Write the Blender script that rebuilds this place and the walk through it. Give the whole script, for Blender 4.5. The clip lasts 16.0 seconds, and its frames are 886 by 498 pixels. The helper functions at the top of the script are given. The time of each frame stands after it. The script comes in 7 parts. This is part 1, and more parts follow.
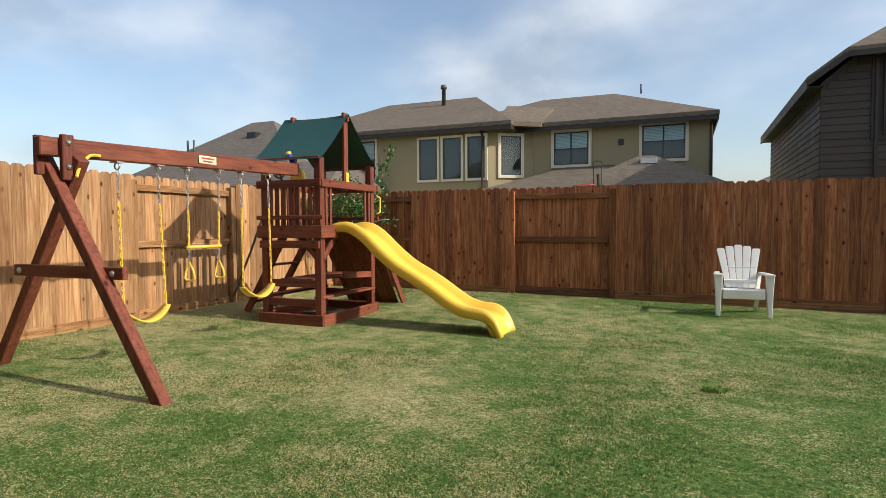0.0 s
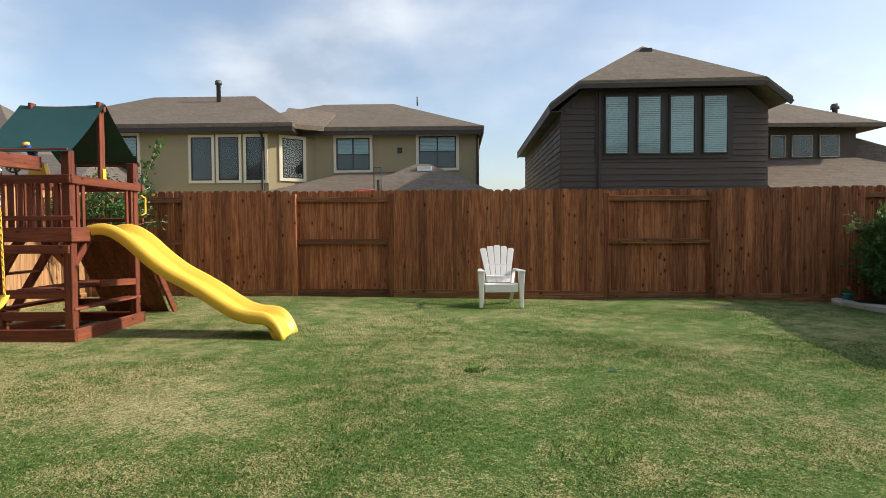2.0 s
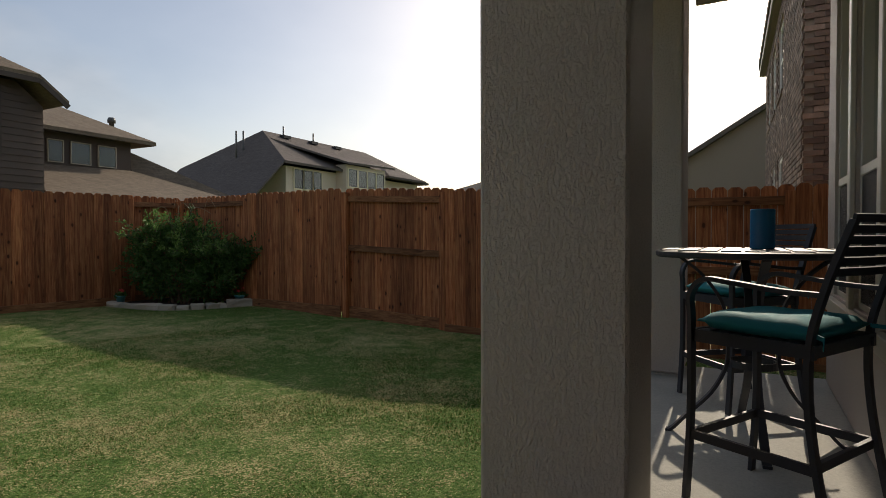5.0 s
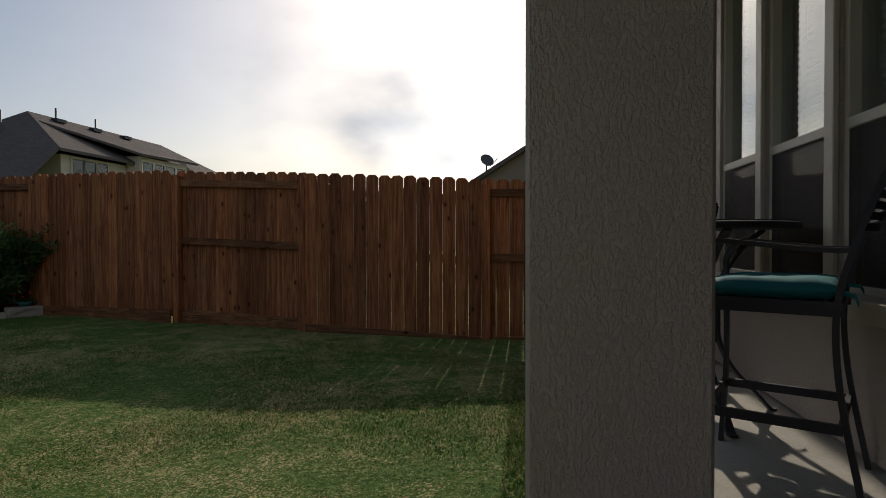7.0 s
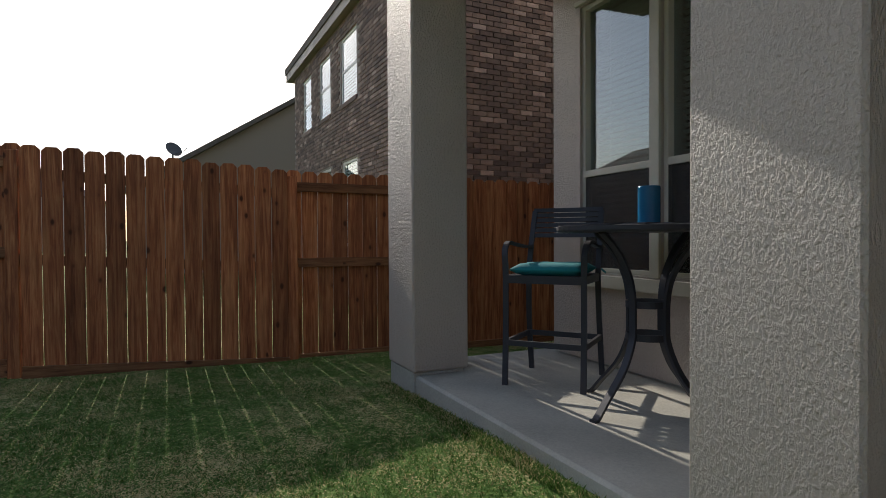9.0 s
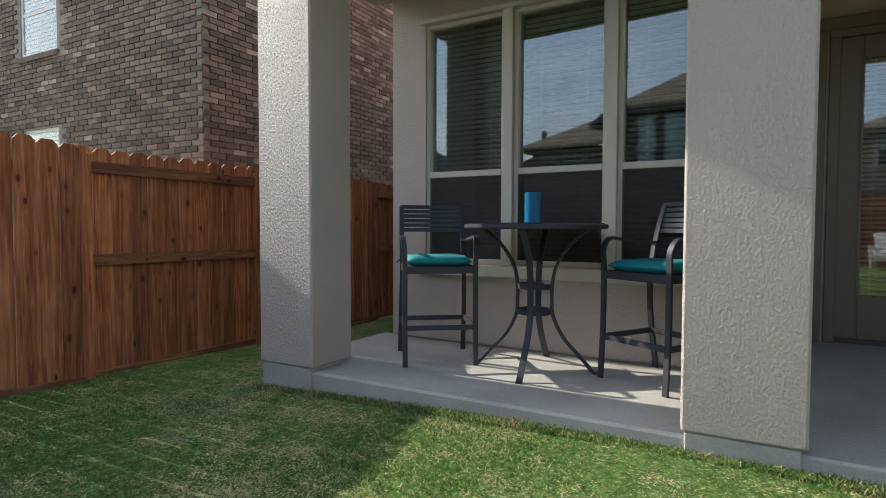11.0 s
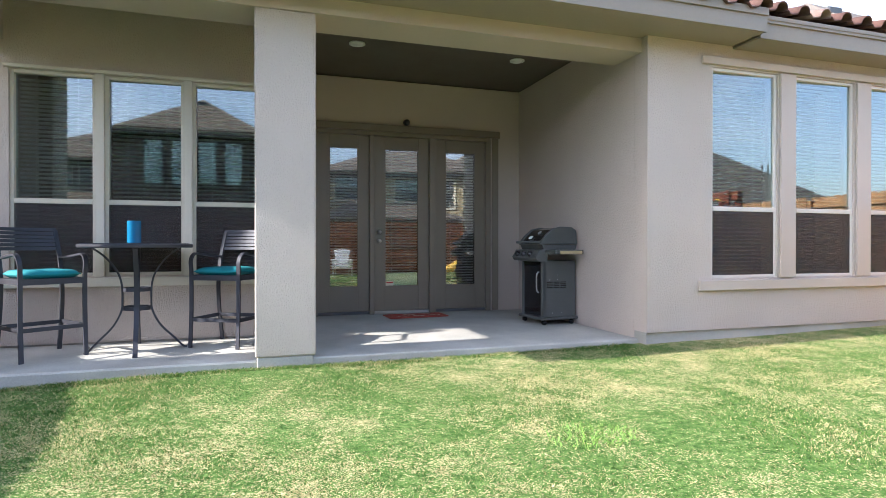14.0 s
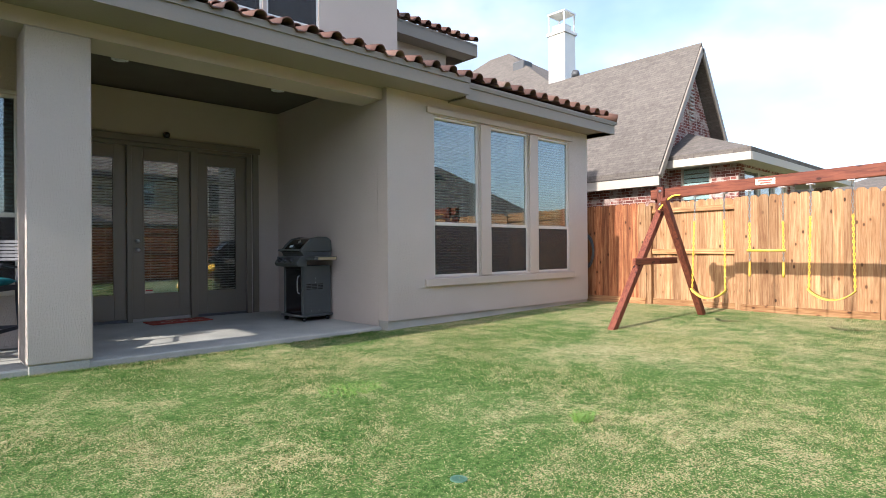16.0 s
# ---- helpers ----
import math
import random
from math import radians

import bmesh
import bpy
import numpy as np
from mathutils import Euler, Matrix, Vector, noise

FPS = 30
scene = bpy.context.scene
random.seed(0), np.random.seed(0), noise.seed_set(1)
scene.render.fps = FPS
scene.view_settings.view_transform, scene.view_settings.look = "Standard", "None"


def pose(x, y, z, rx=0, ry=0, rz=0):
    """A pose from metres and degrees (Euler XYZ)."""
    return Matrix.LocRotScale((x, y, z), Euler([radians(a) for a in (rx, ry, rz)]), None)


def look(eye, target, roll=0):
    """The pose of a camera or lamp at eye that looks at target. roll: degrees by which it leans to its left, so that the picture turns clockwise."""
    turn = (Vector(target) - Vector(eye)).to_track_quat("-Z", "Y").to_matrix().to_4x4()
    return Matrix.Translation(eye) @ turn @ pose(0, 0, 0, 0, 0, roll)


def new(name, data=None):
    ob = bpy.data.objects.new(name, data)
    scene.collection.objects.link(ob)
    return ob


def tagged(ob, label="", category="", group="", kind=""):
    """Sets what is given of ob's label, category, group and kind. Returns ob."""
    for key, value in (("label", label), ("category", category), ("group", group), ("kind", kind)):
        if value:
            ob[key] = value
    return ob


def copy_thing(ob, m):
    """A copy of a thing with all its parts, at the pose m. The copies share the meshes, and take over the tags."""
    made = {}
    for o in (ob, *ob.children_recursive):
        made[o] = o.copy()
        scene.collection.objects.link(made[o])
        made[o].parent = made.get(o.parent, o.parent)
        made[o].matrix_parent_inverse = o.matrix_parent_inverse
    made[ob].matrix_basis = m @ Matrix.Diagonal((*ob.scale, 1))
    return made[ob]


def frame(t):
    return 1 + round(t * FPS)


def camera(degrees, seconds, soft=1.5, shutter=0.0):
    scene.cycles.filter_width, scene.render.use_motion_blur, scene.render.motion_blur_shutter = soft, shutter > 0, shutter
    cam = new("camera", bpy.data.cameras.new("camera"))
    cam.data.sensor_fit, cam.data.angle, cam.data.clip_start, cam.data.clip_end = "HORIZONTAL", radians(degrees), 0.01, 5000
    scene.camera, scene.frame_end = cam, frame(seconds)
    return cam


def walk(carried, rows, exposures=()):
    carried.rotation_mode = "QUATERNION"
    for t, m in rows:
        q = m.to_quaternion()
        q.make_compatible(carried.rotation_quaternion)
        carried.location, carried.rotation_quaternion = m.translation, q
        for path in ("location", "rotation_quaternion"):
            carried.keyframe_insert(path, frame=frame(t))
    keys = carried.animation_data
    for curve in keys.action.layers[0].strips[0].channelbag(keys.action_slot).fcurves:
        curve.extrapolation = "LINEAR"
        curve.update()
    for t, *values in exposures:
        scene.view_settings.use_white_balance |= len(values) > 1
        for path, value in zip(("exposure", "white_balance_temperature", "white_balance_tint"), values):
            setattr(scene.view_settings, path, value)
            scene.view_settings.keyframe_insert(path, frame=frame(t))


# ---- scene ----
cam = camera(75.33, 16.0, 0.75)
PATH = [
    (0.0, -2.115, -0.557, 1.237, 87.81, 0.28, 22.60),
    (0.5, -2.138, -0.560, 1.227, 87.92, 0.40, 21.05),
    (1.0, -2.139, -0.581, 1.220, 87.96, 0.39, 17.04),
    (1.5, -2.089, -0.646, 1.209, 88.09, 0.30, 10.14),
    (2.0, -2.032, -0.747, 1.205, 88.17, 0.37, 1.35),
    (2.5, -1.973, -0.789, 1.181, 88.32, 0.34, -10.56),
    (3.0, -1.935, -0.806, 1.157, 88.41, 0.23, -24.81),
    (3.5, -1.923, -0.756, 1.114, 88.69, 0.20, -39.03),
    (4.0, -1.903, -0.798, 1.161, 88.49, 0.18, -49.15),
    (4.5, -1.874, -0.827, 1.157, 88.60, 0.19, -56.75),
    (5.0, -1.870, -0.836, 1.159, 88.72, 0.17, -62.29),
    (5.2, -1.857, -0.831, 1.158, 88.75, 0.18, -63.70),
    (7.3, -1.595, 0.191, 0.984, 89.10, 0.12, -86.73),
    (7.5, -1.547, 0.329, 0.999, 89.07, 0.11, -90.68),
    (8.0, -1.338, 0.705, 1.009, 89.01, 0.18, -98.35),
    (8.2, -1.237, 0.867, 1.008, 89.08, 0.23, -101.67),
    (10.3, -0.092, 2.286, 1.061, 87.98, -0.05, -135.25),
    (10.5, -0.009, 2.429, 1.071, 87.79, -0.12, -138.55),
    (11.0, 0.140, 2.846, 1.060, 87.77, -0.12, -149.89),
    (11.5, 0.203, 3.290, 1.042, 88.20, -0.17, -155.73),
    (12.0, 0.290, 3.736, 1.032, 88.63, -0.10, -165.08),
    (12.5, 0.338, 4.162, 1.045, 88.97, -0.04, -170.59),
    (13.0, 0.395, 4.517, 1.068, 89.35, 0.04, -178.11),
    (13.5, 0.414, 4.873, 1.061, 89.47, 0.06, -185.94),
    (14.0, 0.462, 5.132, 1.064, 89.68, -0.03, -197.63),
    (14.5, 0.639, 5.352, 1.077, 89.81, 0.10, -209.80),
    (15.0, 0.786, 5.604, 1.087, 89.89, 0.30, -216.11),
    (15.5, 0.975, 5.892, 1.101, 89.96, 0.34, -219.96),
    (16.0, 1.210, 6.153, 1.096, 90.09, 0.45, -222.54),
]
EXPOSURES = [(0, 0.35, 6450, 9), (1.5, 0.5, 6500, 10), (2.5, 0.4, 6600, 10), (3.5, -0.2, 6650, 11), (4, -0.22, 6900, 12), (5, -0.2, 7000, 12), (7.3, -0.75, 6700, 11), (7.5, -0.74, 6700, 10.5), (8.0, -0.27, 6550, 12), (9.2, 0.1, 6300, 11),
             (10.5, 0.74, 6250, 9.5), (11, 0.92, 6150, 10), (12, 1.38, 5850, 13), (12.5, 1.68, 5800, 13), (13.5, 2.03, 5750, 15), (14, 1.92, 5750, 15), (14.5, 1.78, 5750, 14), (16, 1.08, 5800, 13)]
walk(cam, [(r[0], pose(*r[1:])) for r in PATH], EXPOSURES)

# ---- world, sun ----
SUN = Vector((1.0, 0.012, 0.575)).normalized()
world = bpy.data.worlds.new("sky")
scene.world = world
world.use_nodes = True
wn, wl = world.node_tree.nodes, world.node_tree.links
sky = wn.new("ShaderNodeTexSky")
sky.sky_type, sky.sun_disc = "NISHITA", False
sky.sun_elevation = math.asin(SUN.z)
sky.sun_rotation = math.atan2(SUN.x, SUN.y)
sky.air_density, sky.dust_density, sky.ozone_density = 1.0, 2.2, 1.0
wtc = wn.new("ShaderNodeTexCoord")
wmap = wn.new("ShaderNodeMapping")
wmap.inputs["Scale"].default_value = (1.0, 1.0, 1.9)
wl.new(wtc.outputs["Generated"], wmap.inputs["Vector"])
wnoise = wn.new("ShaderNodeTexNoise")
wnoise.inputs["Scale"].default_value = 2.1
wnoise.inputs["Detail"].default_value = 5.0
wnoise.inputs["Roughness"].default_value = 0.45
wl.new(wmap.outputs["Vector"], wnoise.inputs["Vector"])
wramp = wn.new("ShaderNodeValToRGB")
wramp.color_ramp.elements[0].position, wramp.color_ramp.elements[1].position = 0.46, 0.70
wramp.color_ramp.elements[0].color = (0.12, 0.12, 0.12, 1)
wramp.color_ramp.elements[1].color = (0.92, 0.92, 0.92, 1)
wl.new(wnoise.outputs["Fac"], wramp.inputs["Fac"])
wshape = wn.new("ShaderNodeTexNoise")
wshape.inputs["Scale"].default_value = 5.0
wshape.inputs["Detail"].default_value = 5.0
wl.new(wmap.outputs["Vector"], wshape.inputs["Vector"])
wcol = wn.new("ShaderNodeValToRGB")
wcol.color_ramp.elements[0].position, wcol.color_ramp.elements[1].position = 0.35, 0.65
wcol.color_ramp.elements[0].color = (3.5, 4.0, 4.7, 1)
wcol.color_ramp.elements[1].color = (6.6, 6.9, 7.3, 1)
wl.new(wshape.outputs["Fac"], wcol.inputs["Fac"])
wmix = wn.new("ShaderNodeMix")
wmix.data_type = "RGBA"
wl.new(wramp.outputs["Color"], wmix.inputs["Factor"])
wl.new(sky.outputs["Color"], wmix.inputs["A"])
wlum = wn.new("ShaderNodeRGBToBW")
wl.new(sky.outputs["Color"], wlum.inputs["Color"])
wgain = wn.new("ShaderNodeMath")
wgain.operation = "MULTIPLY_ADD"
wgain.inputs[1].default_value, wgain.inputs[2].default_value = 0.045, 0.62
wl.new(wlum.outputs["Val"], wgain.inputs[0])
wlit = wn.new("ShaderNodeVectorMath")
wlit.operation = "SCALE"
wl.new(wcol.outputs["Color"], wlit.inputs[0])
wl.new(wgain.outputs[0], wlit.inputs["Scale"])
wl.new(wlit.outputs[0], wmix.inputs["B"])
wl.new(wmix.outputs["Result"], wn["Background"].inputs["Color"])
wn["Background"].inputs["Strength"].default_value = 0.15
sun = new("sun", bpy.data.lights.new("sun", "SUN"))
sun.data.energy, sun.data.angle, sun.data.color = 3.6, radians(0.6), (1.0, 0.9, 0.76)
sun.matrix_world = look(SUN * 50, (0, 0, 0))


# ---- mesh helpers ----
def bx(bm, x0, y0, z0, x1, y1, z1, m=None, bev=0.0):
    vs = [bm.verts.new((x, y, z)) for x in (x0, x1) for y in (y0, y1) for z in (z0, z1)]
    for f in ((0, 1, 3, 2), (4, 6, 7, 5), (0, 4, 5, 1), (2, 3, 7, 6), (0, 2, 6, 4), (1, 5, 7, 3)):
        bm.faces.new([vs[i] for i in f])
    if bev:
        es = list({e for v in vs for e in v.link_edges})
        g = bmesh.ops.bevel(bm, geom=es, offset=bev, segments=1, affect="EDGES")
        vs = list({v for v in vs if v.is_valid} | {v for f in g["faces"] for v in f.verts})
    if m is not None:
        for v in vs:
            v.co = m @ v.co
    return vs


def plank(bm, a, b, w, h, up=(0, 0, 1), bev=0.0):
    """A bar from a to b, w wide (sideways) and h high (along up)."""
    a, b = Vector(a), Vector(b)
    d = (b - a).normalized()
    u = Vector(up)
    s = d.cross(u).normalized()
    u = s.cross(d).normalized()
    m = Matrix((s, d, u)).transposed().to_4x4()
    m.translation = a
    return bx(bm, -w / 2, 0, -h / 2, w / 2, (b - a).length, h / 2, m, bev)


def tube(bm, pts, r, n=8, closed=False, flat=1.0):
    """A swept round or flattened bar along points."""
    pts = [Vector(p) for p in pts]
    rings, last = [], None
    for i, p in enumerate(pts):
        if closed:
            d = pts[(i + 1) % len(pts)] - pts[i - 1]
        else:
            d = pts[min(i + 1, len(pts) - 1)] - pts[max(i - 1, 0)]
        d.normalize()
        if last is None:
            ref = Vector((0, 0, 1)) if abs(d.z) < 0.9 else Vector((0, 1, 0))
            s = d.cross(ref).normalized()
        else:
            s = (last - d * last.dot(d)).normalized()
        last = s
        u = s.cross(d)
        rr = r[i] if isinstance(r, (list, tuple)) else r
        rings.append([bm.verts.new(p + s * math.cos(2 * math.pi * k / n) * rr + u * math.sin(2 * math.pi * k / n) * rr * flat) for k in range(n)])
    m = len(rings)
    for i in range(m if closed else m - 1):
        a, b = rings[i], rings[(i + 1) % m]
        for k in range(n):
            bm.faces.new((a[k], a[(k + 1) % n], b[(k + 1) % n], b[k]))
    if not closed:
        bm.faces.new(rings[0][::-1])
        bm.faces.new(rings[-1])
    return rings


def lathe(bm, profile, n=24, c=(0, 0, 0)):
    """Turned round the z axis from (radius, z) pairs."""
    rings = [[bm.verts.new((c[0] + r * math.cos(2 * math.pi * k / n), c[1] + r * math.sin(2 * math.pi * k / n), c[2] + z)) for k in range(n)] for r, z in profile]
    for a, b in zip(rings, rings[1:]):
        for k in range(n):
            bm.faces.new((a[k], a[(k + 1) % n], b[(k + 1) % n], b[k]))
    bm.faces.new(rings[0][::-1])
    bm.faces.new(rings[-1])


def prism(bm, poly, axis, a, b):
    """A polygon, given in the two other axes, drawn out along axis from a to b."""
    def at(p, v):
        return {"x": (v, p[0], p[1]), "y": (p[0], v, p[1]), "z": (p[0], p[1], v)}[axis]
    lo = [bm.verts.new(at(p, a)) for p in poly]
    hi = [bm.verts.new(at(p, b)) for p in poly]
    n = len(poly)
    bm.faces.new(lo[::-1])
    bm.faces.new(hi)
    for k in range(n):
        bm.faces.new((lo[k], lo[(k + 1) % n], hi[(k + 1) % n], hi[k]))


def slabs(bm, verts, faces, thick):
    """A folded sheet of given thickness (downwards)."""
    top = [bm.verts.new(v) for v in verts]
    bot = [bm.verts.new((v[0], v[1], v[2] - thick)) for v in verts]
    count = {}
    for f in faces:
        bm.faces.new([top[i] for i in f])
        bm.faces.new([bot[i] for i in reversed(f)])
        for i, j in zip(f, f[1:] + f[:1]):
            count.setdefault((min(i, j), max(i, j)), []).append((i, j))
    for k, e in count.items():
        if len(e) == 1:
            i, j = e[0]
            bm.faces.new((top[j], top[i], bot[i], bot[j]))


def spline(pts, n=6):
    out = []
    for i in range(len(pts) - 1):
        p0, p1, p2, p3 = (Vector(pts[j]) for j in (max(i - 1, 0), i, i + 1, min(i + 2, len(pts) - 1)))
        for k in range(n):
            t = k / n
            out.append(0.5 * (2 * p1 + (p2 - p0) * t + (2 * p0 - 5 * p1 + 4 * p2 - p3) * t * t + (3 * p1 - p0 - 3 * p2 + p3) * t ** 3))
    out.append(Vector(pts[-1]))
    return out


def mesh_of(name, bm, material, smooth=False):
    bmesh.ops.recalc_face_normals(bm, faces=bm.faces)
    me = bpy.data.meshes.new(name)
    bm.to_mesh(me)
    bm.free()
    if smooth:
        me.polygons.foreach_set("use_smooth", [True] * len(me.polygons))
    me.materials.append(material)
    return me


def part(name, bm, material, parent=None, label="", smooth=False):
    ob = new(name, mesh_of(name, bm, material, smooth))
    if parent:
        ob.parent = parent
    if label:
        ob["label"] = label
    return ob


def thing(name, label, category, at=None, group="", kind=""):
    ob = new(name)
    ob.empty_display_size = 0.1
    if at is not None:
        ob.matrix_world = at
    return tagged(ob, label, category, group, kind)


def smooth_mod(ob, width=0.006, segments=2):
    b = ob.modifiers.new("bevel", "BEVEL")
    b.width, b.segments, b.limit_method, b.angle_limit = width, segments, "ANGLE", radians(40)
    return ob


def B():
    return bmesh.new()


# ---- materials ----
class Nodes:
    def __init__(self, name):
        self.mat = bpy.data.materials.new(name)
        self.mat.use_nodes = True
        self.t = self.mat.node_tree
        self.p = self.t.nodes["Principled BSDF"]

    def n(self, kind, **kw):
        x = self.t.nodes.new(kind)
        for k, v in kw.items():
            x.inputs[k].default_value = v
        return x

    def link(self, a, b):
        self.t.links.new(a, b)

    def coords(self, scale=(1, 1, 1), shift=None):
        tc = self.n("ShaderNodeTexCoord")
        mp = self.n("ShaderNodeMapping", Scale=scale)
        if shift is not None:
            ad = self.n("ShaderNodeVectorMath")
            ad.operation = "ADD"
            self.link(tc.outputs["Object"], ad.inputs[0])
            self.link(shift, ad.inputs[1])
            self.link(ad.outputs[0], mp.inputs["Vector"])
        else:
            self.link(tc.outputs["Object"], mp.inputs["Vector"])
        return mp.outputs[0]

    def noise(self, vec, scale, detail=4.0, rough=0.55):
        x = self.n("ShaderNodeTexNoise", Scale=scale, Detail=detail, Roughness=rough)
        self.link(vec, x.inputs["Vector"])
        return x.outputs["Fac"]

    def ramp(self, fac, stops):
        r = self.n("ShaderNodeValToRGB")
        el = r.color_ramp.elements
        while len(el) < len(stops):
            el.new(0.5)
        for e, (pos, c) in zip(el, stops):
            e.position, e.color = pos, (*c, 1) if len(c) == 3 else c
        self.link(fac, r.inputs["Fac"])
        return r.outputs["Color"]

    def mix(self, fac, a, b, kind="MIX"):
        x = self.n("ShaderNodeMix")
        x.data_type, x.blend_type = "RGBA", kind
        for s, v in (("Factor", fac), ("A", a), ("B", b)):
            if isinstance(v, (int, float)):
                x.inputs[s].default_value = v
            elif isinstance(v, tuple):
                x.inputs[s].default_value = (*v, 1)
            else:
                self.link(v, x.inputs[s])
        return x.outputs["Result"]

    def bump(self, h, strength, dist=0.01, prev=None):
        b = self.n("ShaderNodeBump", Strength=strength, Distance=dist)
        self.link(h, b.inputs["Height"])
        if prev is not None:
            self.link(prev, b.inputs["Normal"])
        return b.outputs["Normal"]

    def done(self, color, rough=0.6, normal=None, metal=0.0, spec=0.5):
        if isinstance(color, tuple):
            self.p.inputs["Base Color"].default_value = (*color, 1)
        else:
            self.link(color, self.p.inputs["Base Color"])
        if isinstance(rough, (int, float)):
            self.p.inputs["Roughness"].default_value = rough
        else:
            self.link(rough, self.p.inputs["Roughness"])
        self.p.inputs["Metallic"].default_value = metal
        self.p.inputs["Specular IOR Level"].default_value = spec
        if normal is not None:
            self.link(normal, self.p.inputs["Normal"])
        return self.mat


def tint(c, k):
    return tuple(min(1, v * k) for v in c)


def surface(name, base, rough=0.6, var=0.15, scale=3.0, fine=60.0, bump=0.15, dist=0.004, metal=0.0, spec=0.5, each=0.0):
    """A painted, cast or woven surface: broad stains, fine grain and relief."""
    q = Nodes(name)
    v = q.coords()
    broad, grain = q.noise(v, scale, 5), q.noise(v, fine, 4, 0.6)
    c = q.ramp(broad, [(0.3, tint(base, 1 - var)), (0.7, tint(base, 1 + var))])
    c = q.mix(0.35, c, q.ramp(grain, [(0.3, tint(base, 1 - var)), (0.7, tint(base, 1 + var))]))
    if each:
        o = q.n("ShaderNodeObjectInfo")
        c = q.mix(1.0, c, q.ramp(o.outputs["Random"], [(0, (1 - each,) * 3), (1, (1.0,) * 3)]), "MULTIPLY")
    r = q.ramp(broad, [(0.3, (rough * 0.85,) * 3), (0.7, (min(1, rough * 1.15),) * 3)])
    return q.done(c, r, q.bump(grain, bump, dist) if bump else None, metal, spec)


def wood(name, dark, mid, light, axis="z", each=0.35, knots=True, rough=0.75, bump=0.35, grey=None):
    """Sawn timber with grain along axis, streaks, small knots and board-to-board difference."""
    q = Nodes(name)
    o = q.n("ShaderNodeObjectInfo")
    sh = q.n("ShaderNodeVectorMath")
    sh.operation = "SCALE"
    sh.inputs[0].default_value = (37.0, 53.0, 71.0)
    q.link(o.outputs["Random"], sh.inputs["Scale"])
    def run(k):
        return {"z": (1, 1, k), "x": (k, 1, 1), "y": (1, k, 1)}[axis]
    warp = q.noise(q.coords((1, 1, 1), sh.outputs[0]), 3.0, 2)
    g = q.n("ShaderNodeTexNoise", Scale=58.0, Detail=6.0, Roughness=0.65, Distortion=1.0)
    q.link(q.coords(run(0.06), sh.outputs[0]), g.inputs["Vector"])
    st = q.n("ShaderNodeTexNoise", Scale=17.0, Detail=3.0, Roughness=0.5, Distortion=1.6)
    q.link(q.coords(run(0.05), sh.outputs[0]), st.inputs["Vector"])
    c = q.ramp(g.outputs["Fac"], [(0.36, dark), (0.5, mid), (0.66, light)])
    c = q.mix(0.5, c, q.ramp(st.outputs["Fac"], [(0.39, dark), (0.5, mid), (0.61, light)]))
    if knots:
        kv = q.coords({"z": (9, 9, 5.2), "x": (5.2, 9, 9), "y": (9, 5.2, 9)}[axis], sh.outputs[0])
        vo = q.n("ShaderNodeTexVoronoi", Scale=1.0, Randomness=1.0)
        q.link(kv, vo.inputs["Vector"])
        sep = q.n("ShaderNodeSeparateColor")
        q.link(vo.outputs["Color"], sep.inputs[0])
        here = q.ramp(sep.outputs[0], [(0.42, (0.0,) * 3), (0.44, (1, 1, 1))])
        ring = q.mix(1.0, q.ramp(vo.outputs["Distance"], [(0.12, (0.55,) * 3), (0.36, (0.0,) * 3)]), here, "MULTIPLY")
        core = q.mix(1.0, q.ramp(vo.outputs["Distance"], [(0.1, (0.96,) * 3), (0.18, (0.0,) * 3)]), here, "MULTIPLY")
        c = q.mix(ring, c, tint(dark, 1.5))
        c = q.mix(core, c, tint(dark, 0.3))
    c = q.mix(q.ramp(warp, [(0.35, (0.0,) * 3), (0.75, (0.4,) * 3)]), c, grey or tint(dark, 0.9))
    lo, hi = 1 - each, 1 + each * 0.5
    c = q.mix(1.0, c, q.ramp(o.outputs["Random"], [(0, (lo, lo * 0.94, lo * 0.9)), (0.35, (0.85, 0.84, 0.82)), (0.7, (1.02, 1.0, 0.98)), (1, (hi, hi * 0.96, hi * 0.9))]), "MULTIPLY")
    return q.done(c, rough, q.bump(g.outputs["Fac"], bump, 0.004), spec=0.3)


def stucco(name, base, coarse=24.0, bump=0.75, dist=0.01):
    """Knocked-down stucco: flattened raised dabs with sharp edges over a sanded ground."""
    q = Nodes(name)
    v = q.coords((1, 1, 0.62))
    dab = q.n("ShaderNodeTexNoise", Scale=coarse, Detail=4.0, Roughness=0.62, Distortion=0.25)
    q.link(v, dab.inputs["Vector"])
    flat = q.ramp(dab.outputs["Fac"], [(0.44, (0.0,) * 3), (0.52, (0.55,) * 3), (0.6, (1, 1, 1))])
    v1 = q.coords()
    sand, broad = q.noise(v1, 230.0, 3), q.noise(v1, 0.9, 5)
    c = q.ramp(broad, [(0.3, tint(base, 0.92)), (0.7, tint(base, 1.06))])
    c = q.mix(0.2, c, q.ramp(sand, [(0.3, tint(base, 0.7)), (0.7, tint(base, 1.2))]))
    nrm = q.bump(sand, 0.35, 0.002)
    nrm = q.bump(flat, bump, dist, nrm)
    return q.done(c, 0.5, nrm, spec=0.5)


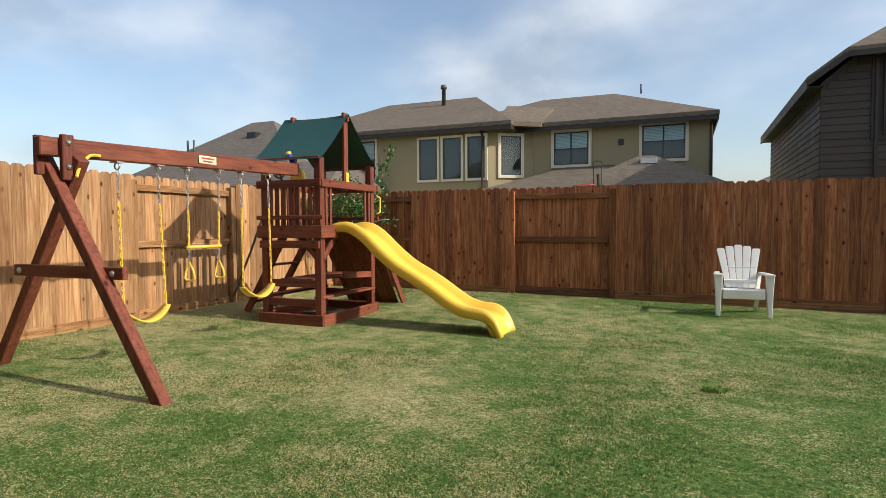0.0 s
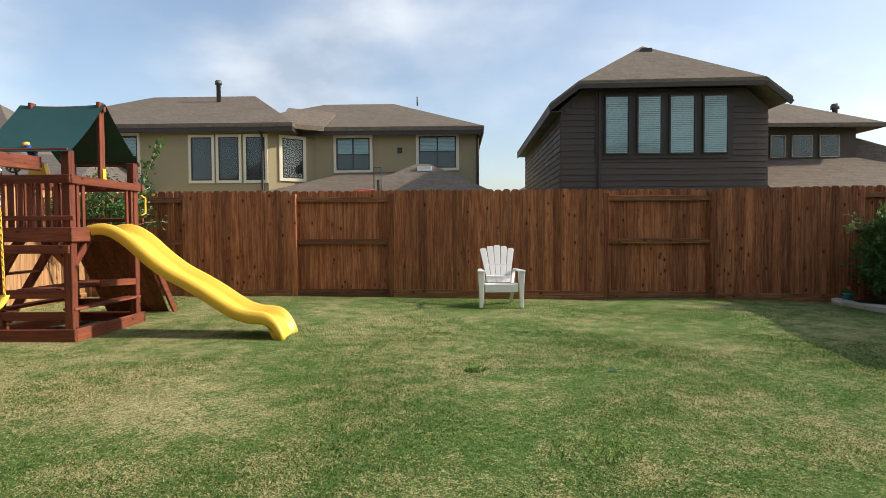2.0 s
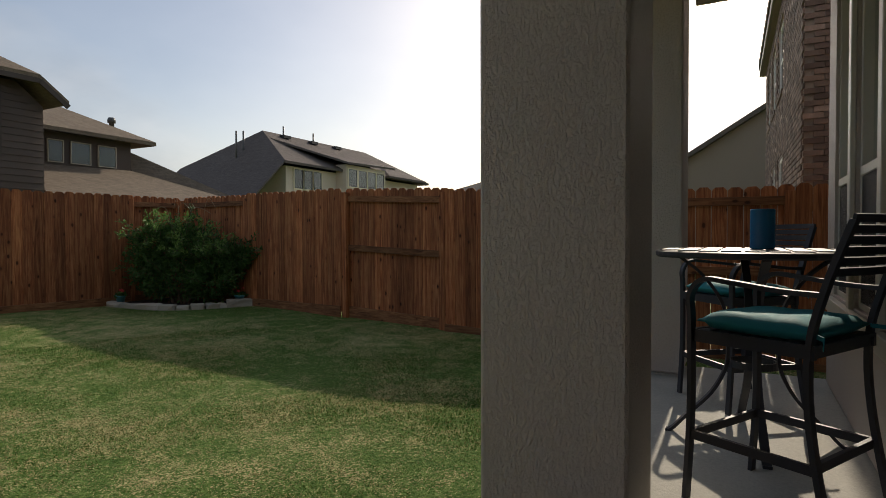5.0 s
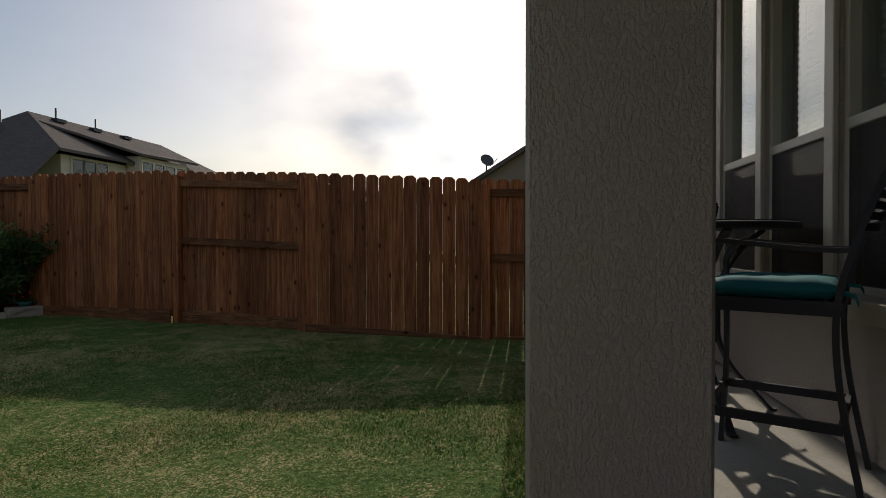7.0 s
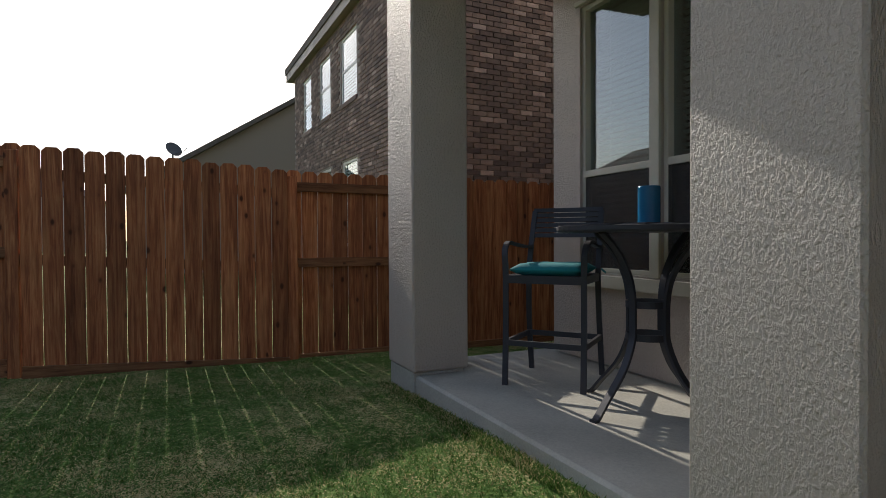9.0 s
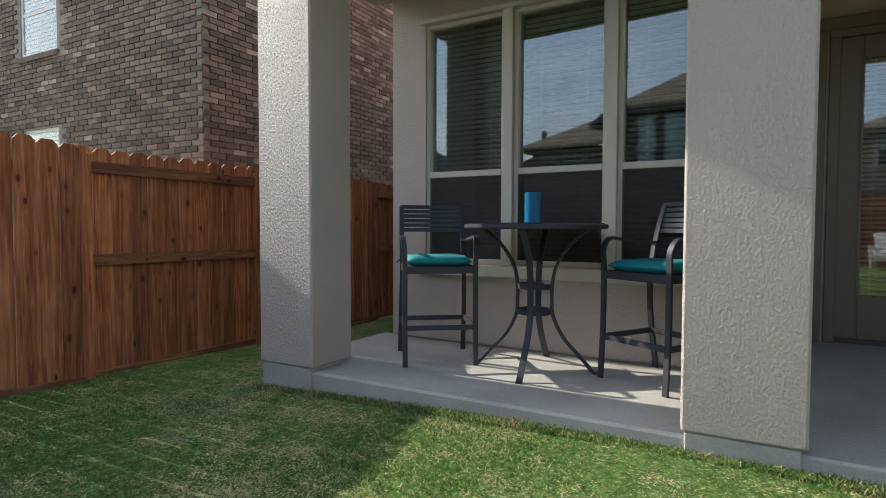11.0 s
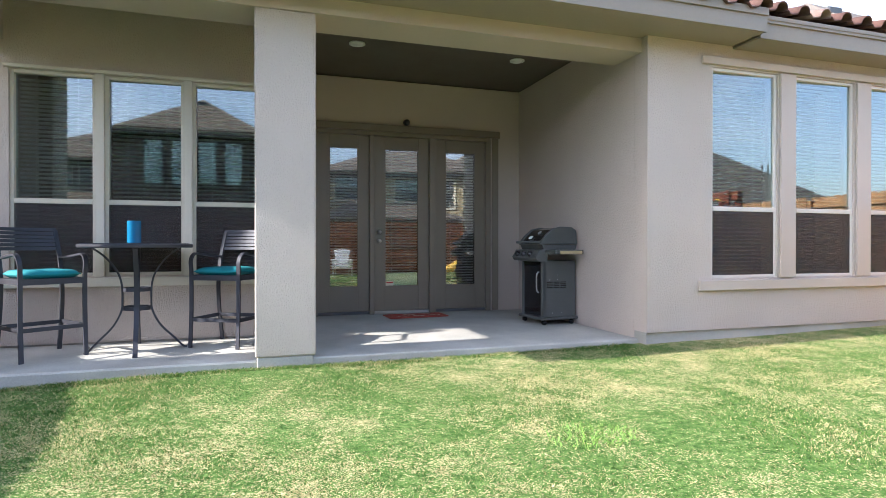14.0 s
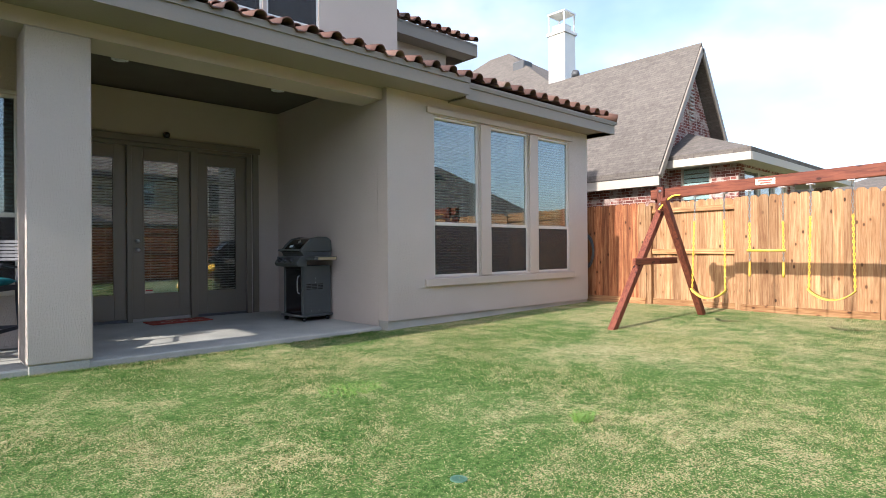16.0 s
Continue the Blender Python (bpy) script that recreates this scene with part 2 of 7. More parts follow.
def shingle(name, base, var=0.35):
    """Asphalt shingles: courses with uneven tabs."""
    q = Nodes(name)
    v = q.coords()
    sep = q.n("ShaderNodeSeparateXYZ")
    q.link(v, sep.inputs[0])
    ad = q.n("ShaderNodeMath")
    ad.operation = "ADD"
    q.link(sep.outputs["X"], ad.inputs[0])
    q.link(sep.outputs["Y"], ad.inputs[1])
    cb = q.n("ShaderNodeCombineXYZ")
    q.link(ad.outputs[0], cb.inputs["X"])
    q.link(sep.outputs["Z"], cb.inputs["Y"])
    br = q.n("ShaderNodeTexBrick", Scale=1.0)
    br.inputs["Brick Width"].default_value = 0.21
    br.inputs["Row Height"].default_value = 0.062
    br.inputs["Mortar Size"].default_value = 0.005
    br.inputs["Color1"].default_value = (*tint(base, 1 + var), 1)
    br.inputs["Color2"].default_value = (*tint(base, 1 - var), 1)
    br.inputs["Mortar"].default_value = (*tint(base, 0.45), 1)
    q.link(cb.outputs[0], br.inputs["Vector"])
    grit = q.noise(v, 9.0, 7, 0.82)
    broad = q.noise(v, 0.7, 4)
    c = q.mix(0.5, br.outputs["Color"], q.ramp(grit, [(0.36, tint(base, 0.55)), (0.64, tint(base, 1.5))]))
    c = q.mix(0.3, c, q.ramp(broad, [(0.3, tint(base, 0.75)), (0.7, tint(base, 1.2))]))
    return q.done(c, 0.9, q.bump(br.outputs["Fac"], 0.5, -0.02), spec=0.2)


def far_brick(name, c1, c2, mortar):
    q = Nodes(name)
    v = q.coords()
    sep = q.n("ShaderNodeSeparateXYZ")
    q.link(v, sep.inputs[0])
    ad = q.n("ShaderNodeMath")
    ad.operation = "ADD"
    q.link(sep.outputs["X"], ad.inputs[0])
    q.link(sep.outputs["Y"], ad.inputs[1])
    cb = q.n("ShaderNodeCombineXYZ")
    q.link(ad.outputs[0], cb.inputs["X"])
    q.link(sep.outputs["Z"], cb.inputs["Y"])
    br = q.n("ShaderNodeTexBrick", Scale=1.0)
    br.inputs["Brick Width"].default_value = 0.205
    br.inputs["Row Height"].default_value = 0.07
    br.inputs["Mortar Size"].default_value = 0.006
    br.inputs["Color1"].default_value = (*c1, 1)
    br.inputs["Color2"].default_value = (*c2, 1)
    br.inputs["Mortar"].default_value = (*mortar, 1)
    q.link(cb.outputs[0], br.inputs["Vector"])
    wash = q.ramp(q.noise(v, 5.0, 4), [(0.48, (0.0,) * 3), (0.62, (0.75,) * 3)])
    c = q.mix(wash, br.outputs["Color"], (0.5, 0.42, 0.37))
    return q.done(c, 0.9, q.bump(br.outputs["Fac"], 0.6, -0.01), spec=0.2)


def glass(name, tone=(0.55, 0.6, 0.62), ior=2.1, wave=0.0):
    q = Nodes(name)
    q.t.nodes.remove(q.p)
    tr = q.n("ShaderNodeBsdfTransparent", Color=(*tone, 1))
    gl = q.n("ShaderNodeBsdfGlossy", Color=(1, 1, 1, 1), Roughness=0.0)
    lw = q.n("ShaderNodeLayerWeight", Blend=0.5)
    f0 = ((ior - 1) / (ior + 1)) ** 2
    pw = q.n("ShaderNodeMath")
    pw.operation = "POWER"
    pw.inputs[1].default_value = 4.0
    q.link(lw.outputs["Facing"], pw.inputs[0])
    fr = q.n("ShaderNodeMath")
    fr.operation = "MULTIPLY_ADD"
    fr.inputs[1].default_value, fr.inputs[2].default_value = 1 - f0, f0
    q.link(pw.outputs[0], fr.inputs[0])
    if wave:
        nm = q.bump(q.noise(q.coords(), 2.2, 1), wave, 0.02)
        q.link(nm, gl.inputs["Normal"])
    ms = q.n("ShaderNodeMixShader")
    q.link(fr.outputs[0], ms.inputs[0])
    q.link(tr.outputs[0], ms.inputs[1])
    q.link(gl.outputs[0], ms.inputs[2])
    q.link(ms.outputs[0], q.t.nodes["Material Output"].inputs["Surface"])
    return q.mat


def leaf(name, dark, light, trans=0.25):
    q = Nodes(name)
    g = q.n("ShaderNodeNewGeometry")
    v = q.coords()
    c = q.ramp(g.outputs["Random Per Island"], [(0, dark), (1, light)])
    c = q.mix(0.3, c, q.ramp(q.noise(v, 2.5, 3), [(0.3, dark), (0.7, light)]))
    q.p.inputs["Subsurface Weight"].default_value = 0.0
    q.p.inputs["Transmission Weight"].default_value = 0.0
    q.done(c, 0.5, None, spec=0.4)
    tl = q.n("ShaderNodeBsdfTranslucent")
    q.link(c, tl.inputs["Color"])
    ms = q.n("ShaderNodeMixShader", Fac=trans)
    q.link(q.p.outputs[0], ms.inputs[1])
    q.link(tl.outputs[0], ms.inputs[2])
    q.link(ms.outputs[0], q.t.nodes["Material Output"].inputs["Surface"])
    return q.mat


def lawn(name, island):
    """Mown lawn: green, with straw-coloured dry patches at two scales."""
    q = Nodes(name)
    v = q.coords()
    big, small = q.noise(v, 0.55, 4, 0.6), q.noise(v, 4.0, 5, 0.65)
    tuft = q.noise(v, 30.0, 5, 0.7)
    green = q.ramp(tuft, [(0.34, (0.042, 0.1, 0.019)), (0.5, (0.088, 0.168, 0.038)), (0.66, (0.175, 0.27, 0.078))])
    straw = q.ramp(tuft, [(0.34, (0.24, 0.22, 0.09)), (0.66, (0.58, 0.51, 0.28))])
    add = q.n("ShaderNodeMath")
    add.operation = "ADD"
    q.link(big, add.inputs[0])
    q.link(small, add.inputs[1])
    half = q.n("ShaderNodeMath")
    half.operation = "MULTIPLY"
    half.inputs[1].default_value = 0.5
    q.link(add.outputs[0], half.inputs[0])
    sep = q.n("ShaderNodeSeparateXYZ")
    q.link(v, sep.inputs[0])
    west = q.n("ShaderNodeMapRange")
    for k, val in (("From Min", -2.5), ("From Max", -8.0), ("To Min", 0.0), ("To Max", 0.08)):
        west.inputs[k].default_value = val
    q.link(sep.outputs["X"], west.inputs["Value"])
    drier = q.n("ShaderNodeMath")
    drier.operation = "ADD"
    q.link(half.outputs[0], drier.inputs[0])
    q.link(west.outputs[0], drier.inputs[1])
    patch = q.ramp(drier.outputs[0], [(0.41, (0.04,) * 3), (0.62, (0.66,) * 3)])
    # single blades are straw or green: the drier the patch, the more of them are straw
    if island:
        lot = q.n("ShaderNodeNewGeometry").outputs["Random Per Island"]
    else:
        lot = q.ramp(q.noise(v, 95.0, 2, 0.5), [(0.3, (0.0,) * 3), (0.7, (1, 1, 1))])
    odds = q.n("ShaderNodeMath")
    odds.operation = "ADD"
    q.link(patch, odds.inputs[0])
    q.link(lot, odds.inputs[1])
    c = q.mix(q.ramp(odds.outputs[0], [(0.93, (0.0,) * 3), (1.0, (1, 1, 1))]), green, straw)
    if island:
        c = q.mix(1.0, c, q.ramp(q.noise(v, 160.0, 1), [(0.3, (0.7, 0.72, 0.66)), (0.5, (1.0, 1.0, 1.0)), (0.7, (1.5, 1.45, 1.35))]), "MULTIPLY")
    q.done(c, 0.85, None if island else q.bump(tuft, 0.9, 0.035), spec=0.08)
    if island:
        tl = q.n("ShaderNodeBsdfTranslucent")
        q.link(c, tl.inputs["Color"])
        ms = q.n("ShaderNodeMixShader", Fac=0.25)
        q.link(q.p.outputs[0], ms.inputs[1])
        q.link(tl.outputs[0], ms.inputs[2])
        q.link(ms.outputs[0], q.t.nodes["Material Output"].inputs["Surface"])
    return q.mat


M_GROUND, M_BLADE = lawn("lawn_soil", False), lawn("grass_blade", True)
M_TUFT = surface("fresh_grass", (0.17, 0.31, 0.05), 0.6, 0.25, 6, 40, 0)
M_STUCCO = stucco("stucco_taupe", (0.56, 0.485, 0.42), 70, 0.7, 0.006)
M_STUCCO_SMOOTH = stucco("stucco_taupe_fine", (0.5, 0.425, 0.36), 75, 0.25, 0.003)
# ceiling colour is darkened to carry the shade under the patio roof
M_CEIL = surface("shade_dark_soffit", (0.11, 0.092, 0.073), 0.7, 0.06, 1.5, 30, 0.08)
M_TRIM = surface("painted_trim", (0.42, 0.38, 0.33), 0.55, 0.06, 2, 50, 0.05)
M_FRAME = surface("window_frame_beige", (0.62, 0.58, 0.48), 0.4, 0.05, 2, 40, 0.03)
M_FRAME_WHITE = surface("window_frame_white", (0.75, 0.74, 0.7), 0.4, 0.05, 2, 40, 0.03)
M_DOOR = surface("door_paint_taupe", (0.2, 0.168, 0.128), 0.4, 0.06, 3, 60, 0.04)
M_FASCIA = surface("fascia_paint", (0.27, 0.232, 0.188), 0.55, 0.08, 1.5, 40, 0.06)
M_CONCRETE = surface("slab_concrete", (0.43, 0.42, 0.37), 0.8, 0.3, 1.6, 70, 0.5, 0.005)
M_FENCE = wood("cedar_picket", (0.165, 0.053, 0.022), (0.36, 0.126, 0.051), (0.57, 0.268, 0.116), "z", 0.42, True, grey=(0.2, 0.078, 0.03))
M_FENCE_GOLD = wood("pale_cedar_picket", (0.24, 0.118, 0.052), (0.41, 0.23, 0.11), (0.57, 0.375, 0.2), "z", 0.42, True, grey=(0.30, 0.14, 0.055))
M_FENCE_GOLD_Y = wood("pale_cedar_rail", (0.2, 0.085, 0.032), (0.42, 0.23, 0.1), (0.6, 0.37, 0.18), "y", 0.3, True)
M_FENCE_H = wood("cedar_rail", (0.11, 0.045, 0.02), (0.24, 0.11, 0.05), (0.36, 0.19, 0.09), "x", 0.3, True)
M_FENCE_Y = wood("cedar_rail_side", (0.11, 0.045, 0.02), (0.24, 0.11, 0.05), (0.36, 0.19, 0.09), "y", 0.3, True)
M_GLASS = glass("window_glass", (0.72, 0.8, 0.78), 2.2)
M_GLASS_WAVY = glass("door_glass", (0.82, 0.86, 0.86), 2.2, 0.012)
M_GLASS_FAR = glass("far_window_glass", (0.8, 0.86, 0.86), 1.5)
M_BLIND = surface("blind_slat", (0.72, 0.71, 0.68), 0.5, 0.05, 4, 40, 0)
M_BLIND_PALE = surface("blind_slat_pale", (0.72, 0.8, 0.77), 0.5, 0.05, 4, 40, 0)
# near-black colour paints the dimness of unlit rooms
M_ROOM = surface("room_painted_dim", (0.06, 0.056, 0.052), 0.9, 0.1, 1, 20, 0)
M_SHINGLE_BROWN = shingle("shingle_brown", (0.165, 0.135, 0.105))
M_SHINGLE_GREY = shingle("shingle_grey", (0.15, 0.13, 0.112))
M_SHINGLE_DARK = shingle("shingle_dark", (0.12, 0.104, 0.098))
M_TAN = surface("tan_stucco", (0.33, 0.275, 0.16), 0.9, 0.06, 0.6, 60, 0.2)
M_CREAM = surface("cream_trim", (0.68, 0.62, 0.47), 0.6, 0.05, 1, 40, 0.05)
M_DARK_SIDING = surface("dark_brown_siding", (0.06, 0.039, 0.03), 0.6, 0.12, 1.5, 40, 0.1, each=0.2)
M_DARK_TRIM = surface("dark_brown_trim", (0.036, 0.025, 0.019), 0.55, 0.1, 1.5, 40, 0.05)
M_CREAM_SIDING = surface("cream_siding", (0.6, 0.52, 0.44), 0.7, 0.06, 1, 40, 0.05)
M_WINDOW_DARK = surface("dark_window_frame", (0.02, 0.02, 0.02), 0.4, 0.1, 2, 40, 0)
M_BRICK = surface("brick_face", (0.31, 0.225, 0.185), 0.9, 0.36, 11, 90, 0.6, 0.005, each=0.62)
M_MORTAR = surface("mortar", (0.36, 0.31, 0.27), 0.95, 0.15, 6, 90, 0.4)
M_BRICK_RED = far_brick("brick_red_washed", (0.24, 0.075, 0.055), (0.15, 0.06, 0.05), (0.5, 0.42, 0.37))
M_METAL_DARK = surface("dark_pipe_metal", (0.1, 0.1, 0.1), 0.5, 0.1, 4, 40, 0, metal=0.3)
M_FRAME_SIDE = surface("window_frame_taupe", (0.62, 0.58, 0.52), 0.4, 0.05, 2, 40, 0.03)


def screen_material():
    """Fine insect mesh: partly see-through."""
    q = Nodes("insect_mesh")
    q.done((0.05, 0.042, 0.04), 0.7)
    tr = q.n("ShaderNodeBsdfTransparent")
    ms = q.n("ShaderNodeMixShader", Fac=0.5)
    q.link(tr.outputs[0], ms.inputs[1])
    q.link(q.p.outputs[0], ms.inputs[2])
    q.link(ms.outputs[0], q.t.nodes["Material Output"].inputs["Surface"])
    return q.mat


M_SCREEN = screen_material()
M_PALE_TRIM = surface("pale_trim", (0.47, 0.42, 0.35), 0.6, 0.05, 1, 40, 0.05)


def tile_material():
    q = Nodes("clay_tile")
    o = q.n("ShaderNodeObjectInfo")
    v = q.coords()
    g = q.noise(v, 9.0, 5)
    c = q.ramp(o.outputs["Random"], [(0, (0.05, 0.028, 0.025)), (0.45, (0.11, 0.05, 0.036)), (0.8, (0.2, 0.105, 0.072)), (1, (0.28, 0.21, 0.175))])
    c = q.mix(q.ramp(g, [(0.35, (0.0,) * 3), (0.75, (0.6,) * 3)]), c, (0.16, 0.09, 0.07))
    return q.done(c, 0.75, q.bump(q.noise(v, 80, 3), 0.25, 0.004), spec=0.3)


M_TILE = tile_material()


# ---- ground ----
def ground_at(x, y):
    """Height of the lawn; takes numbers or arrays."""
    xc = np.clip(x, -9.0, 5.5)
    z = -0.02 - 0.016 * xc + np.where(xc > 0, 0.02 * xc / 4.6 * (np.clip(y, -2.0, 6.0) - 0.5), 0)
    # the lawn swells a little along the slab, and rises towards the back fence
    z = z + 0.05 * np.exp(-((xc - 1.2) / 1.9) ** 2) * np.exp(-((y - 0.2) / 1.0) ** 2)
    return z + 0.065 * np.clip((y - 5.5) / 3.0, 0, 1) * np.clip((4.0 - xc) / 2.0, 0, 1) * np.clip((xc + 9.0) / 4.0, 0, 1)


def ground_z(x, y):
    return float(ground_at(x, y))


def build_ground():
    bm = B()
    def line(a, b, step, far):
        s = [a + i * step for i in range(int(round((b - a) / step)) + 1)]
        return [a - 2500, a - 300, a - 40, a - 8] + s + [b + 8, b + 40, b + 300, b + 2500] if far else s
    xs, ys = line(-9, 6, 0.25, True), line(-6, 10, 0.25, True)
    vs = [[bm.verts.new((x, y, ground_z(x, y) + 0.012 * noise.noise((x * 0.9, y * 0.9, 0)))) for y in ys] for x in xs]
    for i in range(len(xs) - 1):
        for j in range(len(ys) - 1):
            bm.faces.new((vs[i][j], vs[i + 1][j], vs[i + 1][j + 1], vs[i][j + 1]))
    g = part("ground", bm, M_GROUND, None, "", True)
    tagged(g, "mown lawn ground with dry straw patches", "lawn", kind="structure")


build_ground()


def on_slab(x, y):
    return (-3.33 < x < 3.29 and y < -0.02) or (x < -3.2 and y < 0.14) or (x < 3.2 and y < -1.3)


def blades(name, n, box, h0, h1, w, label, seed, material, spot=None):
    """Grass blades: bent triangles, one mesh."""
    rng = np.random.default_rng(seed)
    x, y = rng.uniform(box[0], box[2], n), rng.uniform(box[1], box[3], n)
    if spot:
        r, a = spot[2] * np.sqrt(rng.uniform(0, 1, n)), rng.uniform(0, 6.283, n)
        x, y = spot[0] + r * np.cos(a), spot[1] + r * np.sin(a) * 0.7
    keep = np.array([not on_slab(p, q) for p, q in zip(x, y)])
    x, y = x[keep], y[keep]
    n = len(x)
    z = ground_at(x, y) - 0.004
    a, h = rng.uniform(0, 6.283, n), rng.uniform(h0, h1, n)
    lean, b = rng.uniform(0.3, 1.6, n) * h, rng.uniform(0, 6.283, n)
    dx, dy = np.cos(a) * w / 2, np.sin(a) * w / 2
    lx, ly = np.cos(b) * lean, np.sin(b) * lean
    v = np.empty((n, 5, 3))
    v[:, 0] = np.stack([x - dx, y - dy, z], 1)
    v[:, 1] = np.stack([x + dx, y + dy, z], 1)
    v[:, 2] = np.stack([x + dx * 0.8 + lx * 0.4, y + dy * 0.8 + ly * 0.4, z + h * 0.62], 1)
    v[:, 3] = np.stack([x - dx * 0.8 + lx * 0.4, y - dy * 0.8 + ly * 0.4, z + h * 0.62], 1)
    v[:, 4] = np.stack([x + lx, y + ly, z + h], 1)
    i = np.arange(n) * 5
    loops = np.stack([i, i + 1, i + 2, i + 3, i + 3, i + 2, i + 4], 1).ravel()
    me = bpy.data.meshes.new(name)
    me.vertices.add(n * 5)
    me.vertices.foreach_set("co", v.ravel())
    me.loops.add(n * 7)
    me.loops.foreach_set("vertex_index", loops)
    me.polygons.add(n * 2)
    st = np.stack([np.arange(n) * 7, np.arange(n) * 7 + 4], 1).ravel()
    me.polygons.foreach_set("loop_start", st)
    me.update(calc_edges=True)
    me.materials.append(material)
    return tagged(new(name, me), label, "grass", kind="stuff")


blades("grass", 270000, (-8.3, -4, 5.3, 8.8), 0.006, 0.018, 0.006, "short mown grass, green and straw coloured", 3, M_BLADE)
blades("grass", 260000, (0, 0, 1, 1), 0.005, 0.016, 0.0048, "short mown grass, green and straw coloured", 4, M_BLADE, (-0.5, 2.6, 5.0))
blades("grass_fringe", 9000, (-3.3, -0.03, 3.3, 0.1), 0.012, 0.035, 0.006, "longer grass and dry thatch along the slab edge", 8, M_BLADE)
blades("weed_patch", 300, (0, 0, 1, 1), 0.02, 0.05, 0.006, "bright green patch of fresh grass in the lawn", 5, M_TUFT, (-1.3, 2.35, 0.27))
blades("weed_tuft", 140, (0, 0, 1, 1), 0.03, 0.08, 0.006, "small bright tuft of grass in the lawn", 6, M_TUFT, (-1.89, 4.08, 0.08))


# ---- house of the yard ----
WY, DY, W3Y, CX = -1.37, -3.0, 0.10, -3.36   # window wall, door wall, side wall with three windows, inner corner
SLAB = 0.08


def structure(name, bm, material, label, category):
    return tagged(part(name, bm, material), label, category, kind="structure")


def wall_with_holes(bm, axis, at, thick, a0, a1, z0, z1, holes):
    """A wall along axis whose outer face is at `at`, its body `thick` behind it, with holes (a0, a1, z0, z1)."""
    cuts = sorted({a0, a1, *[h[0] for h in holes], *[h[1] for h in holes]})
    for u, v in zip(cuts, cuts[1:]):
        mid = (u + v) / 2
        spans = sorted((h[2], h[3]) for h in holes if h[0] < mid < h[1])
        lo = z0
        for s in spans + [(z1, z1)]:
            if s[0] > lo + 1e-4:
                if axis == "x":
                    bx(bm, u, at - thick, lo, v, at, s[0])
                else:
                    bx(bm, at - thick, u, lo, at, v, s[0])
            lo = s[1]


def build_slab():
    bm = B()
    bx(bm, CX, DY - 0.1, -0.25, 0.30, -0.03, SLAB, None, 0.012)
    bx(bm, 0.304, WY - 0.1, -0.25, 3.27, -0.03, SLAB, None, 0.016)
    structure("patio_slab", bm, M_CONCRETE, "grey broom-finished concrete patio slab, stained", "patio")
    bm = B()
    bx(bm, -8.02, -8, -0.2, CX - 0.01, W3Y - 0.03, 0.17)
    bx(bm, 0.2, -8, -0.3, 3.08, WY - 0.03, 0.10)
    structure("foundation", bm, M_CONCRETE, "grey concrete foundation edge under the walls", "foundation")


build_slab()

for cx, cy, cw in ((0.0, -0.515, 0.51), (2.80, -0.42, 0.49)):
    col = thing("patio_column", "square taupe stucco patio column on a concrete footing", "column", group="patio columns")
    bm = B()
    bx(bm, cx, cy, 0.105, cx + cw, 0.0, 3.10, None, 0.012)
    part("shaft", bm, M_STUCCO, col)
    bm = B()
    bx(bm, cx + 0.025, cy + 0.025, -0.2, cx + cw - 0.018, -0.008, 0.102, None, 0.006)
    part("footing", bm, M_CONCRETE, col, "bare concrete footing")

bm = B()
bx(bm, CX, -0.47, 3.10, 3.28, 0.0, 3.5)
bx(bm, 2.80, WY, 3.03, 3.28, -0.474, 3.5)
structure("patio_beam", bm, M_STUCCO_SMOOTH, "taupe stucco beam over the patio columns", "beam")
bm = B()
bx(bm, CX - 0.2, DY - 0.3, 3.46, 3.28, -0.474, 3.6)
structure("ceiling", bm, M_CEIL, "taupe patio ceiling, coloured darker for the shade under the roof", "ceiling")

WINS = [(2.76 - 0.81 * i - 0.735, 2.76 - 0.81 * i) for i in range(3)]
W3 = [(-5.10, -4.18), (-6.27, -5.36), (-7.42, -6.53)]
bm = B()
wall_with_holes(bm, "x", WY, 0.22, 0.30, 3.10, 0.10, 3.44, [(a, b, 0.76, 2.77) for a, b in WINS])
structure("wall_window", bm, M_STUCCO, "taupe stucco wall with a triple window", "wall")
bm = B()
bx(bm, 0.30, DY, 0.08, 0.52, WY - 0.224, 3.44)
bx(bm, 2.88, -8, 0.1, 3.10, WY - 0.224, 6.6)
structure("wall_return", bm, M_STUCCO, "taupe stucco return wall", "wall")
bm = B()
wall_with_holes(bm, "x", DY, 0.2, CX, 0.30, 0.08, 3.44, [(-2.88, -0.22, 0.08, 2.70)])
structure("wall_door", bm, M_STUCCO_SMOOTH, "taupe stucco wall round the patio doors", "wall")
bm = B()
wall_with_holes(bm, "x", W3Y, 0.22, -8.0, CX, 0.16, 3.4, [(a, b, 0.71, 3.0) for a, b in W3])
bx(bm, -8.0, -8, 0.16, -7.78, W3Y - 0.224, 3.4)
bx(bm, CX - 0.22, DY - 0.2, 0.08, CX, W3Y - 0.224, 3.44)
structure("wall_family_room", bm, M_STUCCO, "taupe stucco wall with three tall windows", "wall")
bm = B()
bx(bm, CX - 0.22, -8.2, 0, 3.1, -8, 6.6)
bx(bm, -8, -8.2, 0, CX - 0.22, -8, 3.4)
bx(bm, -4.8, -8, 3.6, -4.58, -1.725, 6.6)
wall_with_holes(bm, "x", -1.5, 0.22, -4.8, 2.88, 3.6, 6.6, [(-3.30, -2.46, 4.45, 5.9), (-2.40, -1.6, 4.45, 5.9)])
structure("wall_upper_storey", bm, M_STUCCO_SMOOTH, "taupe stucco upper storey wall", "wall")
# unseen room backs and floors, their gloom put into the colour
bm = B()
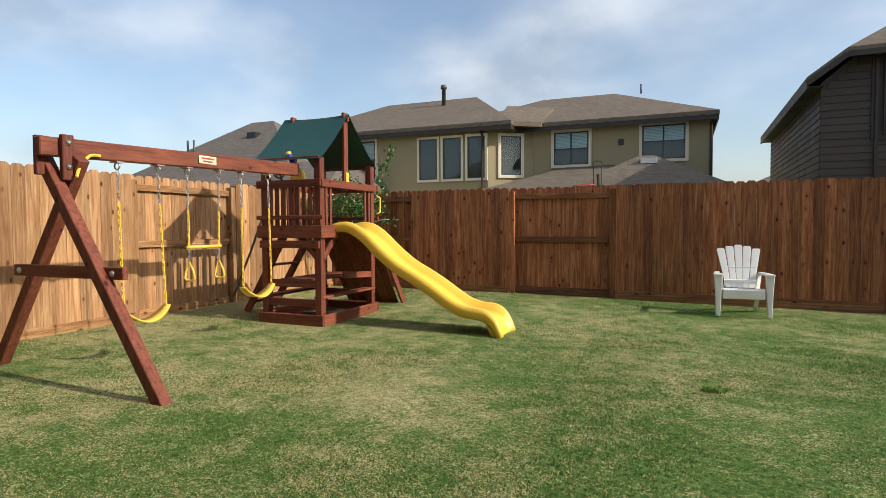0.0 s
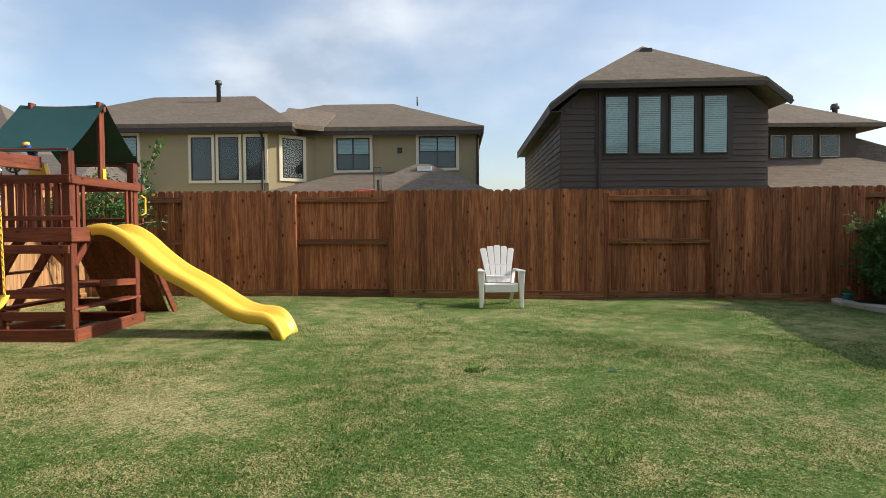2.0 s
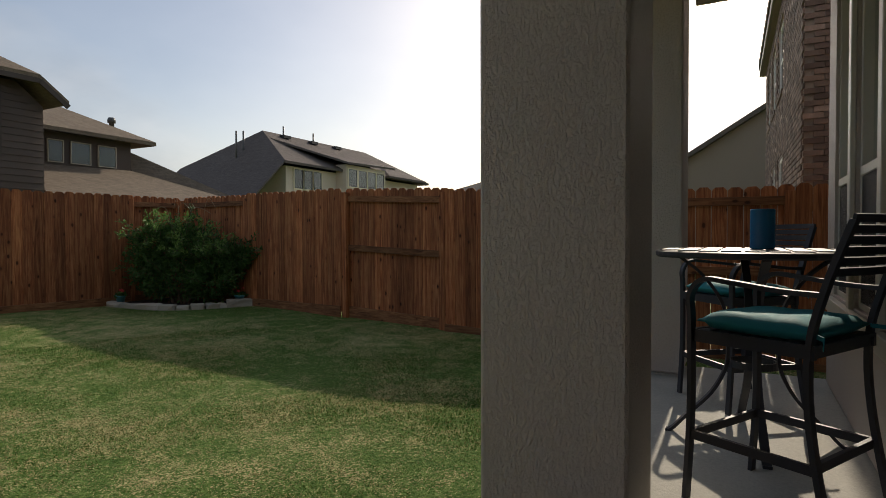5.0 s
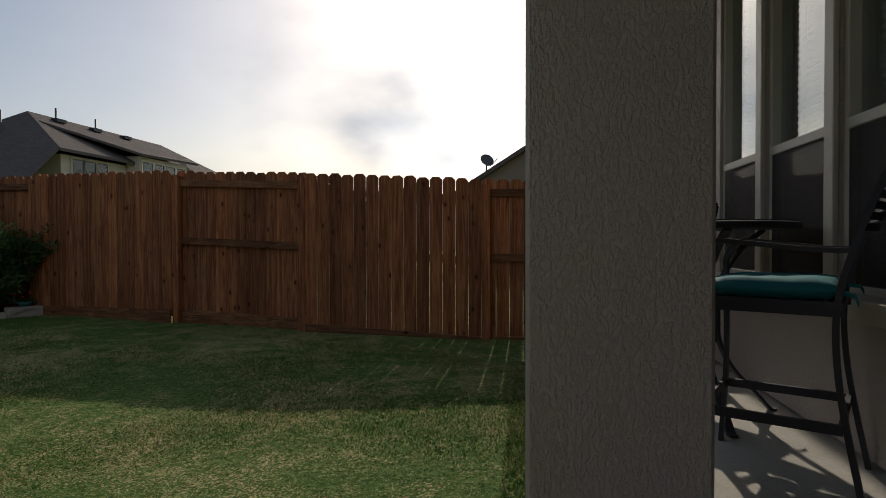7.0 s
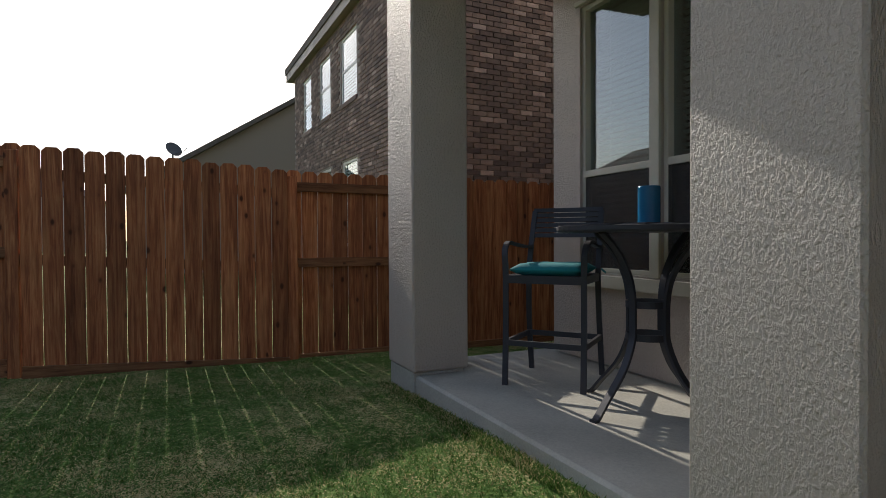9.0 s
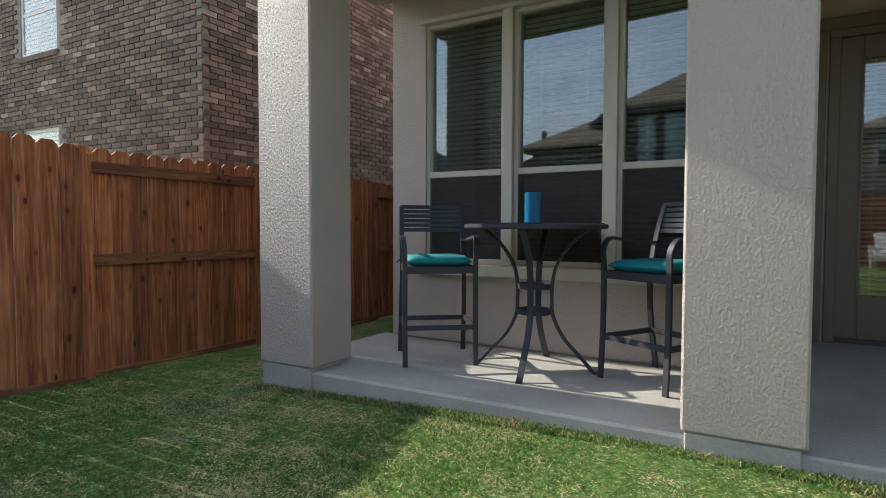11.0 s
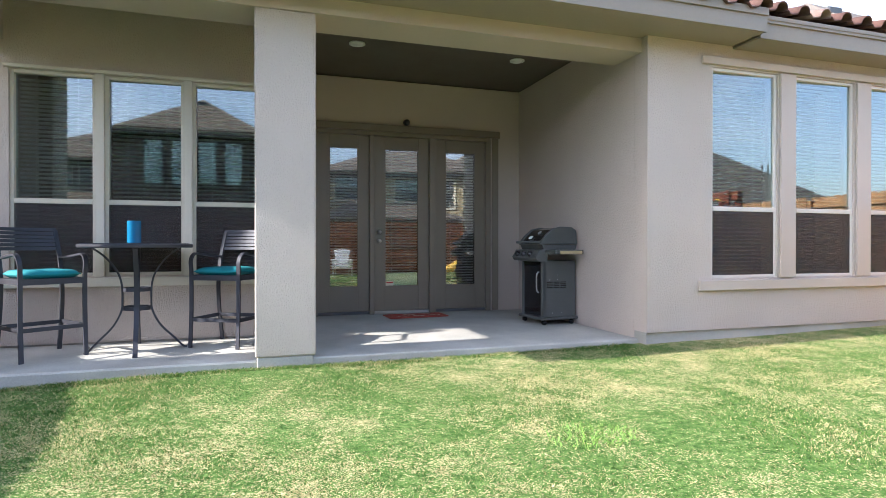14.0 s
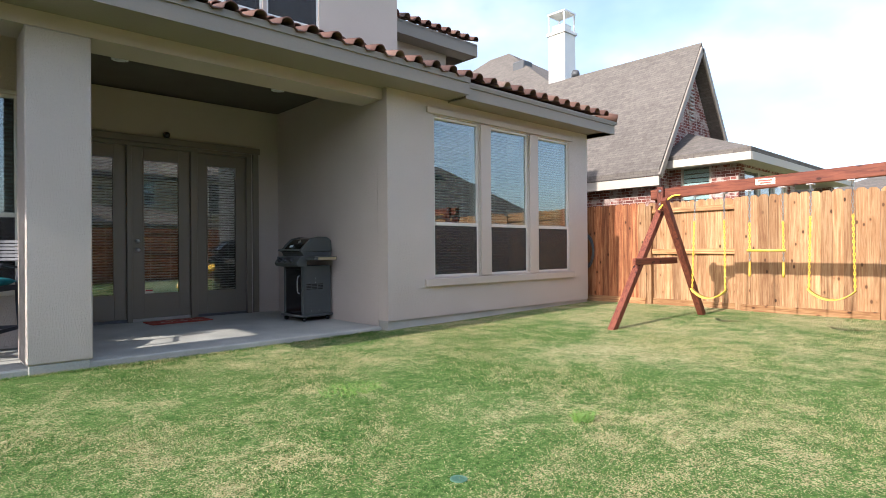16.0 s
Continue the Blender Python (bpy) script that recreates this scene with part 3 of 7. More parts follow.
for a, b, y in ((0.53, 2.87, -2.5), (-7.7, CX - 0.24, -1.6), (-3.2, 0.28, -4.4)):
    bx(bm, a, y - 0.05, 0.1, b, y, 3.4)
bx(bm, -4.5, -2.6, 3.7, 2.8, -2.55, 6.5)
structure("wall_inside", bm, M_ROOM, "inner room wall behind the windows, coloured dark for the unlit room", "wall")
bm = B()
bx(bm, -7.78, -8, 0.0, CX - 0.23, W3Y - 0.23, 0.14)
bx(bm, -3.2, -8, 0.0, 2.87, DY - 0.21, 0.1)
structure("floor_inside", bm, M_ROOM, "floor inside the house, coloured dark for the unlit room", "floor")


def blind(x0, x1, y, z0, z1, pitch, tilt, material, parent):
    bm = B()
    n = int((z1 - z0) / pitch)
    for i in range(n):
        z = z0 + (i + 0.5) * pitch
        bx(bm, x0, -0.022, -0.0015, x1, 0.022, 0.0015, pose(0, y, z, tilt))
    for u in (0.22, 0.78):
        x = x0 + (x1 - x0) * u
        bx(bm, x - 0.002, y + 0.024, z0, x + 0.002, y + 0.027, z1)
    return part("blind", bm, material, parent, "horizontal slatted blind")


def frame_box(bm, x0, x1, z0, z1, y0, y1, w):
    bx(bm, x0, y0, z0, x0 + w, y1, z1)
    bx(bm, x1 - w, y0, z0, x1, y1, z1)
    bx(bm, x0 + w, y0, z0, x1 - w, y1, z0 + w)
    bx(bm, x0 + w, y0, z1 - w, x1 - w, y1, z1)


def house_window(num, x0, x1, y, z0, z1, zm, fmat, tilt, bmat, skew=-2.2):
    w = tagged(new("window_%d" % num), "tall single-hung window with a pale frame and closed blinds", "window", kind="structure")
    bm = B()
    frame_box(bm, x0, x1, z0, z1, y - 0.1, y - 0.02, 0.035)
    bx(bm, x0 + 0.035, y - 0.09, zm - 0.025, x1 - 0.035, y - 0.015, zm + 0.025)
    smooth_mod(part("window_frame", bm, fmat, w), 0.004, 1)
    for a, b, d in ((z0 + 0.035, zm - 0.025, 0.045), (zm + 0.025, z1 - 0.035, 0.06)):
        bm = B()
        hw = (x1 - x0) / 2 - 0.036
        bx(bm, -hw, -0.002, a, hw, 0.002, b)
        p = part("pane", bm, M_GLASS, w)
        p.visible_shadow = False
        p.matrix_basis = pose((x0 + x1) / 2, y - d, 0, 0, 0, skew)
    bm = B()
    bx(bm, x0 + 0.034, y - 0.026, z0 + 0.034, x1 - 0.034, y - 0.024, zm - 0.024)
    part("insect_screen", bm, M_SCREEN, w, "dark insect screen over the lower sash")
    blind(x0 + 0.04, x1 - 0.04, y - 0.16, z0 + 0.03, z1 - 0.03, 0.042, tilt, bmat, w)
    return w


for k, (a, b) in enumerate(WINS):
    house_window(k + 1, a, b, WY, 0.76, 2.77, 1.50, M_FRAME, 20, M_BLIND)
for k, (a, b) in enumerate(W3):
    house_window(k + 4, a, b, W3Y, 0.71, 3.0, 1.47, M_FRAME_SIDE, 16, M_BLIND)
house_window(7, -3.30, -2.46, -1.5, 4.45, 5.9, 5.1, M_FRAME_WHITE, 35, M_BLIND)
house_window(8, -2.40, -1.6, -1.5, 4.45, 5.9, 5.1, M_FRAME_WHITE, 35, M_BLIND)
# trim round the windows
bm = B()
for a, b in ((2.025, 1.95), (1.215, 1.14)):
    bx(bm, b - 0.004, WY + 0.002, 0.75, a + 0.004, WY + 0.028, 2.772)
bx(bm, 0.38, WY + 0.002, 2.776, 2.80, WY + 0.028, 2.81)
bx(bm, 0.36, WY + 0.002, 0.655, 2.82, WY + 0.045, 0.745)
smooth_mod(structure("trim_patio_window", bm, M_FRAME, "painted trim boards round the triple window", "trim"), 0.004, 1)
bm = B()
for a, b in zip([w[0] for w in W3[:2]], [w[1] for w in W3[1:]]):
    bx(bm, b + 0.02, W3Y + 0.002, 0.71, a - 0.02, W3Y + 0.03, 3.0)
bx(bm, -7.50, W3Y + 0.002, 3.02, -4.04, W3Y + 0.035, 3.10)
bx(bm, -7.52, W3Y + 0.002, 0.585, -4.00, W3Y + 0.045, 0.69)
smooth_mod(structure("trim_side_window", bm, M_STUCCO_SMOOTH, "taupe trim round the three tall windows", "trim"), 0.004, 1)

# doors: a fixed side panel, the door and another side panel, each with a tall pane
DOORS = [("side_panel", -0.30, -1.02, False), ("door_1", -1.09, -1.91, True), ("side_panel", -2.01, -2.80, False)]
bm = B()
for a, b in ((-0.30, -0.22), (-1.09, -1.02), (-2.01, -1.91), (-2.88, -2.80)):
    bx(bm, a if a < b else b, DY - 0.12, 0.08, b if a < b else a, DY + 0.02, 2.64)
bx(bm, -2.88, DY - 0.12, 2.64, -0.22, DY + 0.02, 2.70)
bx(bm, -3.02, DY + 0.003, 2.70, -0.06, DY + 0.05, 2.80)
bx(bm, -3.0, DY + 0.003, 0.09, -2.90, DY + 0.035, 2.70)
bx(bm, -0.20, DY + 0.003, 0.09, -0.10, DY + 0.035, 2.70)
smooth_mod(structure("door_frame", bm, M_DOOR, "dark taupe door frame and mullions", "door frame"), 0.005, 1)
for nm, a, b, isdoor in DOORS:
    d = tagged(new(nm), "dark taupe %s with a tall glass pane and inner blinds" % ("patio door" if isdoor else "side panel"), "door", kind="structure")
    x0, x1 = min(a, b), max(a, b)
    gx0, gx1, gz0, gz1 = x0 + 0.16, x1 - 0.16, 0.48, 2.46
    bm = B()
    bx(bm, x0, DY - 0.08, 0.125, gx0, DY - 0.03, 2.64)
    bx(bm, gx1, DY - 0.08, 0.125, x1, DY - 0.03, 2.64)
    bx(bm, gx0, DY - 0.08, 0.125, gx1, DY - 0.03, gz0)
    bx(bm, gx0, DY - 0.08, gz1, gx1, DY - 0.03, 2.64)
    smooth_mod(part("leaf", bm, M_DOOR, d), 0.004, 1)
    bm = B()
    frame_box(bm, gx0 - 0.012, gx1 + 0.012, gz0 - 0.012, gz1 + 0.012, DY - 0.032, DY - 0.018, 0.02)
    part("glazing_bead", bm, M_DOOR, d)
    bm = B()
    hw = (gx1 - gx0) / 2
    bx(bm, -hw, -0.002, gz0, hw, 0.002, gz1)
    p = part("pane", bm, M_GLASS_WAVY, d)
    p.visible_shadow = False
    p.matrix_basis = pose((gx0 + gx1) / 2, DY - 0.05, 0, 0, 0, -1.9)
    blind(gx0, gx1, DY - 0.12, gz0 + (0.2 if isdoor else 0.0), gz1, 0.04, 22, M_BLIND_PALE if isdoor else M_BLIND, d)
    if isdoor:
        bm = B()
        for i in range(24):
            bx(bm, gx0, DY - 0.142, gz0 + 0.002 + i * 0.008, gx1, DY - 0.098, gz0 + 0.008 + i * 0.008)
        part("stacked_slats", bm, M_BLIND_PALE, d, "pale blind slats stacked at the bottom")
    bm = B()
    bx(bm, x0, DY - 0.1, 0.085, x1, DY - 0.01, 0.122)
    part("threshold", bm, M_TRIM if isdoor else M_METAL_DARK, d)
    if isdoor:
        for z, r in ((1.26, 0.03), (1.13, 0.033)):
            bm = B()
            lathe(bm, [(r, 0), (r, 0.012), (r * 0.5, 0.02), (r * 0.5, 0.035), (r * 0.85, 0.045), (r * 0.8, 0.062), (r * 0.3, 0.068)], 16)
            k = part("knob", bm, surface("brushed_steel", (0.55, 0.53, 0.5), 0.3, 0.05, 3, 60, 0, metal=1.0), d, "brushed steel lock", True)
            k.matrix_basis = pose(x1 - 0.075, DY - 0.03, z, -90)
        bm = B()
        bx(bm, gx1 - 0.13, DY - 0.036, gz0 + 0.008, gx1 - 0.012, DY - 0.034, gz0 + 0.07)
        part("sticker", bm, M_CREAM, d, "small pale sticker")
        bm = B()
        bx(bm, gx1 - 0.12, DY - 0.0335, gz0 + 0.042, gx1 - 0.022, DY - 0.032, gz0 + 0.06)
        part("sticker_bar", bm, surface("red_ink", (0.5, 0.04, 0.03), 0.5, 0.05, 3, 40, 0), d)


def eave(name, x0, x1, y, z):
    for nm, word, dims in (("fascia_" + name, "fascia", (x0, y - 0.03, z, x1, y, z + 0.22)), ("trim_" + name, "eave trim", (x0, y + 0.001, z + 0.16, x1, y + 0.02, z + 0.235)), ("soffit_" + name, "soffit", (x0, y - 0.7, z + 0.005, x1, y - 0.034, z + 0.03))):
        bm = B()
        bx(bm, *dims)
        structure(nm, bm, M_FASCIA, "taupe painted " + word + " under the roof edge", word)


eave("patio", -4.45, 3.7, 0.56, 3.24)
eave("side", -8.35, -4.46, 0.47, 3.21)
bm = B()
bx(bm, -8.35, -8, 3.21, -8.32, 0.44, 3.43)
structure("fascia_end", bm, M_FASCIA, "taupe painted end fascia", "fascia")
bm = B()
bx(bm, -8.318, -8, 3.215, -8.0, 0.436, 3.24)
structure("soffit_end", bm, M_FASCIA, "taupe painted end soffit", "soffit")
PITCH = 0.333
bm = B()
slabs(bm, [(-8.4, 0.5, 3.44), (3.75, 0.5, 3.44), (3.75, -1.5, 3.44 + 2 * PITCH), (-7.2, -1.5, 3.44 + 2 * PITCH), (-7.2, -8, 3.44 + 2 * PITCH), (-8.4, -8, 3.44)], [[0, 1, 2, 3], [0, 3, 4, 5]], 0.04)
roof = structure("roof", bm, M_FASCIA, "low roof with brown and terracotta clay barrel tiles", "roof")


def tile_mesh(r=0.075, length=0.42):
    bm = B()
    n, t = 9, 0.016
    rows = []
    for j, (yy, k) in enumerate(((0, 1.0), (-length, 0.86))):
        prof = []
        for i in range(n + 1):
            a = math.pi * i / n
            prof.append((-math.cos(a) * r * k, math.sin(a) * r * k))
        prof = prof + [(r * k + 0.02, -0.015), (r + 0.1, -0.03), (r + 0.14, 0.0)]
        rows.append([[bm.verts.new((x, yy, z)) for x, z in prof], [bm.verts.new((x, yy, z - t)) for x, z in prof]])
    m = len(rows[0][0])
    for i in range(m - 1):
        bm.faces.new((rows[0][0][i], rows[0][0][i + 1], rows[1][0][i + 1], rows[1][0][i]))
        bm.faces.new((rows[0][1][i + 1], rows[0][1][i], rows[1][1][i], rows[1][1][i + 1]))
        bm.faces.new((rows[0][1][i], rows[0][1][i + 1], rows[0][0][i + 1], rows[0][0][i]))
    return mesh_of("clay_tile", bm, M_TILE, True)


TILE = tile_mesh()
slope = -math.degrees(math.atan(PITCH))
for c in range(3):
    n = int((3.7 + 8.4) / 0.3)
    for i in range(n):
        x = -8.28 + i * 0.3
        y = (0.62 if x > -4.5 else 0.53) - c * 0.36
        if x < -8.2 + c * 0.3:
            continue
        o = new("roof_tile", TILE)
        o.parent = roof
        o.matrix_basis = pose(x, y, 3.50 + (0.53 - y) * PITCH + 0.012 + random.uniform(-0.004, 0.004), slope + 4, 0, random.uniform(-2, 2))
bm = B()
slabs(bm, [(-4.85, -2.8, 5.7), (-8.1, -2.8, 5.7), (-8.1, -7, 5.7), (-6.3, -5, 6.3), (-4.85, -5, 6.3), (-4.85, -7.0, 5.7)], [[0, 1, 3, 4], [1, 2, 3], [2, 5, 4, 3]], 0.05)
roof2 = structure("roof_upper", bm, M_FASCIA, "small upper roof with clay barrel tiles", "roof")
bm = B()
bx(bm, -7.5, -7, 3.8, -4.82, -3.2, 5.5)
structure("wall_upper_wing", bm, M_STUCCO_SMOOTH, "taupe stucco wall of the upper wing", "wall")
bm = B()
bx(bm, -8.1, -2.83, 5.42, -4.81, -2.8, 5.66)
bx(bm, -8.1, -7, 5.42, -8.07, -2.834, 5.66)
bx(bm, -8.066, -3.2, 5.43, -4.81, -2.834, 5.45)
structure("fascia_upper", bm, M_FASCIA, "taupe painted upper fascia", "fascia")
for i in range(12):
    o = new("roof_tile", TILE)
    o.parent = roof2
    o.matrix_basis = pose(-7.98 + i * 0.28, -2.72, 5.75, slope, 0, 0)
# hip cap tiles
def cap_mesh():
    bm = B()
    tube(bm, [(0, 0, 0), (0, 0.4, 0)], [0.085, 0.075], 10)
    return mesh_of("cap_tile", bm, M_TILE, True)


CAP = cap_mesh()
for i in range(28):
    o = new("cap_tile", CAP)
    o.parent = roof
    o.matrix_basis = pose(-7.25 + i * 0.38, -1.42, 4.16, 3, 0, -90)
for i in range(5):
    u = i / 5
    o = new("cap_tile", CAP)
    o.parent = roof
    o.matrix_basis = pose(-8.4 + 1.15 * u, 0.5 - 1.95 * u, 3.5 + 0.66 * u, 16, 0, 180 + 30)

# recessed ceiling lights, camera over the door
for x, y in ((-0.63, -1.66), (-2.70, -1.66)):
    o = thing("recessed_light", "round recessed ceiling light with a pale ring, off", "light", pose(x, y, 3.459), group="ceiling lights")
    bm = B()
    lathe(bm, [(0.095, 0), (0.095, -0.012), (0.07, -0.018), (0.068, -0.004)], 28)
    part("ring", bm, M_FRAME_WHITE, o, "", True)
    bm = B()
    lathe(bm, [(0.064, -0.006), (0.05, -0.02), (0.02, -0.026)], 24)
    part("lens", bm, M_BLIND, o, "", True)
o = thing("security_camera", "small dark dome camera above the door", "camera", pose(-1.55, DY, 2.85))
bm = B()
lathe(bm, [(0.035, -0.015), (0.045, 0), (0.03, 0.03)], 16)
b = part("mount", bm, M_METAL_DARK, o, "", True)
b.matrix_basis = pose(0, 0.03, 0, -90)
bm = B()
bmesh.ops.create_uvsphere(bm, u_segments=16, v_segments=10, radius=0.045, matrix=Matrix.Translation((0, 0.085, -0.01)))
part("head", bm, M_WINDOW_DARK, o, "", True)

# ---- houses round about ----
def flat_window(parent, x0, x1, z0, z1, y, trim, trim_mat, frame_mat, bars=(), blind_to=None, blind_mat=None, rim=0.05):
    """A window in a wall that faces -y at y."""
    w = new("window")
    w.parent = parent
    if trim:
        bm = B()
        frame_box(bm, x0 - trim, x1 + trim, z0 - trim, z1 + trim, y - 0.075, y + 0.02, trim)
        part("casing", bm, trim_mat, w)
    bm = B()
    frame_box(bm, x0, x1, z0, z1, y - 0.065, y + 0.02, rim)
    for k, v in bars:
        if k == "x":
            bx(bm, v - 0.03, y - 0.062, z0 + 0.05, v + 0.03, y + 0.015, z1 - 0.05)
        else:
            bx(bm, x0 + 0.05, y - 0.06, v - 0.025, x1 - 0.05, y + 0.013, v + 0.025)
    part("frame", bm, frame_mat, w)
    bm = B()
    bx(bm, x0 + 0.05, y - 0.054, z0 + 0.05, x1 - 0.05, y - 0.05, z1 - 0.05)
    part("pane", bm, M_GLASS_FAR, w).visible_shadow = False
    if blind_to is not None:
        bm = B()
        z = blind_to
        while z < z1 - 0.05:
            bx(bm, x0 + 0.06, -0.03, -0.002, x1 - 0.06, 0.03, 0.002, pose(0, y - 0.029, z, 62))
            z += 0.058
        part("blind", bm, blind_mat, w)
    # dark sheet added behind the pane in place of a shaded room
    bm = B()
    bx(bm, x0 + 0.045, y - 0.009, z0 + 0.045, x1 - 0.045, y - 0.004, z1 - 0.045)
    part("painted_dark_backing", bm, M_ROOM, w)
    return w


def hip(x0, y0, x1, y1, ze, zr, inset=None, thick=0.16):
    bm = B()
    w, d = x1 - x0, y1 - y0
    if w >= d:
        i = inset if inset is not None else d / 2
        r = [(x0 + i, (y0 + y1) / 2, zr), (x1 - i, (y0 + y1) / 2, zr)]
        faces = [[0, 1, 5, 4], [1, 2, 5], [2, 3, 4, 5], [3, 0, 4]]
    else:
        i = inset if inset is not None else w / 2
        r = [((x0 + x1) / 2, y0 + i, zr), ((x0 + x1) / 2, y1 - i, zr)]
        faces = [[0, 1, 4], [1, 2, 5, 4], [2, 3, 5], [3, 0, 4, 5]]
    slabs(bm, [(x0, y0, ze), (x1, y0, ze), (x1, y1, ze), (x0, y1, ze)] + r, faces, thick)
    return bm


def fascia_ring(x0, y0, x1, y1, z0, z1, t=0.05):
    bm = B()
    bx(bm, x0, y0, z0, x1, y0 + t, z1)
    bx(bm, x0, y1 - t, z0, x1, y1, z1)
    bx(bm, x0, y0 + t, z0, x0 + t, y1 - t, z1)
    bx(bm, x1 - t, y0 + t, z0, x1, y1 - t, z1)
    return bm


def pipe(parent, x, y, z0, z1, r, cap=False):
    bm = B()
    prof = [(r, z0), (r, z1)]
    if cap:
        prof += [(r * 1.6, z1), (r * 1.6, z1 + 0.12), (r * 1.2, z1 + 0.2)]
    lathe(bm, prof, 12, (x, y, 0))
    part("vent_pipe", bm, M_METAL_DARK, parent, "", True)


def build_tan_house():
    h = thing("tan_house", "two-storey tan stucco house with brown shingles and cream trim", "house")
    bm = B()
    prism(bm, [(-17.6, 22.8), (-9.75, 22.8), (-8.1, 24.0), (-8.1, 34), (-17.6, 34)], "z", 0, 5.55)
    bx(bm, -8.098, 24.0, 0, -1.05, 34, 5.55)
    part("wall", bm, M_TAN, h)
    roofs = ((-20.5, 22.3, -8.6, 33.3, 5.6, 7.95, 3.4), (-13.2, 23.5, -0.85, 34.5, 5.6, 7.75, 4.4))
    for r in roofs:
        part("roof", hip(*r[:6], r[6]), M_SHINGLE_BROWN, h)
        part("fascia", fascia_ring(r[0] + 0.02, r[1] + 0.02, r[2] - 0.02, r[3] - 0.02, r[4] - 0.34, r[4] - 0.165), M_DARK_TRIM, h, "dark brown gutter")
    bm = B()
    slabs(bm, [(-9.2, 22.35, 5.62), (-7.6, 23.4, 5.62), (-7.6, 26, 6.7), (-9.6, 25.2, 6.8)], [[0, 1, 2, 3]], 0.2)
    part("roof", bm, M_SHINGLE_BROWN, h)
    k = (22.8 + 0.79) / 24.79
    fx = lambda x: -1.97 + (x + 1.97) * k
    fz = lambda z: 1.18 + (z - 1.18) * k
    for a, b in ((-13.5, -12.6), (-12.3, -11.42), (-11.1, -10.28)):
        flat_window(h, fx(a), fx(b), fz(3.44), fz(5.3), 22.8, 0.11, M_CREAM, M_WINDOW_DARK)
    flat_window(h, fx(-17.2), fx(-15.85), fz(3.6), fz(5.4), 22.8, 0.11, M_CREAM, M_WINDOW_DARK, [("z", fz(4.5))], fz(4.5), M_BLIND_PALE)
    flat_window(h, -7.18, -5.74, 3.84, 5.2, 24.0, 0.12, M_CREAM, M_WINDOW_DARK, [("x", -6.46), ("z", 4.5)], 4.5, M_BLIND_PALE)
    flat_window(h, -3.63, -2.03, 3.9, 5.25, 24.0, 0.12, M_CREAM, M_WINDOW_DARK, [("x", -2.83), ("z", 4.6)], 4.6, M_BLIND_PALE)
    w = flat_window(h, -0.45, 0.45, 3.45, 5.1, 0, 0.13, M_CREAM, M_WINDOW_DARK)
    w.matrix_basis = pose(-8.93, 23.4, 0, 0, 0, 36)
    bm = B()
    bx(bm, -4.55, 23.96, 4.55, -4.35, 24.02, 4.78)
    part("wall_vent", bm, M_WINDOW_DARK, h)
    for x, y in ((-9.98, 22.72), (-1.12, 23.92)):
        bm = B()
        tube(bm, [(x, y - 0.3, 5.35), (x, y, 5.1), (x, y, 0.2)], 0.05, 6)
        part("downpipe", bm, M_DARK_TRIM, h)
    pipe(h, -13.3, 26.5, 6.8, 8.2, 0.1, True)
    pipe(h, -4.0, 28.8, 7.6, 8.05, 0.04)
    # single-storey part in front
    bm = B()
    bx(bm, -8.0, 20.6, 0, -1.6, 23.995, 2.55)
    part("wall", bm, M_TAN, h)
    bm = B()
    slabs(bm, [(-9.6, 20.1, 2.55), (-1.1, 20.1, 2.55), (-1.1, 23.99, 2.6), (-2.8, 23.99, 3.75), (-6.6, 23.99, 3.75), (-9.6, 23.99, 2.9)], [[0, 1, 3, 4], [1, 2, 3], [0, 4, 5]], 0.15)
    part("roof", bm, M_SHINGLE_BROWN, h)
    part("roof", hip(-5.6, 18.2, -0.9, 22.0, 2.52, 3.62, 2.1), M_SHINGLE_BROWN, h)
    bm = B()
    bx(bm, -3.4, 19.5, 3.3, -2.9, 19.8, 3.48)
    part("roof_vent", bm, M_BLIND, h)


def siding(parent, axis, at, a0, a1, z0, z1, out, pitch=0.19):
    z = z0
    bm = B()
    while z < z1:
        t = min(pitch, z1 - z)
        if axis == "x":
            prism(bm, [(at, z), (at - out * 0.028, z), (at - out * 0.006, z + t), (at, z + t)], "x", a0, a1)
        else:
            prism(bm, [(at, z), (at - out * 0.028, z), (at - out * 0.006, z + t), (at, z + t)], "y", a0, a1)
        z += pitch
    return part("siding", bm, M_DARK_SIDING, parent)


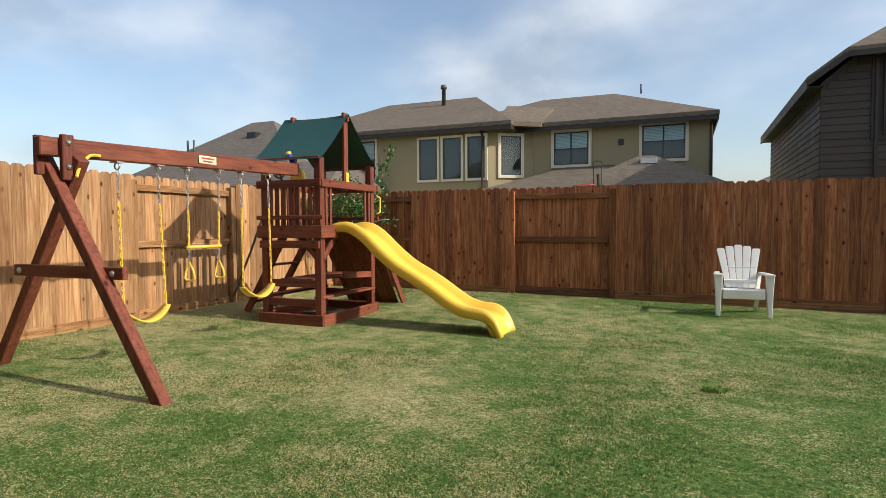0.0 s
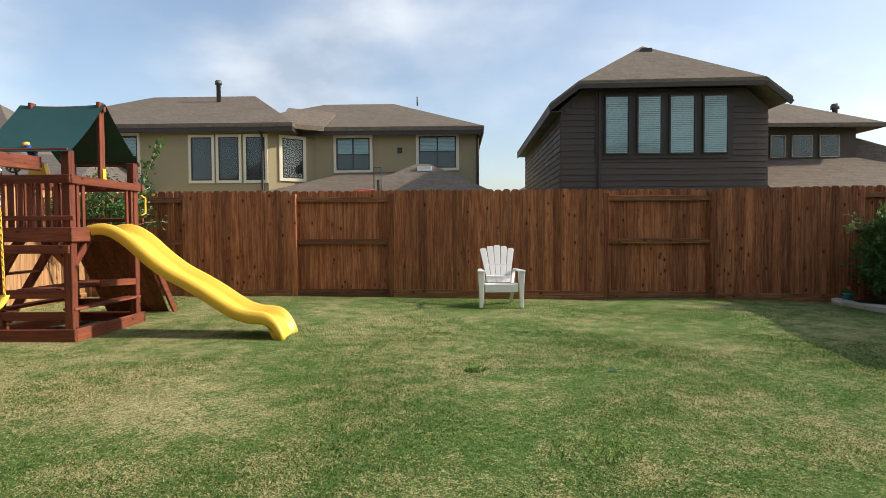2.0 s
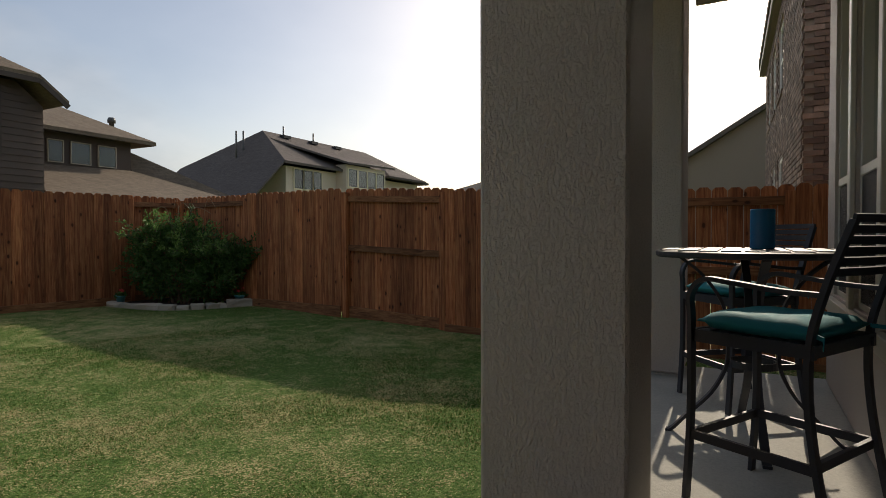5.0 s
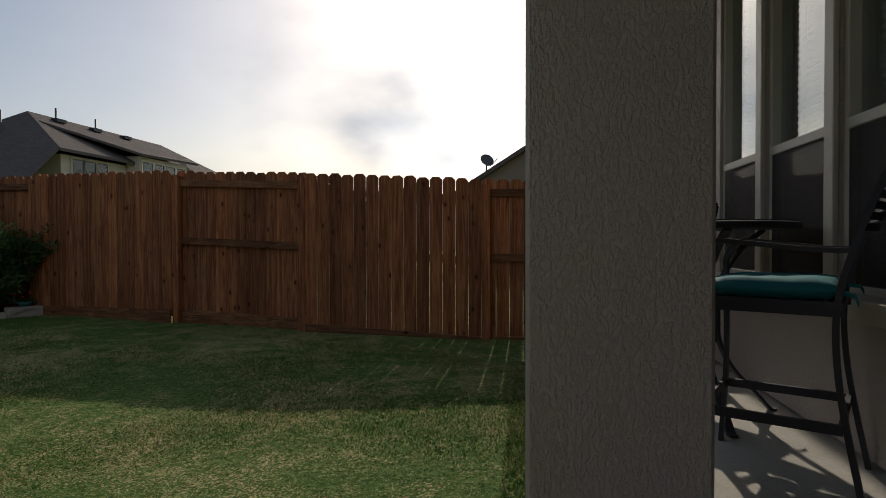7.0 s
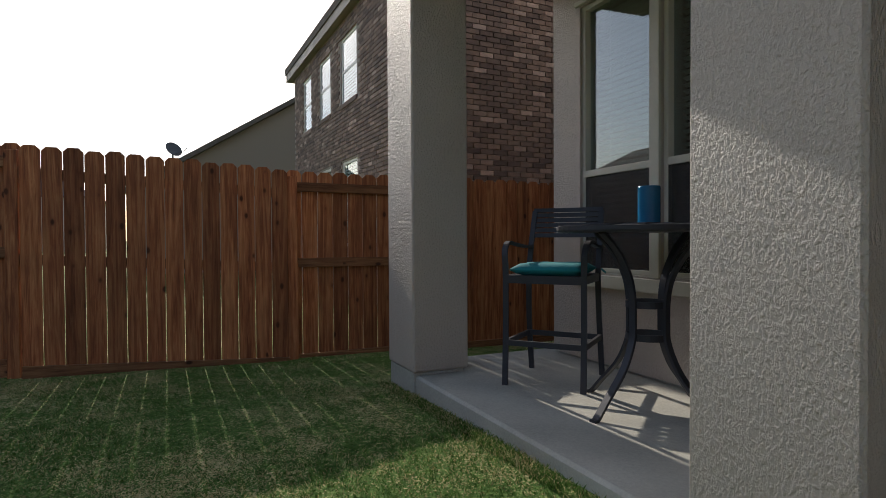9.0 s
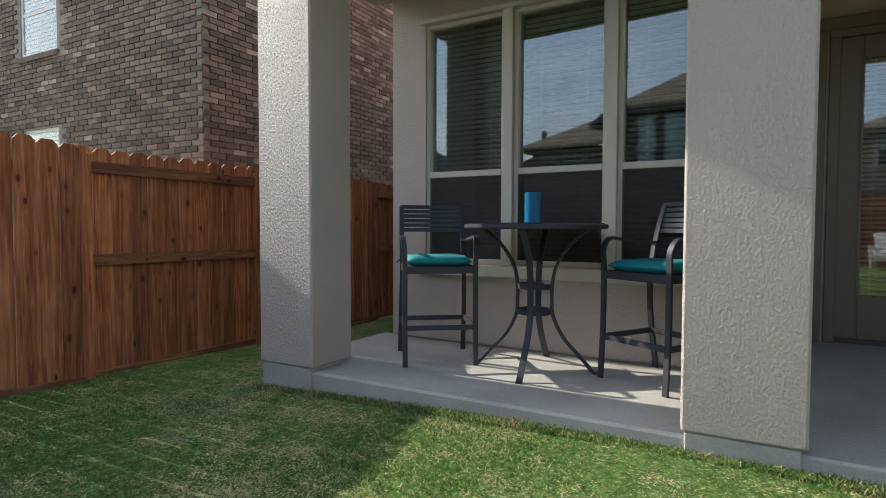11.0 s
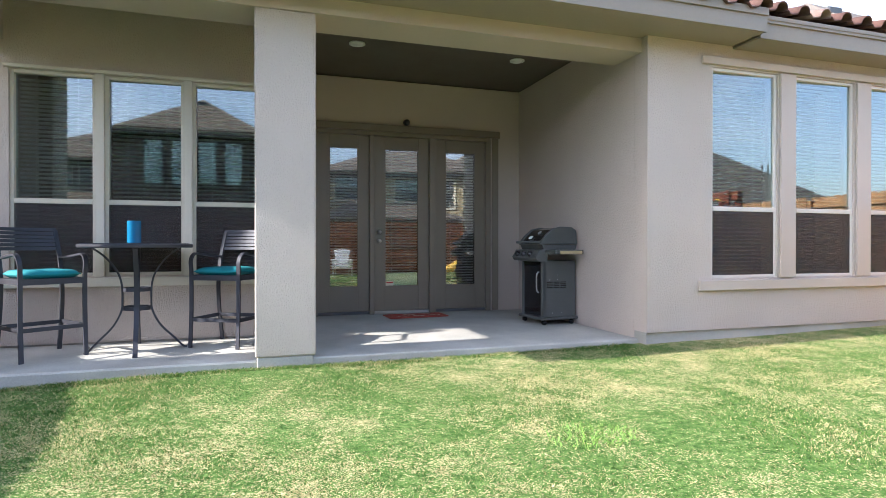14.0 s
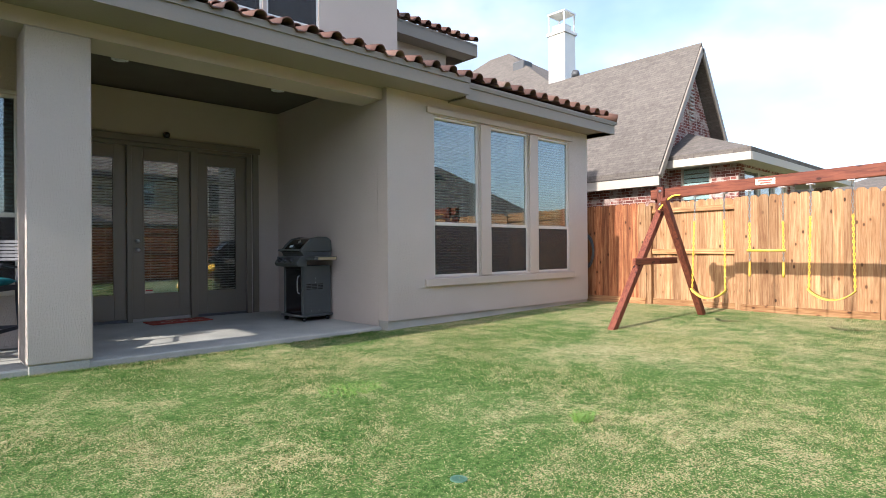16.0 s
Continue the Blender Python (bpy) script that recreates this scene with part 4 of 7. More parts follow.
def build_dark_house():
    h = thing("dark_brown_house", "two-storey house with dark brown lap siding and a brown shingle roof", "house")
    bm = B()
    prism(bm, [(1.25, 0), (7.7, 0), (7.7, 5.0), (7.0, 5.6), (1.95, 5.6), (1.25, 5.0)], "y", 17.5, 28)
    part("wall", bm, M_DARK_SIDING, h)
    z = 1.6
    while z < 5.55:
        inset = max(0.0, (z + 0.19 - 4.9) / 0.7 * 0.8)
        bm = B()
        prism(bm, [(17.5, z), (17.472, z), (17.494, z + 0.185), (17.5, z + 0.185)], "x", 1.25 + inset, 7.7 - inset)
        part("siding_board", bm, M_DARK_SIDING, h)
        bm = B()
        if z < 4.8:
            prism(bm, [(1.25, z), (1.222, z), (1.244, z + 0.185), (1.25, z + 0.185)], "y", 17.5, 28)
            part("siding_board", bm, M_DARK_SIDING, h)
        else:
            bm.free()
        z += 0.19
    bm = B()
    slabs(bm, [(0.84, 16.95, 5.08), (1.72, 16.95, 5.74), (7.36, 16.95, 5.8), (8.14, 16.95, 5.2), (4.55, 20.0, 7.7), (4.55, 28, 7.7), (0.84, 28, 5.08), (8.14, 28, 5.2)],
          [[0, 1, 4, 5, 6], [1, 2, 4], [2, 3, 7, 5, 4]], 0.12)
    part("roof", bm, M_SHINGLE_BROWN, h)
    bm = B()
    plank(bm, (0.84, 16.97, 4.92), (1.72, 16.97, 5.57), 0.06, 0.14)
    plank(bm, (1.72, 16.97, 5.57), (7.36, 16.97, 5.62), 0.06, 0.14)
    plank(bm, (7.36, 16.97, 5.62), (8.14, 16.97, 5.02), 0.06, 0.14)
    bx(bm, 0.84, 17.0, 4.78, 0.89, 28, 4.96)
    bx(bm, 0.9, 17.02, 4.82, 1.24, 28, 4.84)
    part("fascia", bm, M_DARK_TRIM, h)
    bm = B()
    bx(bm, 2.35, 17.44, 3.42, 6.6, 17.474, 5.5)
    bx(bm, 2.42, 17.40, 1.5, 2.5, 17.474, 5.5)
    part("window_surround", bm, M_DARK_TRIM, h)
    for a, b in ((2.6, 3.38), (3.6, 4.39), (4.6, 5.42), (5.64, 6.44)):
        flat_window(h, a, b, 3.55, 5.4, 17.43, 0, M_CREAM, M_DARK_TRIM, (), 3.62, M_BLIND_PALE, 0.035)
    bm = B()
    bx(bm, 4.35, 19.4, 7.3, 4.75, 19.7, 7.46)
    part("roof_vent", bm, M_WINDOW_DARK, h)
    # wing
    bm = B()
    bx(bm, 7.702, 20.0, 0, 12.1, 28, 4.75)
    part("wall", bm, M_DARK_SIDING, h)
    for a, b in ((9.1, 9.62), (9.86, 10.56), (10.82, 11.5)):
        flat_window(h, a, b, 3.72, 4.5, 20.0, 0, M_CREAM, M_PALE_TRIM, rim=0.028)
    bm = B()
    slabs(bm, [(7.6, 19.4, 4.85), (12.75, 19.4, 4.82), (12.75, 28.5, 4.82), (7.6, 24, 7.2), (9.2, 24, 7.0)], [[0, 1, 4, 3], [1, 2, 4]], 0.14)
    part("roof", bm, M_SHINGLE_BROWN, h)
    bm = B()
    slabs(bm, [(7.86, 17.6, 2.5), (15.8, 17.6, 2.5), (12.12, 19.98, 3.7), (7.86, 19.98, 3.6), (12.12, 20.6, 4.6), (17.6, 21.5, 2.9)], [[0, 1, 2, 3], [1, 5, 4, 2]], 0.14)
    part("roof", bm, M_SHINGLE_BROWN, h)
    bm = B()
    bx(bm, 7.9, 18.2, 0, 15.6, 19.9, 2.4)
    part("wall", bm, M_DARK_SIDING, h)
    pipe(h, 12.0, 21.0, 4.8, 5.6, 0.09, True)
    # the house stands a little askew: its depth runs off towards +x
    for c in h.children_recursive:
        if c.type == "MESH":
            for v in c.data.vertices:
                if v.co.x < 4.6:
                    v.co.x += 0.015 * max(0.0, v.co.y - 17.2)


def build_far_houses():
    h = thing("grey_roofed_house", "cream two-storey house with a dark grey shingle roof", "house")
    bm = B()
    bx(bm, 25.0, 24.2, 0, 41, 32.4, 5.55)
    part("wall", bm, M_CREAM_SIDING, h)
    part("roof", hip(24.3, 23.6, 42, 33, 5.75, 8.4, 2.9), M_SHINGLE_DARK, h)
    bm = B()
    slabs(bm, [(24.34, 23.62, 5.78), (24.34, 32.98, 5.78), (21.3, 32.98, 3.0), (21.3, 23.62, 3.0)], [[0, 1, 2, 3]], 0.12)
    part("roof", bm, M_SHINGLE_DARK, h)
    for a in (25.7, 26.6, 27.5):
        flat_window(h, a, a + 0.8, 4.2, 5.4, 24.2, 0.08, M_CREAM, M_WINDOW_DARK, [("z", 4.8)])
    bm = B()
    bx(bm, 29.9, 23.3, 0, 34.7, 24.19, 6.1)
    part("dormer_wall", bm, M_CREAM_SIDING, h)
    for i in range(4):
        a = 30.1 + i * 1.13
        flat_window(h, a, a + 0.95, 4.6, 5.8, 23.3, 0.08, M_CREAM, M_WINDOW_DARK, [("z", 4.7)])
    bm = B()
    slabs(bm, [(29.6, 22.9, 6.2), (35.4, 22.9, 6.35), (35.4, 28, 7.5), (26.6, 27, 7.7)], [[0, 1, 2, 3]], 0.15)
    part("roof", bm, M_SHINGLE_DARK, h)
    part("roof", hip(34.8, 23.0, 40.5, 31, 5.75, 7.0, 2.6), M_SHINGLE_DARK, h)
    for x, z in ((24.9, 8.0), (25.5, 8.1), (29.2, 9.0), (32.4, 9.0)):
        pipe(h, x, 28.3, 6.0, z, 0.06)
    for x in (28.3, 31.2, 34.0):
        bm = B()
        bx(bm, x, 27.4, 8.0, x + 0.7, 27.8, 8.2)
        part("roof_vent", bm, M_WINDOW_DARK, h)
    for nm, bxs, zr, m in (("distant_house", (46, 16, 60, 27, 4.6), 6.9, M_SHINGLE_GREY), ("distant_house", (62, 8, 76, 19, 5.2), 8.2, M_SHINGLE_DARK),
                           ("distant_house", (2.0, 44, 9.0, 52, 4.0), 5.6, M_SHINGLE_GREY), ("distant_house", (-34.0, -3.0, -26.0, 5.0, 2.6), 4.4, M_SHINGLE_GREY)):
        d = thing(nm, "distant house with a grey shingle roof", "house", group="distant houses")
        x0, y0, x1, y1, ze = bxs
        bm = B()
        bx(bm, x0 + 0.5, y0 + 0.5, 0, x1 - 0.5, y1 - 0.5, ze - 0.1)
        part("wall", bm, M_CREAM_SIDING, d)
        part("roof", hip(x0, y0, x1, y1, ze, zr), m, d)
    # hip-roofed house beyond the left fence
    h = thing("hip_roofed_house", "single-storey house with a large grey shingle hip roof", "house")
    bm = B()
    bx(bm, -23.4, 16.3, 0, -15.0, 23.5, 2.85)
    bx(bm, -17.2, 13.9, 0, -12.2, 16.296, 2.36)
    part("wall", bm, M_CREAM_SIDING, h)
    part("roof", hip(-23.9, 15.8, -14.5, 24.0, 2.95, 5.9, 4.1), M_SHINGLE_GREY, h)
    part("fascia", fascia_ring(-23.88, 15.82, -14.52, 23.98, 2.62, 2.785), M_PALE_TRIM, h, "pale painted fascia")
    bm = B()
    slabs(bm, [(-17.8, 13.5, 2.55), (-11.5, 13.5, 2.55), (-12.5, 15.79, 3.5), (-16.4, 15.79, 3.5), (-17.8, 15.79, 2.55)], [[0, 1, 2, 3], [0, 3, 4]], 0.1)
    part("roof", bm, M_SHINGLE_GREY, h)
    bm = B()
    bx(bm, -17.8, 13.46, 2.3, -11.5, 13.5, 2.445)
    part("fascia", bm, M_FRAME_WHITE, h, "white painted fascia")
    flat_window(h, -23.1, -22.6, 1.9, 2.58, 16.3, 0.08, M_FRAME_WHITE, M_FRAME_WHITE)
    for x in (-21.5, -21.15):
        pipe(h, x, 17.9, 4.2, 4.95, 0.045)
    bm = B()
    bx(bm, -19.0, 18.6, 4.95, -18.5, 19.0, 5.25, None, 0.04)
    part("roof_vent", bm, M_WINDOW_DARK, h)


def build_gable_house():
    h = thing("steep_gabled_house", "brick house with a steep grey shingle gable roof", "house")
    bm = B()
    bx(bm, -15.4, -13, 0, -11.3, -0.25, 2.75)
    part("wall", bm, M_BRICK_RED, h)
    bm = B()
    prism(bm, [(-15.2, 2.752), (-11.35, 2.752), (-13.2, 5.75)], "y", -0.6, -0.25)
    part("gable_wall", bm, M_BRICK_RED, h)
    bm = B()
    slabs(bm, [(-10.95, 0.02, 2.86), (-13.2, 0.02, 6.2), (-15.45, 0.02, 2.86), (-10.95, -13, 2.86), (-13.2, -13, 6.2), (-15.45, -13, 2.86)], [[0, 1, 4, 3], [1, 2, 5, 4]], 0.14)
    part("roof", bm, M_SHINGLE_GREY, h)
    bm = B()
    bx(bm, -11.02, -13, 2.5, -10.97, -0.0, 2.71)
    part("fascia", bm, M_PALE_TRIM, h)
    bm = B()
    plank(bm, (-10.97, 0.035, 2.7), (-13.2, 0.035, 6.04), 0.13, 0.05, (0, 1, 0))
    plank(bm, (-15.43, 0.035, 2.7), (-13.2, 0.035, 6.04), 0.13, 0.05, (0, 1, 0))
    part("barge_board", bm, M_FASCIA, h, "taupe painted barge boards")
    bm = B()
    for i in range(9):
        bx(bm, -13.32, -0.25, 4.3 + i * 0.1, -13.08, -0.22, 4.34 + i * 0.1)
    part("gable_vent", bm, M_TRIM, h)
    # projecting wing with windows
    for dims in ((-16.2, -0.245, 0, -12.0, 0.0, 3.1), (-12.35, 0.72, 0, -12.0, 1.3, 3.1), (-12.3, 0.0, 0, -12.04, 0.72, 1.75), (-12.3, 0.0, 3.0, -12.04, 0.72, 3.1),
                 (-15.4, 0.95, 0, -12.354, 1.3, 1.6), (-15.4, 0.95, 2.9, -12.354, 1.3, 3.1), (-15.8, 0.9, 0, -15.404, 1.3, 3.1), (-19.6, 0.85, 0, -19.2, 1.3, 2.9)):
        bm = B()
        bx(bm, *dims)
        part("wall", bm, M_BRICK_RED, h)
    w = new("window")
    w.parent = h
    bm = B()
    frame_box(bm, 0.0, 0.72, 1.75, 3.0, 0, 0.06, 0.06)
    part("frame", bm, M_PALE_TRIM, w)
    bm = B()
    bx(bm, 0.06, 0.03, 1.81, 0.66, 0.034, 2.94)
    part("pane", bm, M_GLASS_FAR, w)
    bm = B()
    for i in range(11):
        bx(bm, 0.06, 0.05, 1.82 + i * 0.1, 0.66, 0.06, 1.9 + i * 0.1)
    part("shutter_slats", bm, M_BLIND_PALE, w)
    w.matrix_basis = pose(-12.04, 0.0, 0, 0, 0, 90)
    for i in range(3):
        w = new("window")
        w.parent = h
        a = -15.35 + i * 1.0
        bm = B()
        frame_box(bm, a, a + 0.97, 1.6, 2.9, 1.2, 1.26, 0.07)
        bx(bm, a + 0.07, 1.21, 2.2, a + 0.9, 1.25, 2.25)
        part("frame", bm, M_PALE_TRIM, w)
        bm = B()
        bx(bm, a + 0.07, 1.21, 1.67, a + 0.9, 1.215, 2.83)
        part("pane", bm, M_GLASS_FAR, w)
    bm = B()
    slabs(bm, [(-11.55, -0.24, 3.2), (-11.55, 1.72, 3.2), (-20.0, 1.72, 3.2), (-13.0, -0.24, 3.95), (-19, -0.24, 3.95)], [[0, 1, 3], [1, 2, 4, 3]], 0.1)
    part("roof", bm, M_SHINGLE_GREY, h)
    bm = B()
    bx(bm, -11.58, -0.2, 2.93, -11.54, 1.72, 3.1)
    bx(bm, -20.0, 1.69, 2.93, -11.585, 1.73, 3.1)
    bx(bm, -20.0, -0.2, 2.95, -11.6, 1.68, 2.97)
    part("fascia", bm, M_PALE_TRIM, h)
    # chimney and rear roof
    bm = B()
    bx(bm, -15.05, -5.6, 3.0, -14.45, -4.95, 8.2)
    bx(bm, -15.1, -5.65, 8.21, -14.4, -4.9, 8.3)
    part("chimney", bm, M_FRAME_WHITE, h, "white painted chimney")
    for x in (-15.05, -14.49):
        for y in (-5.6, -4.99):
            bm = B()
            bx(bm, x, y, 8.305, x + 0.04, y + 0.04, 8.9)
            part("chimney_cap_post", bm, M_FRAME_WHITE, h)
    bm = B()
    bx(bm, -14.95, -5.5, 8.305, -14.55, -5.05, 8.55)
    part("flue", bm, M_FRAME_WHITE, h)
    bm = B()
    bx(bm, -15.07, -5.62, 8.9, -14.43, -4.93, 8.95)
    part("chimney_cap", bm, M_FRAME_WHITE, h)
    part("roof", hip(-25, -22, -11.5, -0.3, 3.2, 9.8, 10.3), M_SHINGLE_GREY, h)
    pipe(h, -14.1, -4.3, 5.8, 6.5, 0.08, True)
    bm = B()
    bx(bm, -17.4, -9.2, 8.2, -16.8, -8.6, 8.74, None, 0.05)
    part("roof_vent", bm, M_METAL_DARK, h)


BX0, BY0 = 5.71, -1.41


def build_brick_house():
    h = thing("brown_brick_house", "two-storey brown brick house with white-framed windows", "house")
    WN = [(8.65, 9.6), (10.35, 11.2), (11.95, 12.75)]
    bm = B()
    holes = [(a, b, 3.46, 4.66) for a, b in WN] + [(a, b, 0.9, 2.42) for a, b in ((8.65, 9.55), (10.35, 11.1))]
    wall_with_holes(bm, "x", BY0, 0.25, BX0 + 0.02, 13.7, 0, 5.0, holes)
    bx(bm, BX0 + 0.01, -16, 0, BX0 + 0.26, BY0 - 0.25, 5.0)
    part("wall", bm, M_MORTAR, h, "mortar bed behind the bricks")
    for a, b, z0, z1 in holes:
        w = flat_window(h, 0, b - a, z0, z1, 0, 0, M_FRAME_WHITE, M_FRAME_WHITE, [("z", (z0 + z1) / 2)], z0 + 0.1, M_BLIND_PALE)
        w.matrix_basis = pose(b, BY0 - 0.08, 0, 0, 0, 180)
        bm = B()
        bx(bm, a - 0.05, BY0 - 0.1, z0 - 0.075, b + 0.05, BY0 + 0.035, z0 - 0.003)
        part("brick_sill", bm, M_BRICK, h)
    bm = B()
    bx(bm, BX0 - 0.3, -16, 4.97, 14.05, BY0 + 0.1, 5.01)
    part("soffit", bm, M_FASCIA, h)
    bm = B()
    bx(bm, BX0 - 0.35, -16, 5.015, BX0 - 0.31, BY0 + 0.1, 5.17)
    part("fascia", bm, M_FASCIA, h)
    bm = B()
    bx(bm, BX0 - 0.35, BY0 + 0.105, 4.97, 14.05, BY0 + 0.14, 5.17)
    part("fascia", bm, M_FASCIA, h)
    part("roof", hip(BX0 - 0.4, -16, 14.1, BY0 + 0.16, 5.31, 7.65, 4.2), M_SHINGLE_GREY, h)
    # bricks
    L, H, G = 0.193, 0.058, 0.011
    brick = B()
    bx(brick, 0, 0, 0, L, 0.022, H, None, 0.003)
    me = mesh_of("brick", brick, M_BRICK)
    count = 0
    verts, faces = [], []
    def put(u, z, side, near, length=L):
        nonlocal count
        if side == "y":
            m = pose(u, BY0 - 0.008 + random.uniform(0, 0.005), z)
        else:
            m = pose(BX0 + 0.008 - random.uniform(0, 0.005), u, z, 0, 0, 90)
        if near and count < 300:
            count += 1
            o = new("brick", me)
            o.parent = h
            o.matrix_basis = m
        else:
            base = len(verts)
            c = [(x, y, zz) for x in (0, length) for y in (0, 0.022) for zz in (0, H)]
            verts.extend([tuple(m @ Vector(p)) for p in c])
            faces.extend([tuple(base + i for i in f) for f in ((0, 1, 3, 2), (4, 6, 7, 5), (0, 4, 5, 1), (2, 3, 7, 6), (0, 2, 6, 4), (1, 5, 7, 3))])
    row, z = 0, 1.35
    while z < 4.9:
        u = BX0 - 0.01 + (0 if row % 2 else -0.1)
        while u < 13.5:
            hole = any(a - L < u + 0.02 and u < b - 0.02 and z0 - 0.08 < z + H * 0.5 < z1 for a, b, z0, z1 in holes)
            if not hole and u > BX0 - 0.05:
                put(u, z, "y", u < 7.6 and 1.7 < z < 4.2)
            u += L + G
        v = BY0 + 0.005 - L - (0.1 if row % 2 else 0)
        while v > -7:
            put(v, z, "x", False)
            v -= L + G
        row += 1
        z += H + G
    me2 = bpy.data.meshes.new("brickwork")
    me2.from_pydata(verts, [], faces)
    mt = surface("brick_face_wall", (0.29, 0.215, 0.18), 0.9, 0.36, 11, 90, 0.6, 0.005)
    nt = mt.node_tree
    pb = nt.nodes["Principled BSDF"]
    src = pb.inputs["Base Color"].links[0].from_socket
    geo = nt.nodes.new("ShaderNodeNewGeometry")
    rp = nt.nodes.new("ShaderNodeValToRGB")
    el = rp.color_ramp.elements
    el[0].color, el[1].color = (0.42, 0.4, 0.4, 1), (1.25, 1.1, 1.0, 1)
    e = el.new(0.9)
    e.color = (1.0, 0.95, 0.9, 1)
    el[2].color = (1.75, 1.8, 1.8, 1)
    nt.links.new(geo.outputs["Random Per Island"], rp.inputs["Fac"])
    mx = nt.nodes.new("ShaderNodeMix")
    mx.data_type, mx.blend_type = "RGBA", "MULTIPLY"
    mx.inputs["Factor"].default_value = 1.0
    nt.links.new(src, mx.inputs["A"])
    nt.links.new(rp.outputs["Color"], mx.inputs["B"])
    nt.links.new(mx.outputs["Result"], pb.inputs["Base Color"])
    me2.materials.append(mt)
    o = new("brickwork", me2)
    o.parent = h
    tagged(o, kind="stuff")
    h.matrix_basis = pose(BX0, BY0, 0, 0, 0, 1.0) @ pose(-BX0, -BY0, 0)
    # low neighbour wing behind
    g = thing("low_tan_house", "low tan stucco house gable behind the fence", "house")
    bm = B()
    prism(bm, [(-6.0, 0), (2.4, 0), (2.4, 2.7), (-2.4, 5.65), (-6, 5.65)], "x", 18.5, 26)
    part("wall", bm, surface("greige_stucco", (0.3, 0.25, 0.2), 0.9, 0.06, 0.6, 60, 0.2), g)
    bm = B()
    slabs(bm, [(18.2, 2.8, 2.56), (26, 2.8, 2.56), (26, -2.6, 5.96), (18.2, -2.6, 5.96)], [[0, 1, 2, 3]], 0.16)
    part("roof", bm, M_SHINGLE_GREY, g)
    d = thing("satellite_dish", "small grey satellite dish on a roof edge", "dish", pose(18.4, 1.5, 3.38))
    bm = B()
    lathe(bm, [(0.02, 0), (0.15, 0.023), (0.25, 0.075), (0.243, 0.087), (0.14, 0.034)], 20)
    b = part("dish", bm, M_METAL_DARK, d, "", True)
    b.matrix_basis = pose(0, 0, 0.35, 0, -60, 30)
    bm = B()
    tube(bm, [(0, 0, -0.2), (0, 0, 0.3), (0.06, 0, 0.36)], 0.025, 8)
    tube(bm, [(0, 0, 0.25), (-0.2, -0.3, 0.3), (-0.25, -0.4, 0.42)], 0.012, 6)
    part("arm", bm, M_METAL_DARK, d)


build_tan_house()
build_dark_house()
build_far_houses()
build_gable_house()
build_brick_house()

hoop = thing("basketball_hoop", "basketball hoop with a clear board and red rim", "hoop", pose(-4.0, 14.0, 0))
bm = B()
frame_box(bm, -0.1, 0.1, 2.15, 2.8, -0.4, -0.36, 0.02)
part("backboard", bm, M_METAL_DARK, hoop)
bm = B()
tube(bm, [(0.0, 0.2, -0.1), (0.0, 0.2, 1.6), (0.0, -0.3, 2.5)], 0.04, 8)
part("pole", bm, M_METAL_DARK, hoop)
bm = B()
tube(bm, [(0.25 * math.cos(a * 0.4) - 0.3, -0.5 + 0.2 * math.sin(a * 0.4), 2.22) for a in range(16)], 0.012, 6, True)
part("rim", bm, surface("red_rim", (0.5, 0.05, 0.03), 0.5, 0.1, 4, 40, 0), hoop)


# ---- fences ----
PW = 0.139


def picket_mesh(material, h=1.75):
    bm = B()
    e = 0.032
    prism(bm, [(-PW / 2, 0), (PW / 2, 0), (PW / 2, h - e), (PW / 2 - e, h), (-PW / 2 + e, h), (-PW / 2, h - e)], "y", -0.008, 0.008)
    return mesh_of("picket", bm, material)


PICKET, PICKET_PALE = picket_mesh(M_FENCE), picket_mesh(M_FENCE_GOLD)


def interp(t, pts):
    for (a, va), (b, vb) in zip(pts, pts[1:]):
        if t <= b:
            return va + (vb - va) * max(0.0, (t - a) / (b - a))
    return pts[-1][1]


